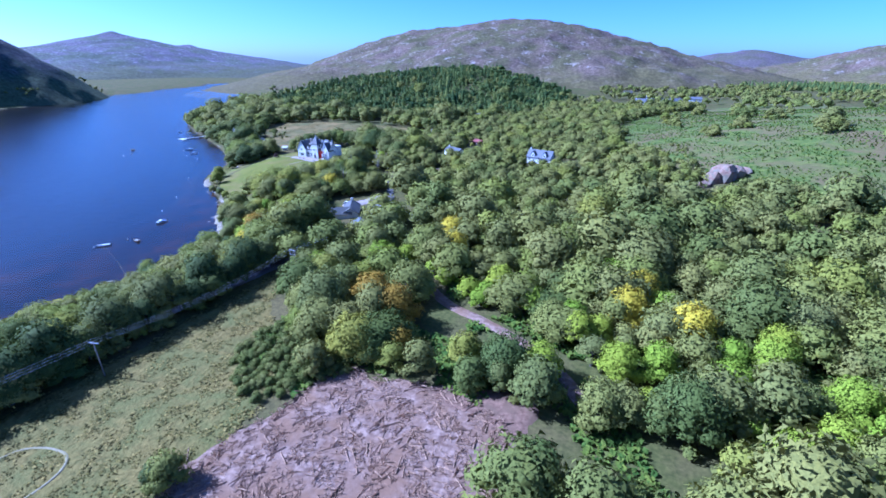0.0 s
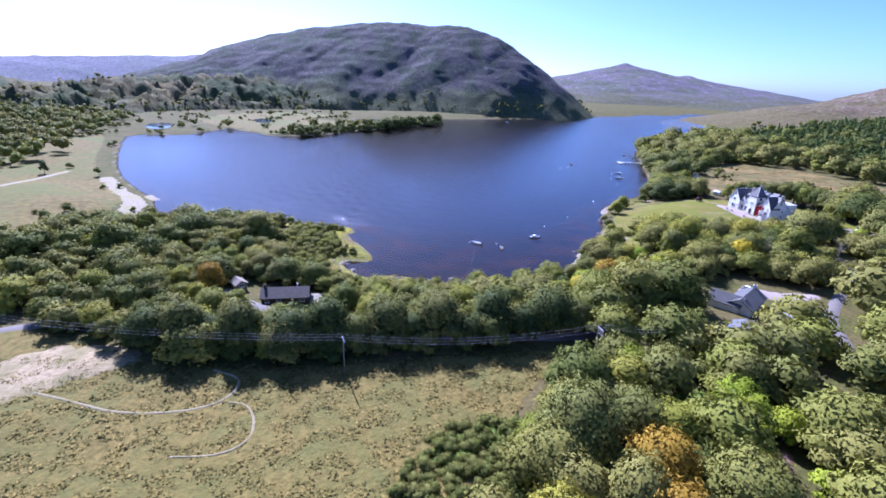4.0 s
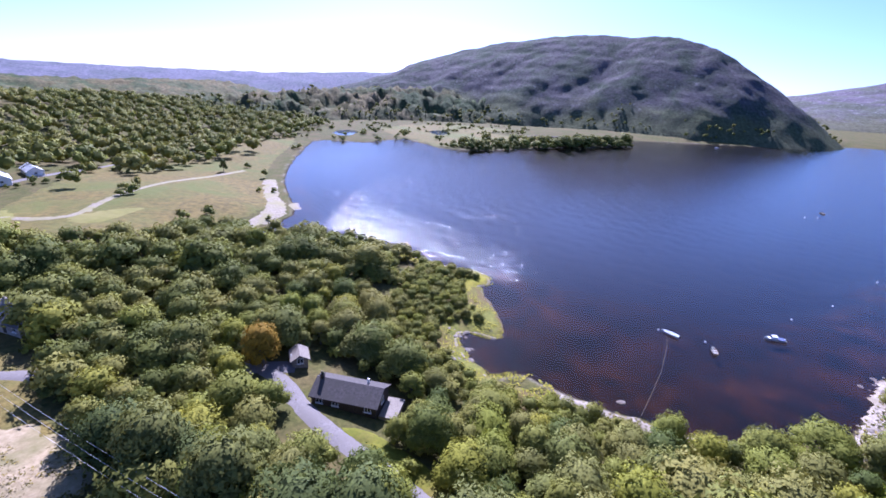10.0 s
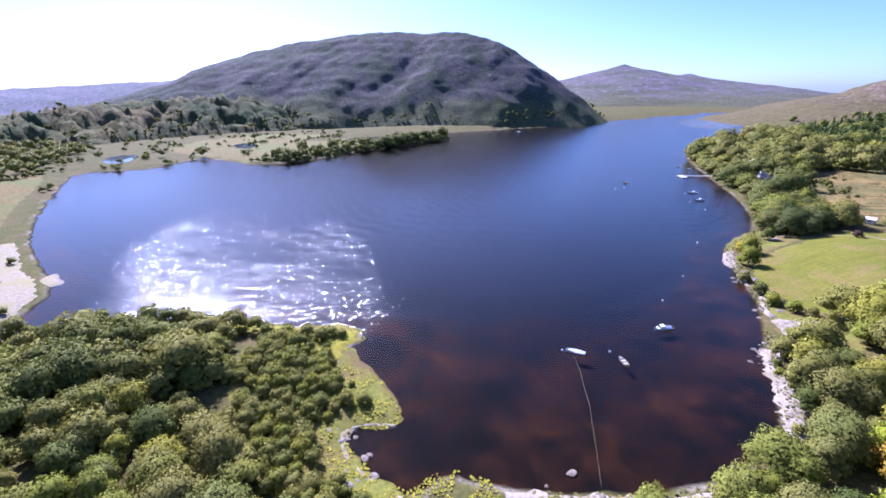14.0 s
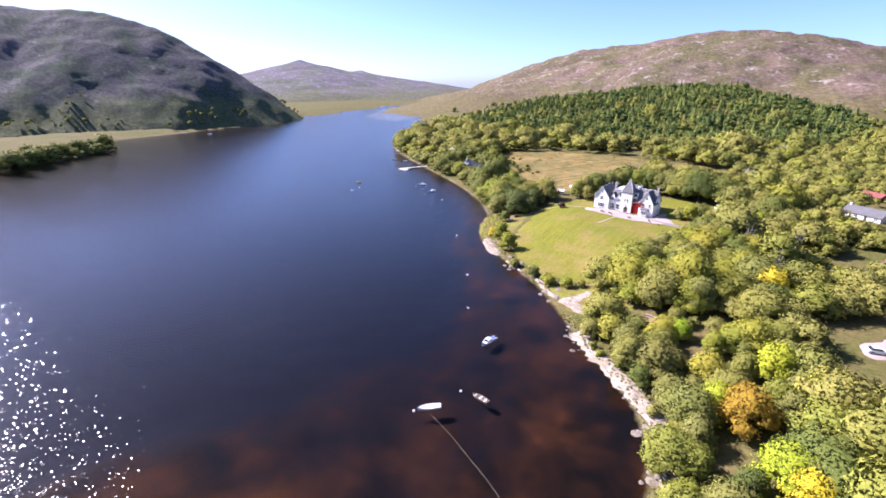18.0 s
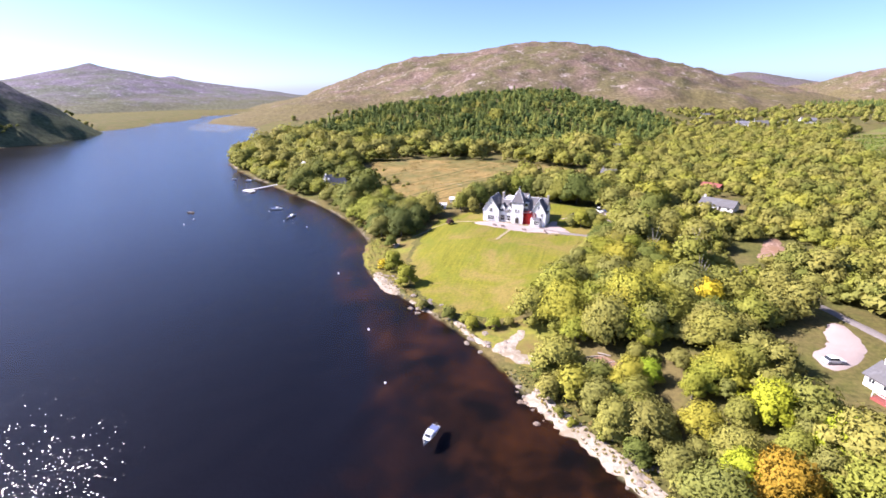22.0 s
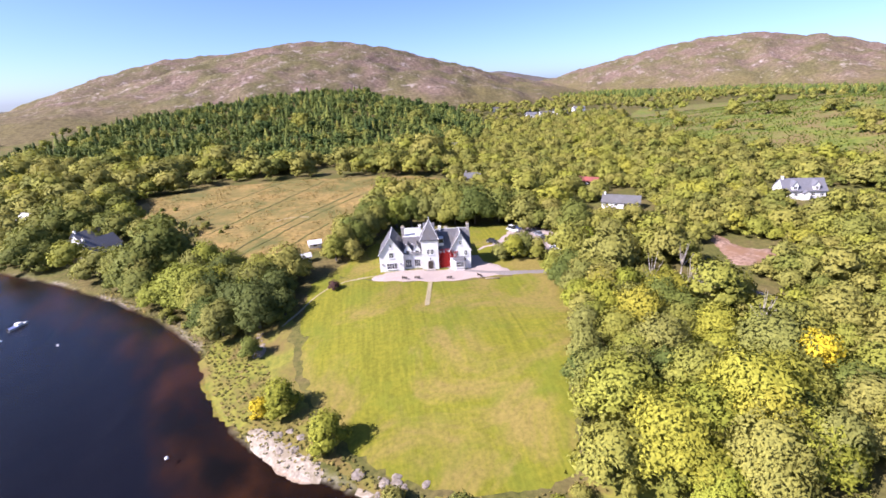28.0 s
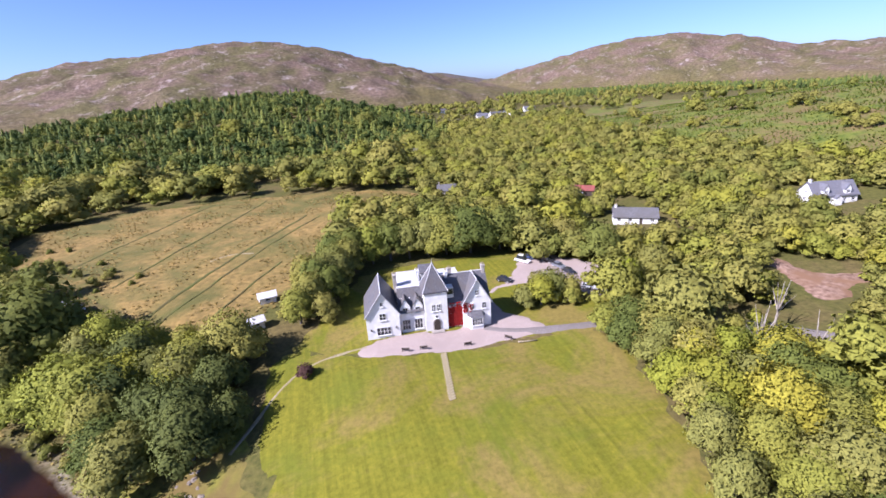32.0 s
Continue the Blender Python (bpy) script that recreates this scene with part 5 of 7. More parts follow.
# tower with pyramid roof
part("tower_wall", boxed(13.2, 18.4, -0.4, 5.0, -1.2, 9.8), white_mat, mansion)
bm = bmesh.new()
box(bm, 12.95, 18.65, -0.65, 5.25, 9.5, 9.8)
base = [bm.verts.new(p) for p in ((12.9, -0.7, 9.8), (18.7, -0.7, 9.8), (18.7, 5.3, 9.8), (12.9, 5.3, 9.8))]
top = bm.verts.new((15.8, 2.3, 15.6))
for k in range(4):
    bm.faces.new((base[k - 1], base[k], top))
bm.faces.new(base)
part("tower_roof", bm, slate_mat, mansion, "steep pyramid slate roof")
bm = bmesh.new()
bmesh.ops.create_cone(bm, cap_ends=True, segments=8, radius1=0.09, radius2=0.02, depth=1.2, matrix=Matrix.Translation((15.8, 2.3, 16.1)))
part("finial", bm, lead_mat, mansion)
window(mansion, turned(15.2, -0.4, 5.0), 0.9, 1.7, 1, 1)
window(mansion, turned(16.4, -0.4, 5.0), 0.9, 1.7, 1, 1)
window(mansion, turned(15.8, -0.4, 3.2), 0.7, 0.8, 0, 0)
bm = bmesh.new()
arch = [(-0.95, 0.0), (0.95, 0.0), (0.95, 1.9)] + [(0.95 * math.cos(a), 1.9 + 0.95 * math.sin(a)) for a in np.linspace(0.3, 2.84, 7)] + [(-0.95, 1.9)]
prism(bm, arch, -0.52, -0.38, turned(15.8, 0, 0.25))
part("door_arch", bm, stone_mat, mansion, "arched stone door surround")
bm = bmesh.new()
prism(bm, [(x * 0.74, z * 0.94) for x, z in arch], -0.56, -0.5, turned(15.8, 0, 0.25))
part("door", bm, dark_wood, mansion, "dark timber front door")
part("step", boxed(14.3, 17.3, -1.7, -0.41, -0.3, 0.24), stone_mat, mansion)
# east range with gable bay
part("wall", boxed(18.4, 28.4, 0.4, 9.4, -1.2, 5.9), white_mat, mansion)
gable_walls(mansion, 18.41, 28.39, 0.42, 9.38, 5.88, 11.2, "x", white_mat)
gable_roof(mansion, 18.4, 28.4, 0.4, 9.4, 5.9, 11.3, "x", slate_mat, 0.25)
gable_walls(mansion, 22.0, 28.5, -0.5, 5.0, 5.9, 11.4, "y", white_mat)
gable_roof(mansion, 22.0, 28.5, -0.5, 4.9, 5.9, 11.5, "y", slate_mat, 0.3)
for x in (24.0, 26.9):
    window(mansion, turned(x, -0.5, 4.2), 1.1, 1.6, 1, 1)
window(mansion, turned(25.3, -0.5, 7.7), 0.9, 1.3, 1, 1)
bm = bmesh.new()
prism(bm, [(22.9, -0.5), (23.5, -1.9), (26.3, -1.9), (26.9, -0.5)], -0.6, 2.9, Matrix(((1, 0, 0, 0), (0, 0, 1, 0), (0, 1, 0, 0), (0, 0, 0, 1))))
part("bay", bm, white_mat, mansion)
bm = bmesh.new()
low = [bm.verts.new(p) for p in ((22.7, -0.5, 2.9), (23.4, -2.1, 2.9), (26.4, -2.1, 2.9), (27.1, -0.5, 2.9))]
high = [bm.verts.new(p) for p in ((23.6, -0.5, 3.9), (26.2, -0.5, 3.9))]
bm.faces.new((low[0], low[1], high[0]))
bm.faces.new((low[1], low[2], high[1], high[0]))
bm.faces.new((low[2], low[3], high[1]))
bm.faces.new(low)
bm.faces.new((low[0], high[0], high[1], low[3]))
part("bay_roof", bm, slate_mat, mansion)
window(mansion, turned(24.9, -1.9, 0.8), 2.5, 1.8, 3, 1)
chimney(mansion, 28.1, 4.9, 8.0, 12.9, 0.7, 1.3, 2)
chimney(mansion, 19.2, 4.9, 9.0, 12.4, 0.7, 1.2, 2, white_mat)
window(mansion, turned(19.6, 0.4, 3.6), 0.9, 1.4, 0, 1)
part("stair_head", boxed(18.6, 20.2, 1.2, 3.4, 5.9, 9.6), white_mat, mansion)
part("skylight", boxed(18.7, 20.1, 1.1, 1.25, 8.0, 9.3), glass_mat, mansion)
# pale ridge and hip cappings
def capping(a, b, size=0.11):
    v, f = tube([a, b], [size, size], 6)
    ob = new("ridge_cap", mesh_from("ridge_cap", v, f, lead_mat))
    ob.parent = mansion
    return ob


capping((3.7, -0.95, 11.33), (3.7, 10.8, 11.33))
for x in (-0.34, 7.74):
    capping((3.7, -0.93, 11.33), (x, -0.93, 5.52), 0.09)
for x in (21.66, 28.84):
    capping((25.25, -0.83, 11.72), (x, -0.83, 5.6), 0.09)
capping((25.25, -0.85, 11.72), (25.25, 4.9, 11.72))
capping((18.4, 4.9, 11.52), (28.6, 4.9, 11.52))
for x, y in ((12.9, -0.7), (18.7, -0.7), (18.7, 5.3), (12.9, 5.3)):
    capping((x, y, 9.83), (15.8, 2.3, 15.65), 0.09)
# east end windows, back ranges
for y in (2.5, 6.8):
    w = window(mansion, turned(28.4, y, 3.9, 90), 1.0, 1.5, 1, 1)
    w = window(mansion, turned(28.4, y, 0.9, 90), 1.0, 1.6, 1, 1)
for y in (4.0, 10.0):
    window(mansion, turned(0, y, 1.0, -90), 1.2, 1.8, 1, 1)
part("back_wall", boxed(13.2, 24.0, 9.4, 19.0, -1.2, 6.6), white_mat, mansion)
part("flat_roof", boxed(13.0, 24.2, 9.38, 19.2, 6.6, 6.95), lead_mat, mansion, "pale flat lead roof")
part("back_wall", boxed(13.2, 18.4, 5.02, 9.38, -1.2, 8.2), white_mat, mansion)
part("back_tower", boxed(14.0, 17.5, 12.0, 15.5, 6.95, 9.4), white_mat, mansion)
gable_roof(mansion, 14.0, 17.5, 12.0, 15.5, 9.4, 10.9, "x", slate_mat, 0.2)
chimney(mansion, 21.5, 13, 6.9, 9.6, 0.9, 0.7, 2)
# red creeper over the wall beside the tower
r = np.random.RandomState(12)
n = 1500
cx, cz = r.normal(20.9, 1.5, n), np.abs(r.normal(2.4, 1.7, n))
ok = (cx > 18.45) & (cx < 24.6) & (cz < 6.0) & ~((cx > 22) & (cz < 3.6))
cx, cz = cx[ok], cz[ok]
cy = np.where(cx > 22.0, -0.52, 0.38) - r.uniform(0.03, 0.3, len(cx))
e, a = 0.2 * r.uniform(0.7, 1.4, len(cx)), r.uniform(0, 6.283, len(cx))
quad = np.stack([np.column_stack([cx + e * np.cos(a + q), cy + r.uniform(-0.07, 0.07, len(cx)), cz + 0.25 + e * np.sin(a + q)]) for q in (0, 1.57, 3.14, 4.71)], 1)
creeper = new("creeper", mesh_from("creeper", quad.reshape(-1, 3), np.arange(4 * len(cx)).reshape(-1, 4), creeper_mat, False))
creeper.parent = mansion
creeper["label"] = "scarlet autumn creeper on the wall"


def cottage(name, x, y, turn, long, wide, eave, ridge, wall_mat, roof_mat, label, dormers=0, chimneys=1, windows=3, porch=False, lean=0.0):
    """A gabled house, its ridge along its own x axis, front towards its own -y."""
    h = tagged(new(name), label, "house")
    h.matrix_basis = turned(x, y, float(height(x, y)) + 0.1, turn)
    a, b = long / 2, wide / 2
    gable_walls(h, -a, a, -b, b, eave, ridge, "x", wall_mat)
    gable_roof(h, -a, a, -b, b, eave, ridge + 0.05, "x", roof_mat, 0.45, 0.2)
    for k in range(windows):
        wx = -a + long * (k + 0.5) / windows
        if k == windows // 2 and windows > 1:
            part("door", boxed(wx - 0.5, wx + 0.5, -b - 0.06, -b + 0.02, 0.0, 2.1), dark_wood, h)
        else:
            window(h, turned(wx, -b, 0.9), 1.3, 1.2, 1, 0)
        window(h, turned(wx, b, 0.9, 180), 1.2, 1.1, 1, 0)
    for side in (-1, 1):
        window(h, turned(side * a, 0, 0.9, 90 * side), 1.3, 1.2, 1, 0)
        if ridge > 5.5:
            window(h, turned(side * a, 0, eave + 0.1, 90 * side), 1.0, 1.1, 1, 0)
    for k in range(dormers):
        dx = -a + long * (k + 0.5) / dormers
        dz = eave + (ridge - eave) * 0.1
        gable_walls(h, dx - 1.1, dx + 1.1, -b - 0.02, 0, dz + 1.5, ridge - 0.3, "y", wall_mat, None, "dormer")
        gable_roof(h, dx - 1.1, dx + 1.1, -b - 0.02, -0.2, dz + 1.5, ridge - 0.25, "y", roof_mat, 0.2, 0.14)
        window(h, turned(dx, -b - 0.02, dz), 1.2, 1.3, 1, 0)
    for k in range(chimneys):
        chimney(h, (-a + 0.7) if k == 0 else (a - 0.7), 0, ridge - 0.9, ridge + 1.1, 0.6, 0.9, 2, wall_mat)
    if porch:
        gable_walls(h, -1.3, 1.3, -b - 1.6, -b + 0.3, 2.2, 3.2, "y", wall_mat, None, "porch")
        gable_roof(h, -1.3, 1.3, -b - 1.6, -b + 0.3, 2.2, 3.25, "y", roof_mat, 0.2, 0.14)
    return h


lodge = cottage("lodge", 66.5, -237.5, 86, 13.0, 7.0, 2.3, 3.9, dark_wood, speckled("brown_felt_roof", (0.055, 0.048, 0.045), (0.12, 0.102, 0.092), 2.2, 0.85, (0.08, 0.07, 0.06), 0.4), "long low timber lodge with dark shallow roof", windows=4, chimneys=1)
part("deck", boxed(6.8, 10.2, -3.0, 3.0, -0.9, 0.1), brown_wood, lodge, "timber terrace at the gable end")
part("chimney_flue", boxed(3.0, 3.35, 1.2, 1.55, 2.8, 4.6), frame_mat, lodge)
cottage("hut", 58, -252, 30, 4.2, 3.2, 1.9, 2.8, brown_wood, brown_wood, "small timber hut among trees by the lodge", chimneys=0, windows=1)
bung = cottage("bungalow", 97, -101, -62, 14, 7.0, 2.4, 4.5, white_mat, grey_roof_mat, "white bungalow with grey tiled roof and timber balcony", chimneys=1, windows=5)
gable_walls(bung, 2.2, 7.6, -8.0, 0.5, 2.4, 4.6, "y", white_mat, None, "wing")
gable_roof(bung, 2.2, 7.6, -8.0, 0.5, 2.4, 4.65, "y", grey_roof_mat, 0.4, 0.2)
part("balcony", boxed(-3.0, 2.6, -6.6, -4.02, -0.6, 0.3), red_roof_mat, bung, "red-brown timber deck")
for x in (-2.9, -0.2, 2.5):
    part("balcony_post", boxed(x - 0.06, x + 0.06, -6.6, -6.48, 0.3, 1.3), frame_mat, bung)
part("balcony_rail", boxed(-3.0, 2.6, -6.58, -6.5, 1.3, 1.38), frame_mat, bung)
cottage("villa", 160, 28, -14, 16, 8.0, 3.2, 7.2, white_mat, black_roof_mat, "white villa with dark slate roof and gabled dormers", dormers=2, windows=5, chimneys=1, porch=True)
cottage("bungalow", 93, 47, -32, 15, 8, 2.5, 4.9, white_mat, grey_roof_mat, "white-walled bungalow with pale grey roof", windows=4)
cottage("barn", 98, 90, -40, 10, 5.5, 2.4, 3.9, dark_wood, red_roof_mat, "low barn with a rust-red roof", windows=1, chimneys=0)
cottage("cottage", 43.5, 127, -15, 9, 7, 2.5, 4.8, stone_mat, grey_roof_mat, "small stone cottage with a grey roof", windows=3)
cottage("farmhouse", 50, 244, -10, 16, 8, 4.2, 7.2, stone_mat, black_roof_mat, "grey farmhouse with a dark slate roof", windows=4, chimneys=2)
cottage("house", -95, 46, -14, 15, 9, 2.6, 5.4, white_mat, black_roof_mat, "white house with a wide dark grey roof", windows=4)
cottage("house", -124, 57, 62, 12, 8, 3.2, 6.6, white_mat, black_roof_mat, "white gabled house under tall trees", windows=3)
cottage("house", -172, 150, 10, 18, 8, 2.6, 5.2, white_mat, grey_roof_mat, "white bungalow beyond the meadow", windows=4)
cottage("boathouse", -186, 111, -30, 13, 8, 2.8, 5.2, stone_mat, lead_mat, "boathouse with a pale sheet roof near the pier", windows=3, chimneys=0)
cottage("house", -133, 67, 60, 11, 7.5, 3.2, 6.4, white_mat, black_roof_mat, "white gabled house near the pier", windows=3)
cottage("house", -181, 168, 0, 17, 8, 2.8, 5.6, white_mat, grey_roof_mat, "white house with grey roof behind trees", windows=4)
cottage("shed", -36, 31, 10, 4.2, 2.8, 2.0, 2.8, white_mat, lead_mat, "white garden shed at the meadow's edge", windows=1, chimneys=0)
cottage("summerhouse", -37.5, 16, 20, 3.4, 2.6, 2.0, 2.7, frame_mat, lead_mat, "pale summerhouse beside the trees", windows=1, chimneys=0)
for k, (x, y, t) in enumerate([(200, 690, 10), (222, 552, -10), (246, 560, 5), (268, 545, 20), (282, 600, -5), (300, 560, 0), (236, 610, 30)]):
    cottage("village_house", x, y, t, 14 + 2 * (k % 3), 8, 3.6, 6.6, white_mat, black_roof_mat if k % 2 else grey_roof_mat, "white village house far up the valley", windows=3)
for x, y, t in ((-69, -462, 60), (-48, -456, 55)):
    cottage("roadside_house", x, y, t, 15, 7, 2.6, 4.8, white_mat, lead_mat, "long pale house at the edge of the wood", windows=3, chimneys=0)
cottage("garage", 112, -118, -60, 6, 5, 2.3, 3.4, stone_mat, black_roof_mat, "small garage with dark roof", windows=1, chimneys=0)
cottage("wayside_house", 60, -318, 80, 10, 7, 2.6, 5.0, stone_mat, black_roof_mat, "grey house half hidden by the road", windows=3)

# ---- drives and paths ----
drape("garden_grass", [(-33, 2), (-26, 9), (-15, 28), (-10, 40), (12, 42), (40, 38), (60, 30), (66, 10), (58, -10), (44, -16), (30, -14), (16, -12), (0, -9), (-14, -7)], 0.12, lawn_mat, "mown grass round the mansion and its drive", "lawn", rounds=1, seed=12)
drape("gravel_terrace", [(-14, 0), (-16, -4), (-14.5, -7.2), (-4, -9.6), (4, -10.6), (15, -11.2), (24, -11.4), (29, -9.5), (26, -4), (22, 2), (21, 7), (20, 14), (29, 18), (38, 31), (48, 33), (56, 24), (59, 12), (57, 2), (50, -3), (44, 0), (40, 7), (34, 13), (24, 13), (17, 8), (14, -1.5)], 0.26,
      gravel_mat, "pinkish gravel forecourt and car park", "forecourt", rounds=1, step=2.0, ragged=0.25)
ribbon("drive", [(14, -4), (19, -7.5), (26, -10), (34, -11.5), (48, -13), (62, -20), (78, -32), (90, -50), (100, -68), (108, -81), (116, -89), (135, -104)], 3.6, 0.3, tarmac_mat, "narrow grey estate drive", "road")
ribbon("lawn_track", [(-13, -3), (-20, -3.2), (-28, -6), (-34, -14), (-39, -22)], 1.0, 0.24, path_mat, "trodden gravel track round the lawn")
drape("gravel_yard", [(84, -86), (86, -94), (92, -91), (100, -79), (97, -68), (92, -72), (90, -82)], 0.3, gravel_mat, "pale gravel turning yard", "yard", rounds=1, step=2, ragged=0.3)
ribbon("lodge_drive", [(60, -262), (66, -251), (73, -244), (80, -231), (92, -212), (101, -185), (104, -150), (106, -120)], 4.2, 0.3, tarmac_mat, "single-track road in the wood", "road")
ribbon("lane", [(60, -252), (68, -275), (77, -303), (78, -330), (60, -380), (20, -428), (-16, -446), (-51, -454), (-95, -456), (-140, -470)], 4.5, 0.3, tarmac_mat, "single-track lane beside the field", "road")
ribbon("field_path", [(104, -283), (109, -273), (113.5, -265), (115, -256), (114.5, -248), (111, -244), (106, -244), (102.5, -250)], 1.1, 0.28, path_mat, "pale trodden path looping through grass")
ribbon("field_path", [(114, -245), (115, -241.5), (119, -239.5), (124, -239), (127, -240.5), (128.5, -244), (127, -252)], 0.8, 0.28, path_mat, "pale trodden path looping through grass")
drape("mown_hay", [(84, -284), (90, -268), (97, -265), (103, -276), (110, -290), (118, -302), (104, -306), (90, -298)], 0.24, speckled("cut_hay", (0.24, 0.18, 0.09), (0.42, 0.33, 0.19), 1.1, 0.95, (0.2, 0.17, 0.07), 0.12, 0.6, 0.2), "straw-coloured cut hay in the clearing", "field", rounds=2, step=2.0, ragged=1.2)
ribbon("forest_track", FOREST_TRACK, 4.0, 0.3, felled_mat, "brash-covered forestry track")
drape("cleared_slope", [(96, -6), (94, -14), (90, -22), (96, -26), (104, -20), (112, -22), (118, -17), (108, -13), (103, -9), (106, 2), (101, 4)], 0.3, felled_mat, "reddish cleared bank strewn with brash", "ground", rounds=1, ragged=0.8)
ribbon("marsh_track", [(40, -420), (0, -412), (-10, -380), (-42, -392), (-76, -396), (-127, -394), (-150, -390)], 6, 0.32, sand_mat, "sandy track over the marsh", ragged=1.5)
drape("sand_spit", [(-78, -313), (-84, -319), (-93, -323), (-84, -326), (-74, -320)], 0.22, sand_mat, "pale sandbar in the shallows", "sand", rounds=1, step=2)
drape("beach", [(-27, -319), (-40, -318), (-58, -315), (-75, -319), (-92, -334), (-122, -350), (-142, -362), (-132, -368), (-100, -352), (-70, -330), (-40, -326)], 0.24, sand_mat, "pale sandy beach", "sand", rounds=1, ragged=1.5)
drape("reed_point", [(-12, -211.5), (-19, -225), (-23.5, -240), (-35, -257), (-29, -257), (-16, -239), (-4, -229), (7, -221), (-2, -218.5)], 0.22, speckled("reed_bed", (0.2, 0.19, 0.012), (0.36, 0.32, 0.025), 1.0, 0.95, (0.17, 0.13, 0.03), 0.1, 0.6, 0.2), "yellow reed bed on the point", "reeds", rounds=1, step=1.5, ragged=0.5)
drape("shore_bank", [(-34, -6), (-35, -20), (-32, -41), (-24, -63), (-10, -78), (6, -82), (8, -88), (-4, -84.5), (-17, -77), (-39, -63), (-53, -45), (-60, -27), (-50, -8)], 0.1, scrub_mat, "yellow-green grassy bank between lawn and shore", "ground", rounds=1, ragged=0.5, seed=22)
drape("shore_bank", [(6, -82), (16, -83), (23, -77), (30, -82), (38, -91), (32, -101), (21, -105), (11, -97), (3, -88)], 0.1, scrub_mat, "yellow-green grassy bank below the lawn", "ground", rounds=1, ragged=0.5, seed=23)
for outline in ([(13, -96.5), (16, -91), (19, -86), (22, -87), (21, -92), (21, -97), (27, -97), (29, -101), (23, -103), (17, -100)], [(-41, -57), (-35, -58), (-28, -65), (-22, -71), (-25, -74.5), (-36, -66)], [(-20, -74), (-12, -78), (-6, -83), (-10, -83), (-18, -77.5)], [(-46, -26), (-41, -28), (-40, -34), (-45, -35)]):
    drape("shingle", outline, 0.22, shingle_mat, "pale shingle and sand below the lawn", "beach", rounds=1, step=1.5, ragged=0.7)
for line, w in (([(26, -111.5), (34, -119), (42, -125.5), (51, -133.5), (57, -142)], 5.4), ([(57.5, -144), (60, -155), (60, -166), (56.5, -178), (50, -195)], 3.6), ([(-2, -84), (6, -91), (12, -96)], 2.0), ([(28, -210), (25, -221), (36, -220.5), (46, -212)], 1.6), ([(-2, -220), (-12, -212.5), (-18, -222), (-22, -238)], 1.3)):
    ribbon("shingle_shore", line, w, 0.16, shingle_mat, "strip of pale stones along the shore", "beach", ragged=1.3)
drape("verge", [(75, -238), (79, -229), (84, -222), (90, -214), (86, -212), (78, -222), (73, -232)], 0.3, lawn_mat, "bright mown verge beside the lodge", "lawn", rounds=1, step=1.5, ragged=0.3)

furrow_mat = speckled("damp_furrow", (0.05, 0.05, 0.015), (0.13, 0.1, 0.03), 1.2, 0.95, (0.09, 0.1, 0.02), 0.15, 0.6, 0.15)
FURROWS = ([[(-70, 26), (-54, 65), (-40, 92), (-26, 120)], 2.0], [[(-63, 28), (-48, 62), (-34, 92), (-20, 116)], 1.2], [[(-104, 88), (-92, 118), (-80, 148), (-72, 164)], 1.4], [[(-84, 60), (-70, 95), (-56, 130), (-46, 160)], 1.2], [[(-50, 24), (-42, 45), (-34, 62)], 1.2])
for k, (line, w) in enumerate(FURROWS):
    ribbon("field_furrow", line, w, 0.34, furrow_mat, "dark damp drain furrow across the meadow", "furrow", ragged=0.5, seed=20 + k)
ribbon("field_rut", [(-58, 72), (-52, 76), (-44, 74)], 1.2, 0.26, path_mat, "short pale worn rut in the meadow", ragged=0.4)
pool_mat, pn, pl, pb = material("still_pool", 0.08, 0.0, 0.5)
pl.new(ramp(pn, pl, noise_out(pn, pl, 0.05, 4), ((0.3, (0.03, 0.05, 0.07)), (0.7, (0.06, 0.08, 0.1)))), pb.inputs["Base Color"])
for outline in ([(-390, -404), (-420, -400), (-464, -414), (-462, -432), (-430, -438), (-396, -424)], [(-470, -300), (-520, -290), (-560, -320), (-520, -334), (-480, -322)]):
    drape("pool", outline, 0.3, pool_mat, "still sky-reflecting pool in the marsh", "pool", step=6, ragged=2.5)
# stepping stones down the lawn
steps = tagged(new("garden_path"), "straight path of stone slabs down the lawn", "path", kind="structure")
steps.location = (0, 0, 0)
slab = None
for k in range(20):
    x, y = 2.2 - 2.6 * k / 19, -10.9 - 14.8 * k / 19
    if slab is None:
        bm = bmesh.new()
        box(bm, -0.62, 0.62, -0.34, 0.34, -0.08, 0.06)
        bmesh.ops.bevel(bm, geom=list(bm.edges), offset=0.03, segments=1)
        ob = slab = part("slab", bm, path_mat, steps)
    else:
        ob = new("slab", slab.data)
        ob.parent = steps
    ob.matrix_basis = turned(x + random.uniform(-0.06, 0.06), y, float(height(x, y)) + 0.22, 10 + random.uniform(-5, 5))


# ---- boats ----
hull_white = speckled("white_gelcoat", (0.74, 0.74, 0.74), (0.82, 0.82, 0.82), 3.0, 0.3, (0.68, 0.68, 0.66), 0.5, 0)
hull_blue = speckled("blue_cover", (0.08, 0.1, 0.2), (0.14, 0.17, 0.3), 3.0, 0.7)
thwart_mat = speckled("varnished_wood", (0.2, 0.12, 0.06), (0.34, 0.22, 0.12), 5.0, 0.5)
buoy_mat = speckled("buoy_plastic", (0.75, 0.72, 0.7), (0.85, 0.82, 0.8), 4.0, 0.4, relief=0)


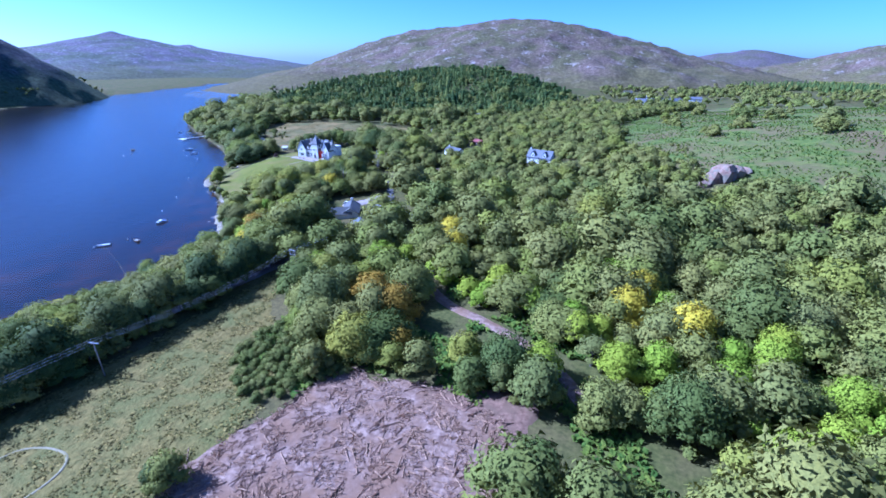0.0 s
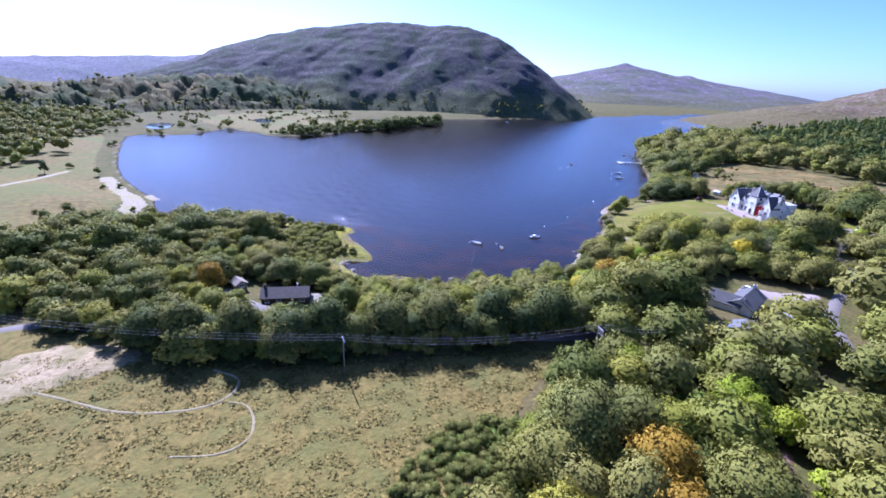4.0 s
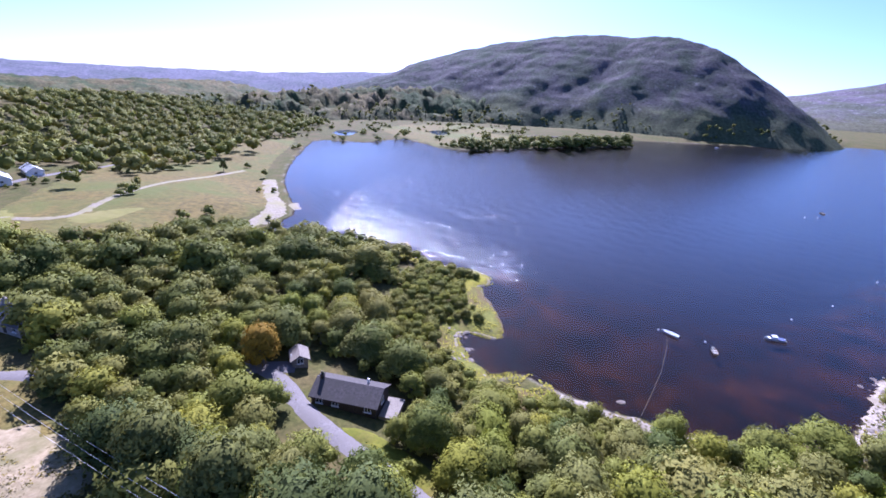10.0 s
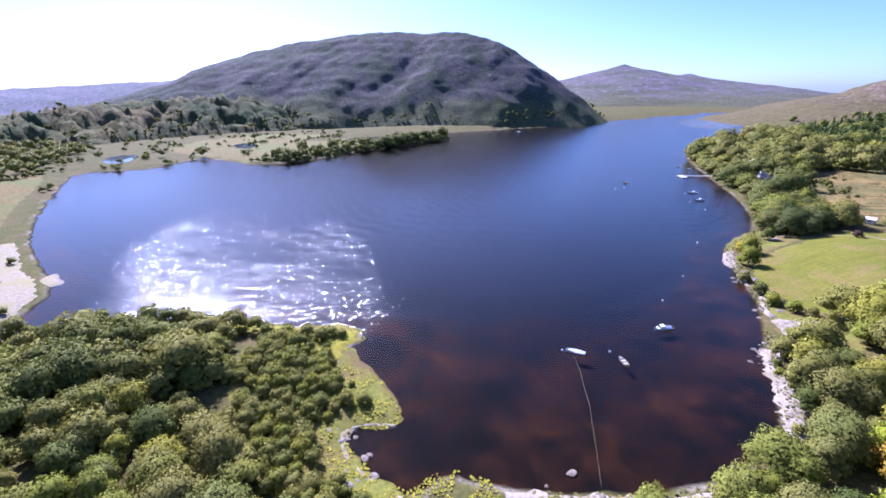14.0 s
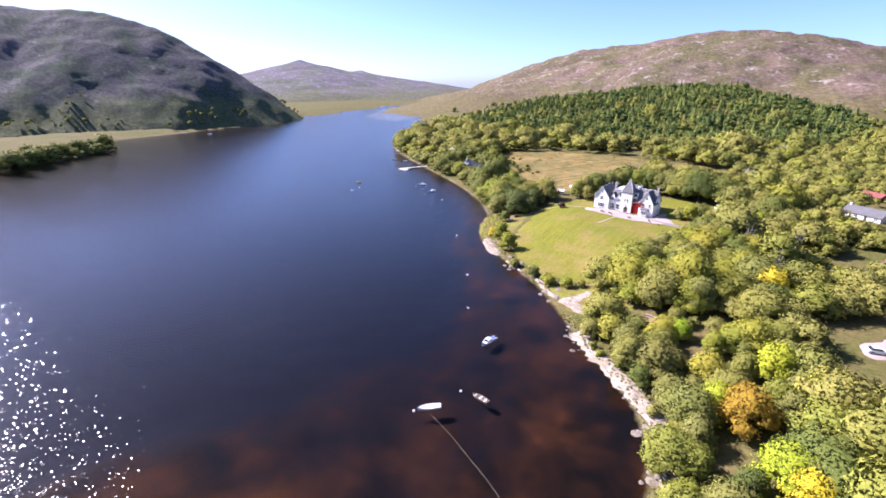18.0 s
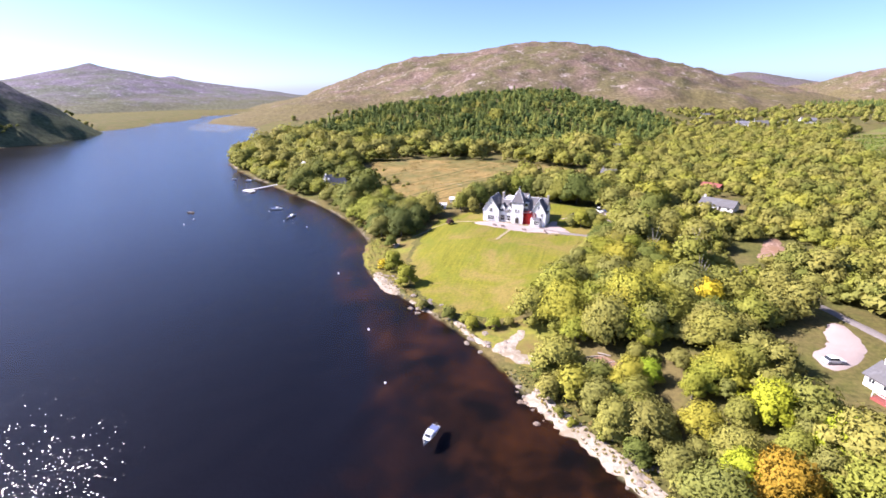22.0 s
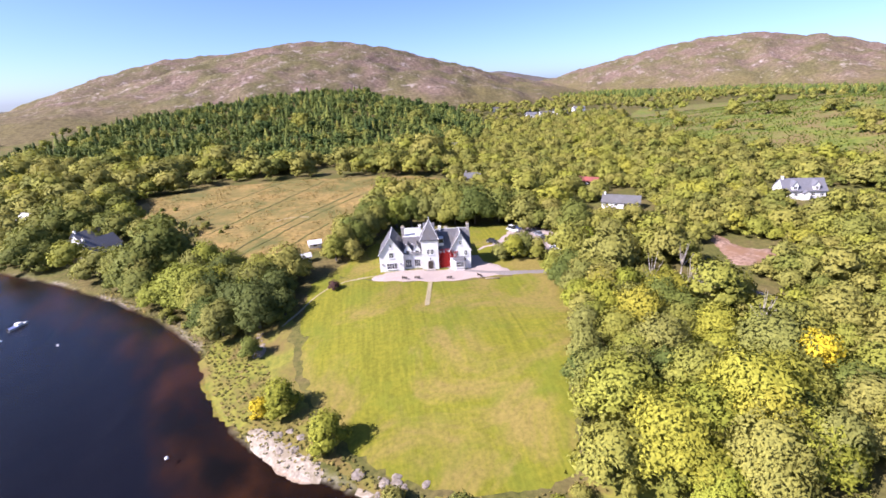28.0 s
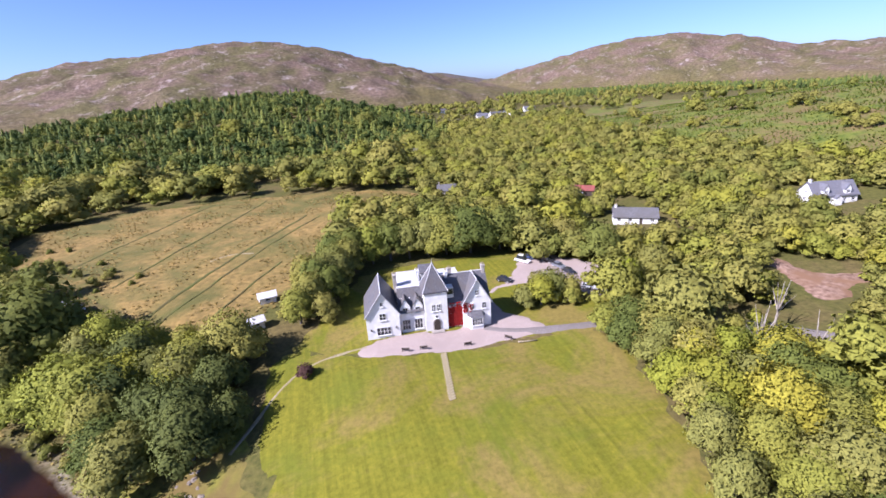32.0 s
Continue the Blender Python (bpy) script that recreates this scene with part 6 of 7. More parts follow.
def hull(bm, long, wide, deep, inner=1.0, z0=-0.2):
    """An open hull, bow towards +x."""
    rings = []
    for k in range(9):
        s = k / 8
        w = wide / 2 * (1 - max(0, (s - 0.45) / 0.55) ** 2.2) * (0.82 + 0.18 * min(1, s * 3)) * inner
        x = -long / 2 + long * s
        sheer = deep * (1 + 0.25 * max(0, s - 0.5))
        rings.append([bm.verts.new((x, y * max(w, 0.02), z)) for y, z in ((-1, sheer), (-0.82, sheer * 0.35), (-0.35, z0), (0.35, z0), (0.82, sheer * 0.35), (1, sheer))])
    for a, b in zip(rings[:-1], rings[1:]):
        for k in range(5):
            bm.faces.new((a[k], a[k + 1], b[k + 1], b[k]))
    bm.faces.new(rings[0])
    bm.faces.new(rings[-1][::-1])
    return rings


def boat(name, x, y, turn, long, wide, label, kind):
    b = tagged(new(name), label, "boat", "moored boats")
    b.matrix_basis = turned(x, y, 0.02, turn)
    bm = bmesh.new()
    hull(bm, long, wide, 0.6)
    part("hull", bm, thwart_mat if kind == "open" else hull_white, b, smooth=False)
    if kind == "open":
        bm = bmesh.new()
        hull(bm, long * 0.95, wide, 0.58, 0.86, -0.08)
        part("lining", bm, brown_wood, b)
        for k in (-0.3, 0.0, 0.3):
            w = wide * (0.42 if k < 0.2 else 0.3)
            part("thwart", boxed(k * long - 0.13, k * long + 0.13, -w, w, 0.46, 0.52), frame_mat, b)
    elif kind == "covered":
        bm = bmesh.new()
        r = hull(bm, long * 0.97, wide * 0.96, 0.62, 1.0, 0.5)
        bmesh.ops.bevel(bm, geom=list(bm.edges), offset=0.02, segments=1)
        part("deck_cover", bm, hull_white, b, "taut white boat cover")
        bm = bmesh.new()
        box(bm, -long * 0.46, long * 0.3, -0.05, 0.05, 0.62, 0.84)
        part("cover_ridge", bm, hull_white, b)
        part("outboard", boxed(-long / 2 - 0.35, -long / 2 + 0.02, -0.18, 0.18, 0.1, 0.95), dark_wood, b, "black outboard motor")
    else:
        part("deck", boxed(0.05 * long, 0.34 * long, -wide * 0.36, wide * 0.36, 0.55, 0.66), hull_white, b)
        bm = bmesh.new()
        prism(bm, [(-0.1 * long, 0.5), (0.26 * long, 0.5), (0.16 * long, 1.25), (-0.06 * long, 1.35)], -wide * 0.33, wide * 0.33)
        part("cabin", bm, hull_white, b)
        bm = bmesh.new()
        prism(bm, [(0.225 * long, 0.74), (0.238 * long, 0.75), (0.18 * long, 1.2), (0.168 * long, 1.19)], -wide * 0.28, wide * 0.28)
        part("windscreen", bm, glass_mat, b)
        part("cockpit_cover", boxed(-0.45 * long, -0.1 * long, -wide * 0.4, wide * 0.4, 0.5, 0.68), hull_blue, b, "dark blue cockpit cover")
        part("outboard", boxed(-long / 2 - 0.3, -long / 2 + 0.02, -0.18, 0.18, 0.1, 1.0), dark_wood, b, "black outboard motor")
    return b


boat("motor_boat", 13.2, -160.6, 232 - 5, 5.2, 1.8, "white open motorboat under a white cover at its mooring", "covered")
boat("rowing_boat", 20.3, -151.4, 172, 4.4, 1.5, "old varnished rowing boat with pale thwarts", "open")
boat("cabin_boat", 9.0, -130.4, 262, 5.4, 2.1, "small white cabin boat with blue cover", "cabin")
boat("cabin_boat", -136.5, 11.6, 25, 6.4, 2.3, "white cabin cruiser moored off the pier", "cabin")
boat("motor_boat", -118, 0.2, 70, 5.4, 2.0, "white motorboat moored near the shore", "cabin")
boat("dinghy", -214, 79, 20, 4.0, 1.6, "white dinghy beside the pier", "covered")
boat("dinghy", -228, 80, 60, 3.6, 1.5, "white dinghy lying off the pier", "covered")
boat("cabin_boat", -600, 92, 10, 9.0, 3.0, "white boat far out on the loch", "cabin")
boat("raft", -178, -9, 0, 4.5, 1.8, "low dark raft on the open loch", "open")
for k, (x, y, s) in enumerate([(11.2, -163.2, 0.32), (15.2, -151.7, 0.3), (-6.8, -117.6, 0.3), (-166, -19, 0.35), (-163, -28, 0.35), (-99, -14, 0.3), (-117, -8, 0.3), (-52, -62.5, 0.35), (-22, -96.5, 0.3), (-137, 6, 0.3)]):
    bm = bmesh.new()
    bmesh.ops.create_uvsphere(bm, u_segments=14, v_segments=10, radius=s)
    bmesh.ops.scale(bm, vec=(1, 1, 0.85), verts=bm.verts)
    b = tagged(new("buoy"), "round white mooring buoy on the water", "buoy", "mooring buoys")
    b.location = (x, y, 0.1)
    part("float", bm, buoy_mat, b, smooth=True)
    bm = bmesh.new()
    bmesh.ops.create_cone(bm, cap_ends=True, segments=8, radius1=0.05, radius2=0.05, depth=0.25, matrix=Matrix.Translation((0, 0, s * 0.9)))
    part("eye", bm, lead_mat, b)
rope_v, rope_f = tube([(14.5, -161.8, 0.1), (20, -163.4, 0.04), (33, -168.6, 0.03), (44, -174, 0.03), (52.5, -178.4, 0.4)], [0.024] * 5)
tagged(new("mooring_rope", mesh_from("mooring_rope", rope_v, rope_f, sand_mat)), "long pale mooring line from boat to shore", "rope")

# pier
pier = tagged(new("pier"), "weathered T-shaped timber pier reaching into the loch", "pier")
pier.matrix_basis = turned(-188, 47, 0, 0)
way = Vector((7.5, 24.5, 0)).normalized()
ang = math.degrees(math.atan2(way.y, way.x))
plank = None
for k in range(44):
    d = 3.0 + k * 0.66
    if plank is None:
        bm = bmesh.new()
        box(bm, -0.3, 0.3, -0.9, 0.9, 0.62, 0.7)
        ob = plank = part("plank", bm, lead_mat, pier)
    else:
        ob = new("plank", plank.data)
        ob.parent = pier
    ob.matrix_basis = turned(way.x * d, way.y * d, random.uniform(-0.01, 0.01), ang)
for k in range(10):
    d = 3 + 3 * k
    for s in (-0.8, 0.8):
        ob = part("pile", boxed(-0.1, 0.1, -0.1, 0.1, -3.0, 0.95), dark_wood, pier)
        ob.matrix_basis = turned(way.x * d - way.y * s, way.y * d + way.x * s, 0, ang)
part("beam", boxed(2.5, 32, -0.75, -0.6, 0.45, 0.61), brown_wood, pier).matrix_basis = turned(0, 0, 0, ang)
part("beam", boxed(2.5, 32, 0.6, 0.75, 0.45, 0.61), brown_wood, pier).matrix_basis = turned(0, 0, 0, ang)
part("landing_stage", boxed(-1.6, 2.6, -6.5, 3.0, 0.3, 0.72), lead_mat, pier, "pale floating landing stage").matrix_basis = turned(0, 0, 0, ang)
part("landing_float", boxed(4, 9, 1.0, 2.6, 0.05, 0.45), frame_mat, pier).matrix_basis = turned(0, 0, 0, ang)


# ---- power line ----
def power_pole(x, y, turn, tall, double, label):
    p = tagged(new("power_pole"), label, "power pole", "power poles")
    p.matrix_basis = turned(x, y, float(height(x, y)), turn)
    for s in ((-0.9, 0.9) if double else (0,)):
        bm = bmesh.new()
        bmesh.ops.create_cone(bm, cap_ends=True, segments=10, radius1=0.17, radius2=0.12, depth=tall + 0.8, matrix=Matrix.Translation((s, 0, tall / 2 - 0.4)))
        part("post", bm, brown_wood, p, smooth=True)
    part("crossarm", boxed(-1.35, 1.35, -0.08, 0.08, tall - 0.35, tall - 0.17), lead_mat, p, "pale crossarm")
    if double:
        part("crossarm", boxed(-1.35, 1.35, 0.14, 0.28, tall - 1.9, tall - 1.74), lead_mat, p)
        bm = bmesh.new()
        prism(bm, [(-0.9, tall - 1.9), (-0.78, tall - 1.9), (0.9, tall - 0.5), (0.78, tall - 0.5)], -0.13, -0.09)
        part("brace", bm, lead_mat, p)
    for s in (-1.2, 0.0, 1.2):
        bm = bmesh.new()
        bmesh.ops.create_cone(bm, cap_ends=True, segments=8, radius1=0.08, radius2=0.05, depth=0.32, matrix=Matrix.Translation((s, 0, tall)))
        part("insulator", bm, dark_wood, p)
    return p


POLES = [(80, -313), (109, -222), (114.5, -163), (118, -112)]
for k, (x, y) in enumerate(POLES):
    power_pole(x, y, (17, 12, -3, -4)[k], 9.2, k == 2, "twin-post timber power pole with crossarms" if k == 2 else "timber power pole with a crossarm")
for s in (-1.2, 0.0, 1.2):
    for (ax, ay), (bx, by) in zip(POLES[:-1], POLES[1:]):
        za, zb = float(height(ax, ay)) + 9.4, float(height(bx, by)) + 9.4
        pts = [(ax + (bx - ax) * q + s, ay + (by - ay) * q, za + (zb - za) * q - 2.2 * 4 * q * (1 - q)) for q in np.linspace(0, 1, 17)]
        v, f = tube(pts, [0.017] * 17, 4)
        tagged(new("power_cable", mesh_from("power_cable", v, f, lead_mat)), "thin overhead power cable sagging between poles", "cable", "power cables")


# ---- cars ----
paints = [speckled("car_paint", tuple(v * 0.9 for v in c), c, 2.0, 0.25, relief=0, spec=0.6) for c in ((0.03, 0.03, 0.035), (0.16, 0.17, 0.19), (0.75, 0.75, 0.75), (0.05, 0.07, 0.15))]
tyre_mat = speckled("tyre_rubber", (0.015, 0.015, 0.015), (0.03, 0.03, 0.03), 8.0, 0.8, relief=0)


def car(x, y, turn, paint, label, long=4.2, tall=1.45, z=0.28):
    c = tagged(new("car"), label, "car", "parked cars")
    c.matrix_basis = turned(x, y, float(height(x, y)) + z, turn)
    bm = bmesh.new()
    a = long / 2
    prism(bm, [(-a, 0.3), (a, 0.3), (a, 0.72), (a * 0.52, 0.9), (-a * 0.92, 0.95), (-a, 0.75)], -0.86, 0.86)
    bmesh.ops.bevel(bm, geom=list(bm.edges), offset=0.07, segments=2)
    part("body", bm, paint, c)
    bm = bmesh.new()
    prism(bm, [(-a * 0.86, 0.9), (a * 0.5, 0.86), (a * 0.14, tall), (-a * 0.62, tall)], -0.72, 0.72)
    bmesh.ops.bevel(bm, geom=list(bm.edges), offset=0.06, segments=1)
    part("glasshouse", bm, glass_mat, c)
    part("roof", boxed(-a * 0.6, a * 0.12, -0.68, 0.68, tall - 0.02, tall + 0.04), paint, c)
    for sx in (-0.62, 0.62):
        for sy in (-0.8, 0.8):
            bm = bmesh.new()
            bmesh.ops.create_cone(bm, cap_ends=True, segments=16, radius1=0.31, radius2=0.31, depth=0.2, matrix=Matrix.Translation((sx * a, sy, 0.31)) @ Matrix.Rotation(math.pi / 2, 4, "X"))
            w = part("wheel", bm, tyre_mat, c)
            bm = bmesh.new()
            bmesh.ops.create_cone(bm, cap_ends=True, segments=10, radius1=0.18, radius2=0.18, depth=0.22, matrix=Matrix.Translation((sx * a, sy, 0.31)) @ Matrix.Rotation(math.pi / 2, 4, "X"))
            part("rim", bm, lead_mat, w)
    for sy in (-0.6, 0.6):
        part("headlight", boxed(a - 0.08, a + 0.02, sy - 0.16, sy + 0.16, 0.58, 0.72), frame_mat, c)
    return c


car(45.4, 24.5, -70, paints[0], "black car parked on the gravel")
car(46.3, 19.6, -70, paints[1], "grey car parked on the gravel")
car(46.6, 14.4, -72, paints[0], "black car parked on the gravel")
car(46.4, 3.6, -35, paints[2], "white car parked on the gravel")
car(27.8, 16.8, -45, paints[0], "black car parked beside the mansion")
car(41.6, 29.8, -60, paints[3], "dark blue car in tree shade")
car(38.5, 27.5, -60, paints[2], "white van parked under the trees", 5.0, 2.1)
car(88, -90, 20, paints[2], "white car on the yard by the bungalow")
car(72, -42, 15, paints[0], "dark car on the estate drive")


# ---- garden benches ----
def bench(x, y, turn):
    b = tagged(new("bench"), "dark timber garden bench on the forecourt", "bench", "benches on the forecourt")
    b.matrix_basis = turned(x, y, float(height(x, y)) + 0.27, turn)
    for k in range(3):
        part("seat_slat", boxed(-0.8, 0.8, -0.25 + 0.17 * k, -0.11 + 0.17 * k, 0.42, 0.46), dark_wood, b)
        part("back_slat", boxed(-0.8, 0.8, 0.26, 0.3, 0.55 + 0.14 * k, 0.65 + 0.14 * k), dark_wood, b)
    for sx in (-0.72, 0.72):
        part("leg", boxed(sx - 0.04, sx + 0.04, -0.24, -0.16, 0, 0.42), dark_wood, b)
        part("leg", boxed(sx - 0.04, sx + 0.04, 0.2, 0.28, 0, 0.95), dark_wood, b)
        part("armrest", boxed(sx - 0.05, sx + 0.05, -0.25, 0.25, 0.6, 0.65), dark_wood, b)


for x, y, t in ((-5.2, -7.6, 160), (-1.4, -8.0, 170), (8.1, -9.4, 176), (17.2, -10.4, 130)):
    bench(x, y, t)
bm = bmesh.new()
bmesh.ops.create_cone(bm, cap_ends=True, segments=10, radius1=0.16, radius2=0.14, depth=4.2, matrix=Matrix.Rotation(math.pi / 2, 4, "Y"))
log = tagged(new("log_barrier"), "pale log barrier at the edge of the lawn", "log")
part("trunk", bm, sand_mat, log, smooth=True)
log.matrix_basis = turned(20.5, -13, float(height(20.5, -13)) + 0.32, -12)


# ---- rocks ----
def boulder(x, y, s, seed, label="pale weathered boulder on the shore", rise=1.0, mat=None):
    v, f = ICO1
    r = np.random.RandomState(seed)
    w = v * (1 + 0.22 * np.sin(3.1 * v[:, :1] + r.uniform(0, 6)) * np.cos(2.7 * v[:, 1:2] + r.uniform(0, 6)) + 0.1 * np.sin(6 * v[:, 2:] + r.uniform(0, 6)))
    w = np.round(w * 3.5) / 3.5 * 0.35 + w * 0.65
    w = w * (s * r.uniform(0.8, 1.3), s * r.uniform(0.8, 1.3), s * r.uniform(0.25, 0.45) * rise)
    ob = new("boulder", mesh_from("boulder", w, f, mat or rock_mat, False))
    ob.matrix_basis = turned(x, y, max(float(height(x, y)), -0.2) + s * 0.05, r.uniform(0, 360))
    return tagged(ob, label, "rock", "shore boulders")


rr = np.random.RandomState(5)
n = 0
for cx, cy, count, spread in ((-44, -26, 9, 3.0), (-31, -64, 12, 4.0), (-13, -77, 12, 4.0), (8, -92, 6, 4.0), (16, -96, 8, 3.5), (26, -112, 9, 3.0), (30, -118, 7, 3.0), (46, -128, 12, 4.0), (53, -138, 9, 4.0), (57, -150, 6, 3.0), (52, -181, 6, 3.5), (38, -219, 8, 4.0), (28, -221, 5, 3.0)):
    for k in range(count):
        boulder(cx + rr.normal() * spread * 0.6, cy + rr.normal() * spread * 0.6, rr.uniform(0.25, 0.95), n)
        n += 1
red_rock = speckled("reddish_rock", (0.12, 0.068, 0.045), (0.34, 0.215, 0.15), 0.9, 0.95, (0.2, 0.17, 0.12), 0.25, 0.9, 0.3)
for k, (x, y, size, rise) in enumerate(((252, -20, 4.2, 3.4), (257, -15, 5.0, 3.8), (263, -11, 4.2, 3.2), (268, -5, 3.4, 2.6), (248, -26, 2.6, 2.4))):
    boulder(x, y, size, 900 + k, "large reddish rock outcrop on the moor", rise, red_rock)

# pale brash left on the felled ground
def sticks(name, poly, count, seed, mat, label, length=(0.4, 1.6), girth=1.0):
    r = np.random.RandomState(seed)
    q = smooth_line(poly, 1)
    (x0, y0), (x1, y1) = q.min(0), q.max(0)
    x, y = r.uniform(x0, x1, count * 3), r.uniform(y0, y1, count * 3)
    ok = inside(q, x, y) & (waves(x, y, 6, seed, 3) > -0.15)
    x, y = x[ok][:count], y[ok][:count]
    z = height(x, y) + 0.3
    a, l, h = r.uniform(0, 6.283, len(x)), r.uniform(*length, len(x)), r.uniform(0.0, 0.5, len(x))
    w = r.uniform(0.02, 0.06, len(x)) * girth
    ux, uy = np.cos(a), np.sin(a)
    e0, e1 = np.column_stack([x - ux * l / 2, y - uy * l / 2, z]), np.column_stack([x + ux * l / 2, y + uy * l / 2, z + h])
    side, up = np.column_stack([-uy, ux, 0 * x]) * w[:, None], np.column_stack([0 * x, 0 * x, w * 1.6])
    v = np.stack([e0 - side, e0 + side, e0 + up, e1 - side, e1 + side, e1 + up], 1).reshape(-1, 3)
    f = np.array([(0, 1, 4, 3), (1, 2, 5, 4), (2, 0, 3, 5)])
    f = (f[None] + 6 * np.arange(len(x))[:, None, None]).reshape(-1, 4)
    return tagged(new(name, mesh_from(name, v, f, mat, False)), label, "brash", kind="stuff")


brash_mat = speckled("bleached_brash", (0.22, 0.125, 0.068), (0.43, 0.28, 0.17), 2.0, 0.9, relief=0)
sticks("brash", FELLED, 4200, 3, brash_mat, "bleached branches and brash on felled ground")
sticks("branches", FELLED, 300, 4, brash_mat, "pale broken branches lying on felled ground", (1.4, 3.6), 2.2)
drape("bare_earth", [(176, -199), (186, -196), (198, -193), (204, -200), (200, -208), (190, -206), (182, -204)], 0.36, speckled("reddish_earth", (0.1, 0.055, 0.034), (0.28, 0.165, 0.105), 1.1, 0.95, (0.16, 0.1, 0.06), 0.3, 0.8, 0.2), "bare reddish earth churned at the felling's edge", "ground", rounds=2, step=1.5, ragged=1.2, seed=33)

# tussocks and bracken
def tufts(name, where, x0, x1, y0, y1, gap, seed, mat, label, size=(0.5, 1.0), tall=0.7, category="grass"):
    r = np.random.RandomState(seed)
    x, y = scatter(x0, x1, y0, y1, gap, seed, where)
    z = height(x, y) + 0.1
    m = len(x)
    s = r.uniform(*size, m)
    vs, fs = [], []
    for k in range(4):
        a = r.uniform(0, 6.283, m)
        lean = r.uniform(0.3, 0.9, m)
        c, sn = np.cos(a), np.sin(a)
        b0 = np.column_stack([x - sn * s * 0.3, y + c * s * 0.3, z])
        b1 = np.column_stack([x + sn * s * 0.3, y - c * s * 0.3, z])
        t0 = np.column_stack([x + c * s * lean - sn * s * 0.25, y + sn * s * lean + c * s * 0.25, z + s * tall])
        t1 = np.column_stack([x + c * s * lean + sn * s * 0.25, y + sn * s * lean - c * s * 0.25, z + s * tall * 0.9])
        vs.append(np.stack([b0, b1, t1, t0], 1))
    v = np.concatenate(vs, 0).reshape(-1, 3)
    f = np.arange(len(v)).reshape(-1, 4)
    me = mesh_from(name, v, f, mat, True)
    up = np.tile((0.0, 0.0, 1.0), (len(v), 1)) + r.normal(size=(len(v), 3)) * 0.25
    me.normals_split_custom_set_from_vertices(up / np.linalg.norm(up, axis=1, keepdims=True))
    me.attributes.new("tint", "FLOAT", "POINT").data.foreach_set("value", np.repeat(np.tile(r.uniform(0, 1, m), 4), 4).astype(np.float32))
    return tagged(new(name, me), label, category, kind="stuff")


pasture_line, felled_line = smooth_line(PASTURE, 1), smooth_line(FELLED, 1)
hay_mat = foliage("hay", ((0.0, (0.13, 0.1, 0.025)), (0.5, (0.25, 0.175, 0.05)), (1.0, (0.35, 0.255, 0.1))), True)
tussock_mat = foliage("tussocks", ((0.0, (0.075, 0.068, 0.014)), (0.5, (0.19, 0.152, 0.033)), (1.0, (0.34, 0.26, 0.075))), True)
tufts("tussock_grass", lambda x, y: inside(pasture_line, x, y) & (waves(x, y, 9, 12, 4) > -0.1), 90, 155, -300, -158, 0.62, 51, tussock_mat, "rough tussocky dry grass", (0.25, 0.6), 0.45)
field_line = smooth_line(FIELD, 2)


def furrow_gap(x, y):
    return np.min([away(np.array(line, float), x, y, False) - w * 0.5 for line, w in FURROWS], 0)


tufts("hay_grass", lambda x, y: inside(field_line, x, y) & (waves(x, y, 31, 14, 4) > -0.1) & (furrow_gap(x, y) > 2.4), -150, 40, 10, 175, 1.9, 55, hay_mat, "long tawny grass of the hay meadow", (0.4, 1.0), 0.4)
tufts("bracken", lambda x, y: (shore_gap(x, y) > 5) & ~inside(felled_line, x, y) & (away(np.array(FOREST_TRACK, float), x, y, False) > 2.6) & (waves(x, y, 30, 13, 2) > 0.1), 130, 290, -215, -120, 1.1, 52, fern_mat, "green bracken fronds between the trees", (0.8, 1.5), 0.6, "bracken")
moor_line = smooth_line(MOOR, 2)
tufts("moor_bracken", lambda x, y: inside(moor_line, x, y) & (waves(x, y, 38, 18, 4) > -0.35), 198, 430, -70, 360, 2.6, 57, fern_mat, "bright green bracken on the open moor", (0.5, 1.2), 0.9, "bracken")
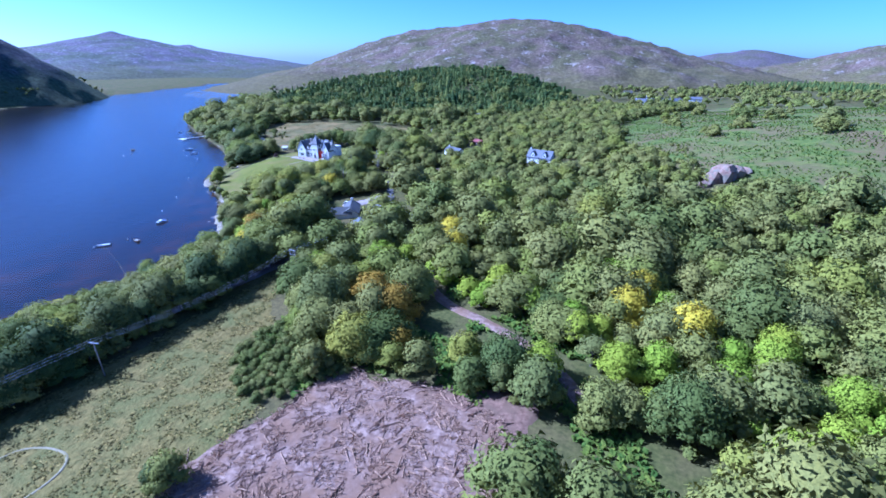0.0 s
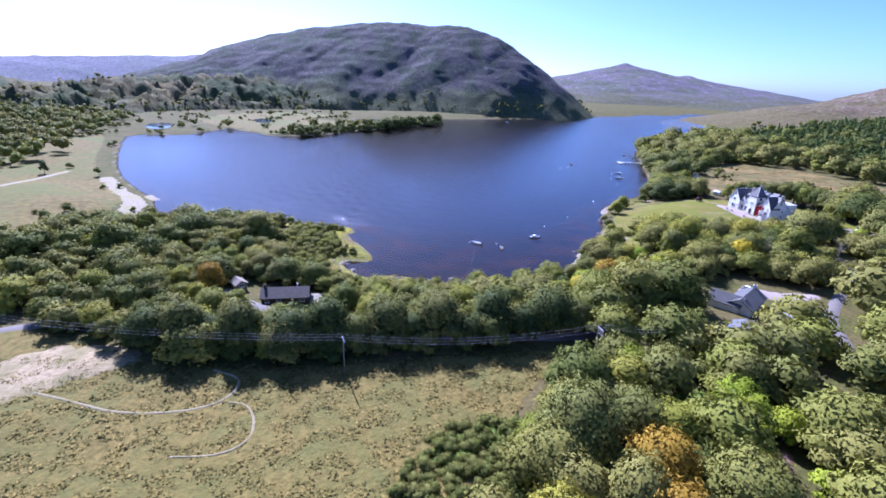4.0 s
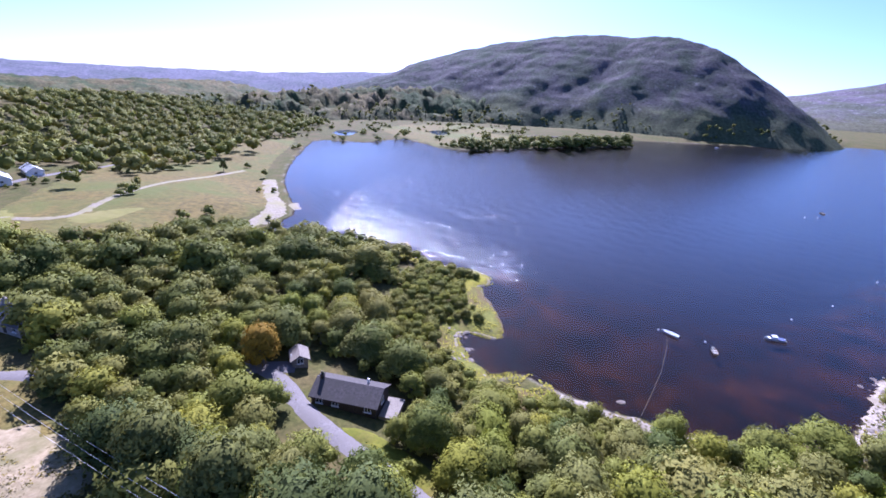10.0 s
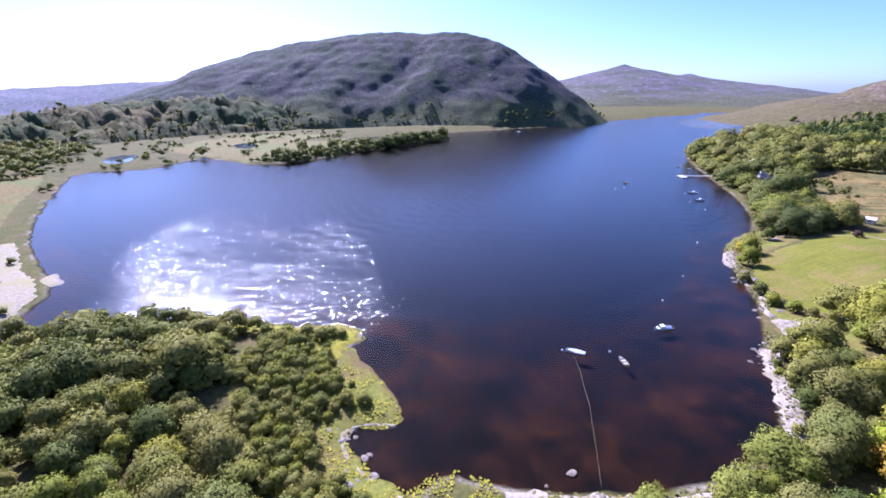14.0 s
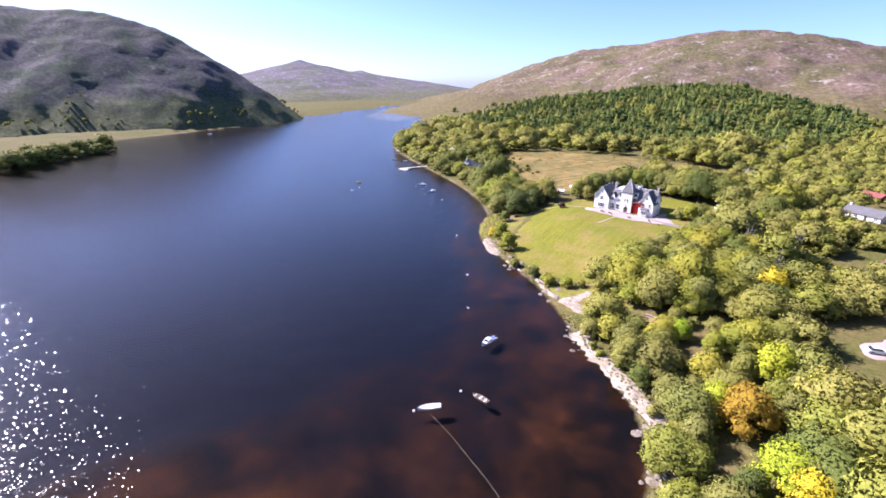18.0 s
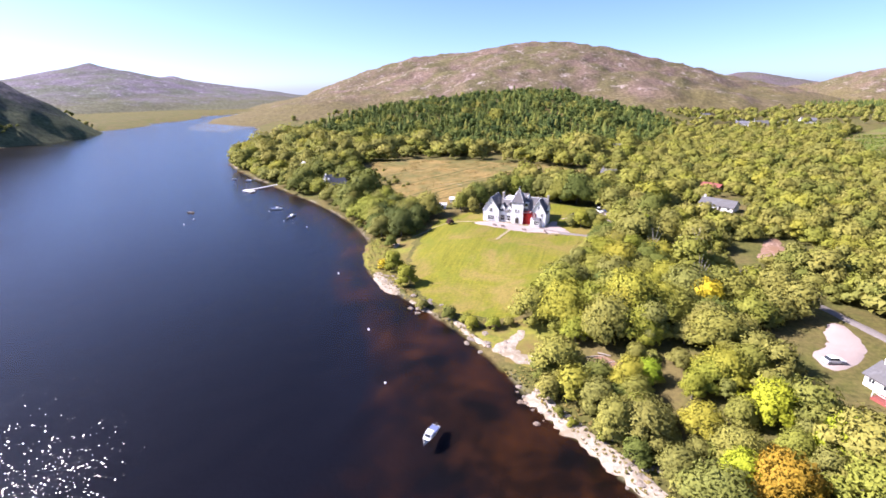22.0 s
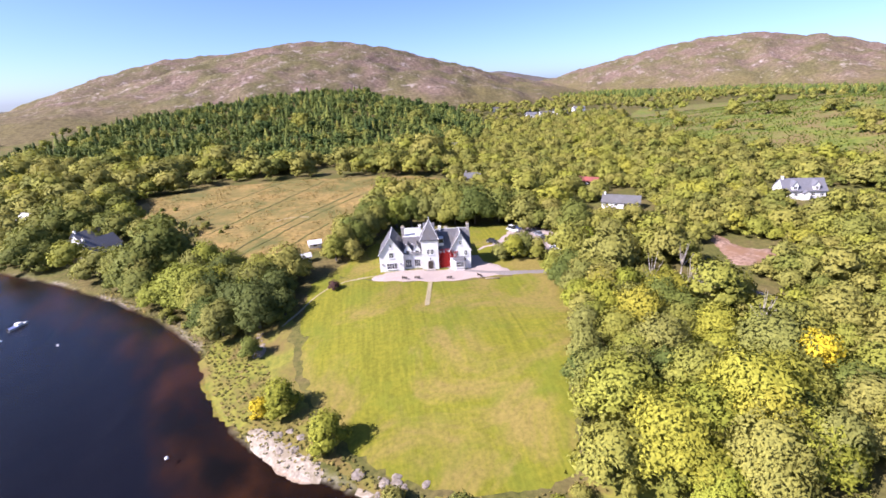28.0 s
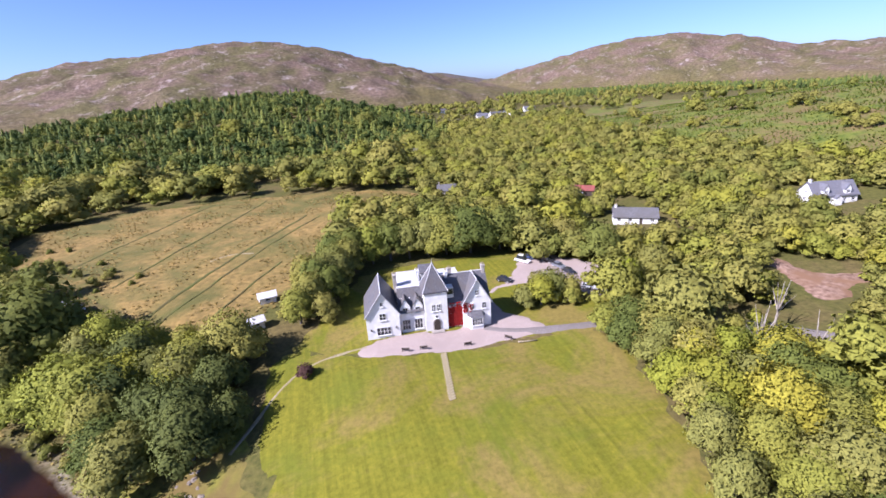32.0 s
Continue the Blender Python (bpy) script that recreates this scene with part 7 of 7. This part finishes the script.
tufts("reeds", lambda x, y: (shore_gap(x, y) > -1.0) & (shore_gap(x, y) < 9) & (waves(x, y, 9, 17, 3) > -0.3), -40, 60, -262, -196, 0.8, 53, reed_mat, "yellow-green reeds at the water's edge", (0.3, 0.7), 0.35, "reeds")
tufts("shore_grass", lambda x, y: (np.hypot(x - 19, y + 93) > 11) & (shore_gap(x, y) > 0.3) & (shore_gap(x, y) < 12) & ~inside(smooth_line(LAWN, 1), x, y), -110, 62, -190, 20, 1.25, 54, foliage("shore_blades", ((0.0, (0.1, 0.1, 0.025)), (0.6, (0.19, 0.165, 0.045)), (1.0, (0.26, 0.2, 0.07))), True), "rough yellow-green grass along the shore", (0.35, 0.8), 0.5)

# bleached dead trees standing in the wood, and felled trunks on bare earth
bleached = speckled("bleached_wood", (0.26, 0.22, 0.18), (0.48, 0.43, 0.37), 2.0, 0.9, (0.2, 0.17, 0.13), 0.5, 0.4, 0.03)
for k, (x, y, tall) in enumerate(((56, -36, 14.5), (63, -41, 13.5), (51, -24, 13.0), (66, -60, 13.5), (70, -28, 13.0))):
    mids = crown_arrays(500 + k, 7.5, tall, 9, 40, 0.3)[2]
    v, f = trunk_arrays(500 + k, tall, [(a, b, c * 1.12, d) for a, b, c, d in mids], 0.24)
    ob = new("dead_tree", mesh_from("dead_tree", v, f, bleached))
    ob.matrix_basis = turned(x, y, float(height(x, y)), 70 * k)
    tagged(ob, "bare bleached dead tree standing in the wood", "tree", "dead trees")
drape("bare_earth", [(36, -97), (39, -94.5), (44, -96), (45, -100), (40, -102)], 0.2, felled_mat, "patch of bare reddish earth among trees", "ground", rounds=1, step=1.5, ragged=0.6)
for k, (x, y, turn, size) in enumerate(((39, -97, 25, 4.5), (42, -99, 40, 3.6), (41, -96, -10, 3.0))):
    v, f = tube([(-size / 2, 0, 0.2), (0, 0.12, 0.24), (size / 2, 0, 0.18)], [0.2, 0.17, 0.12], 8)
    ob = new("fallen_log", mesh_from("fallen_log", v, f, bleached))
    ob.matrix_basis = turned(x, y, float(height(x, y)) + 0.12, turn)
    tagged(ob, "pale fallen tree trunk lying on bare earth", "log", "fallen logs")
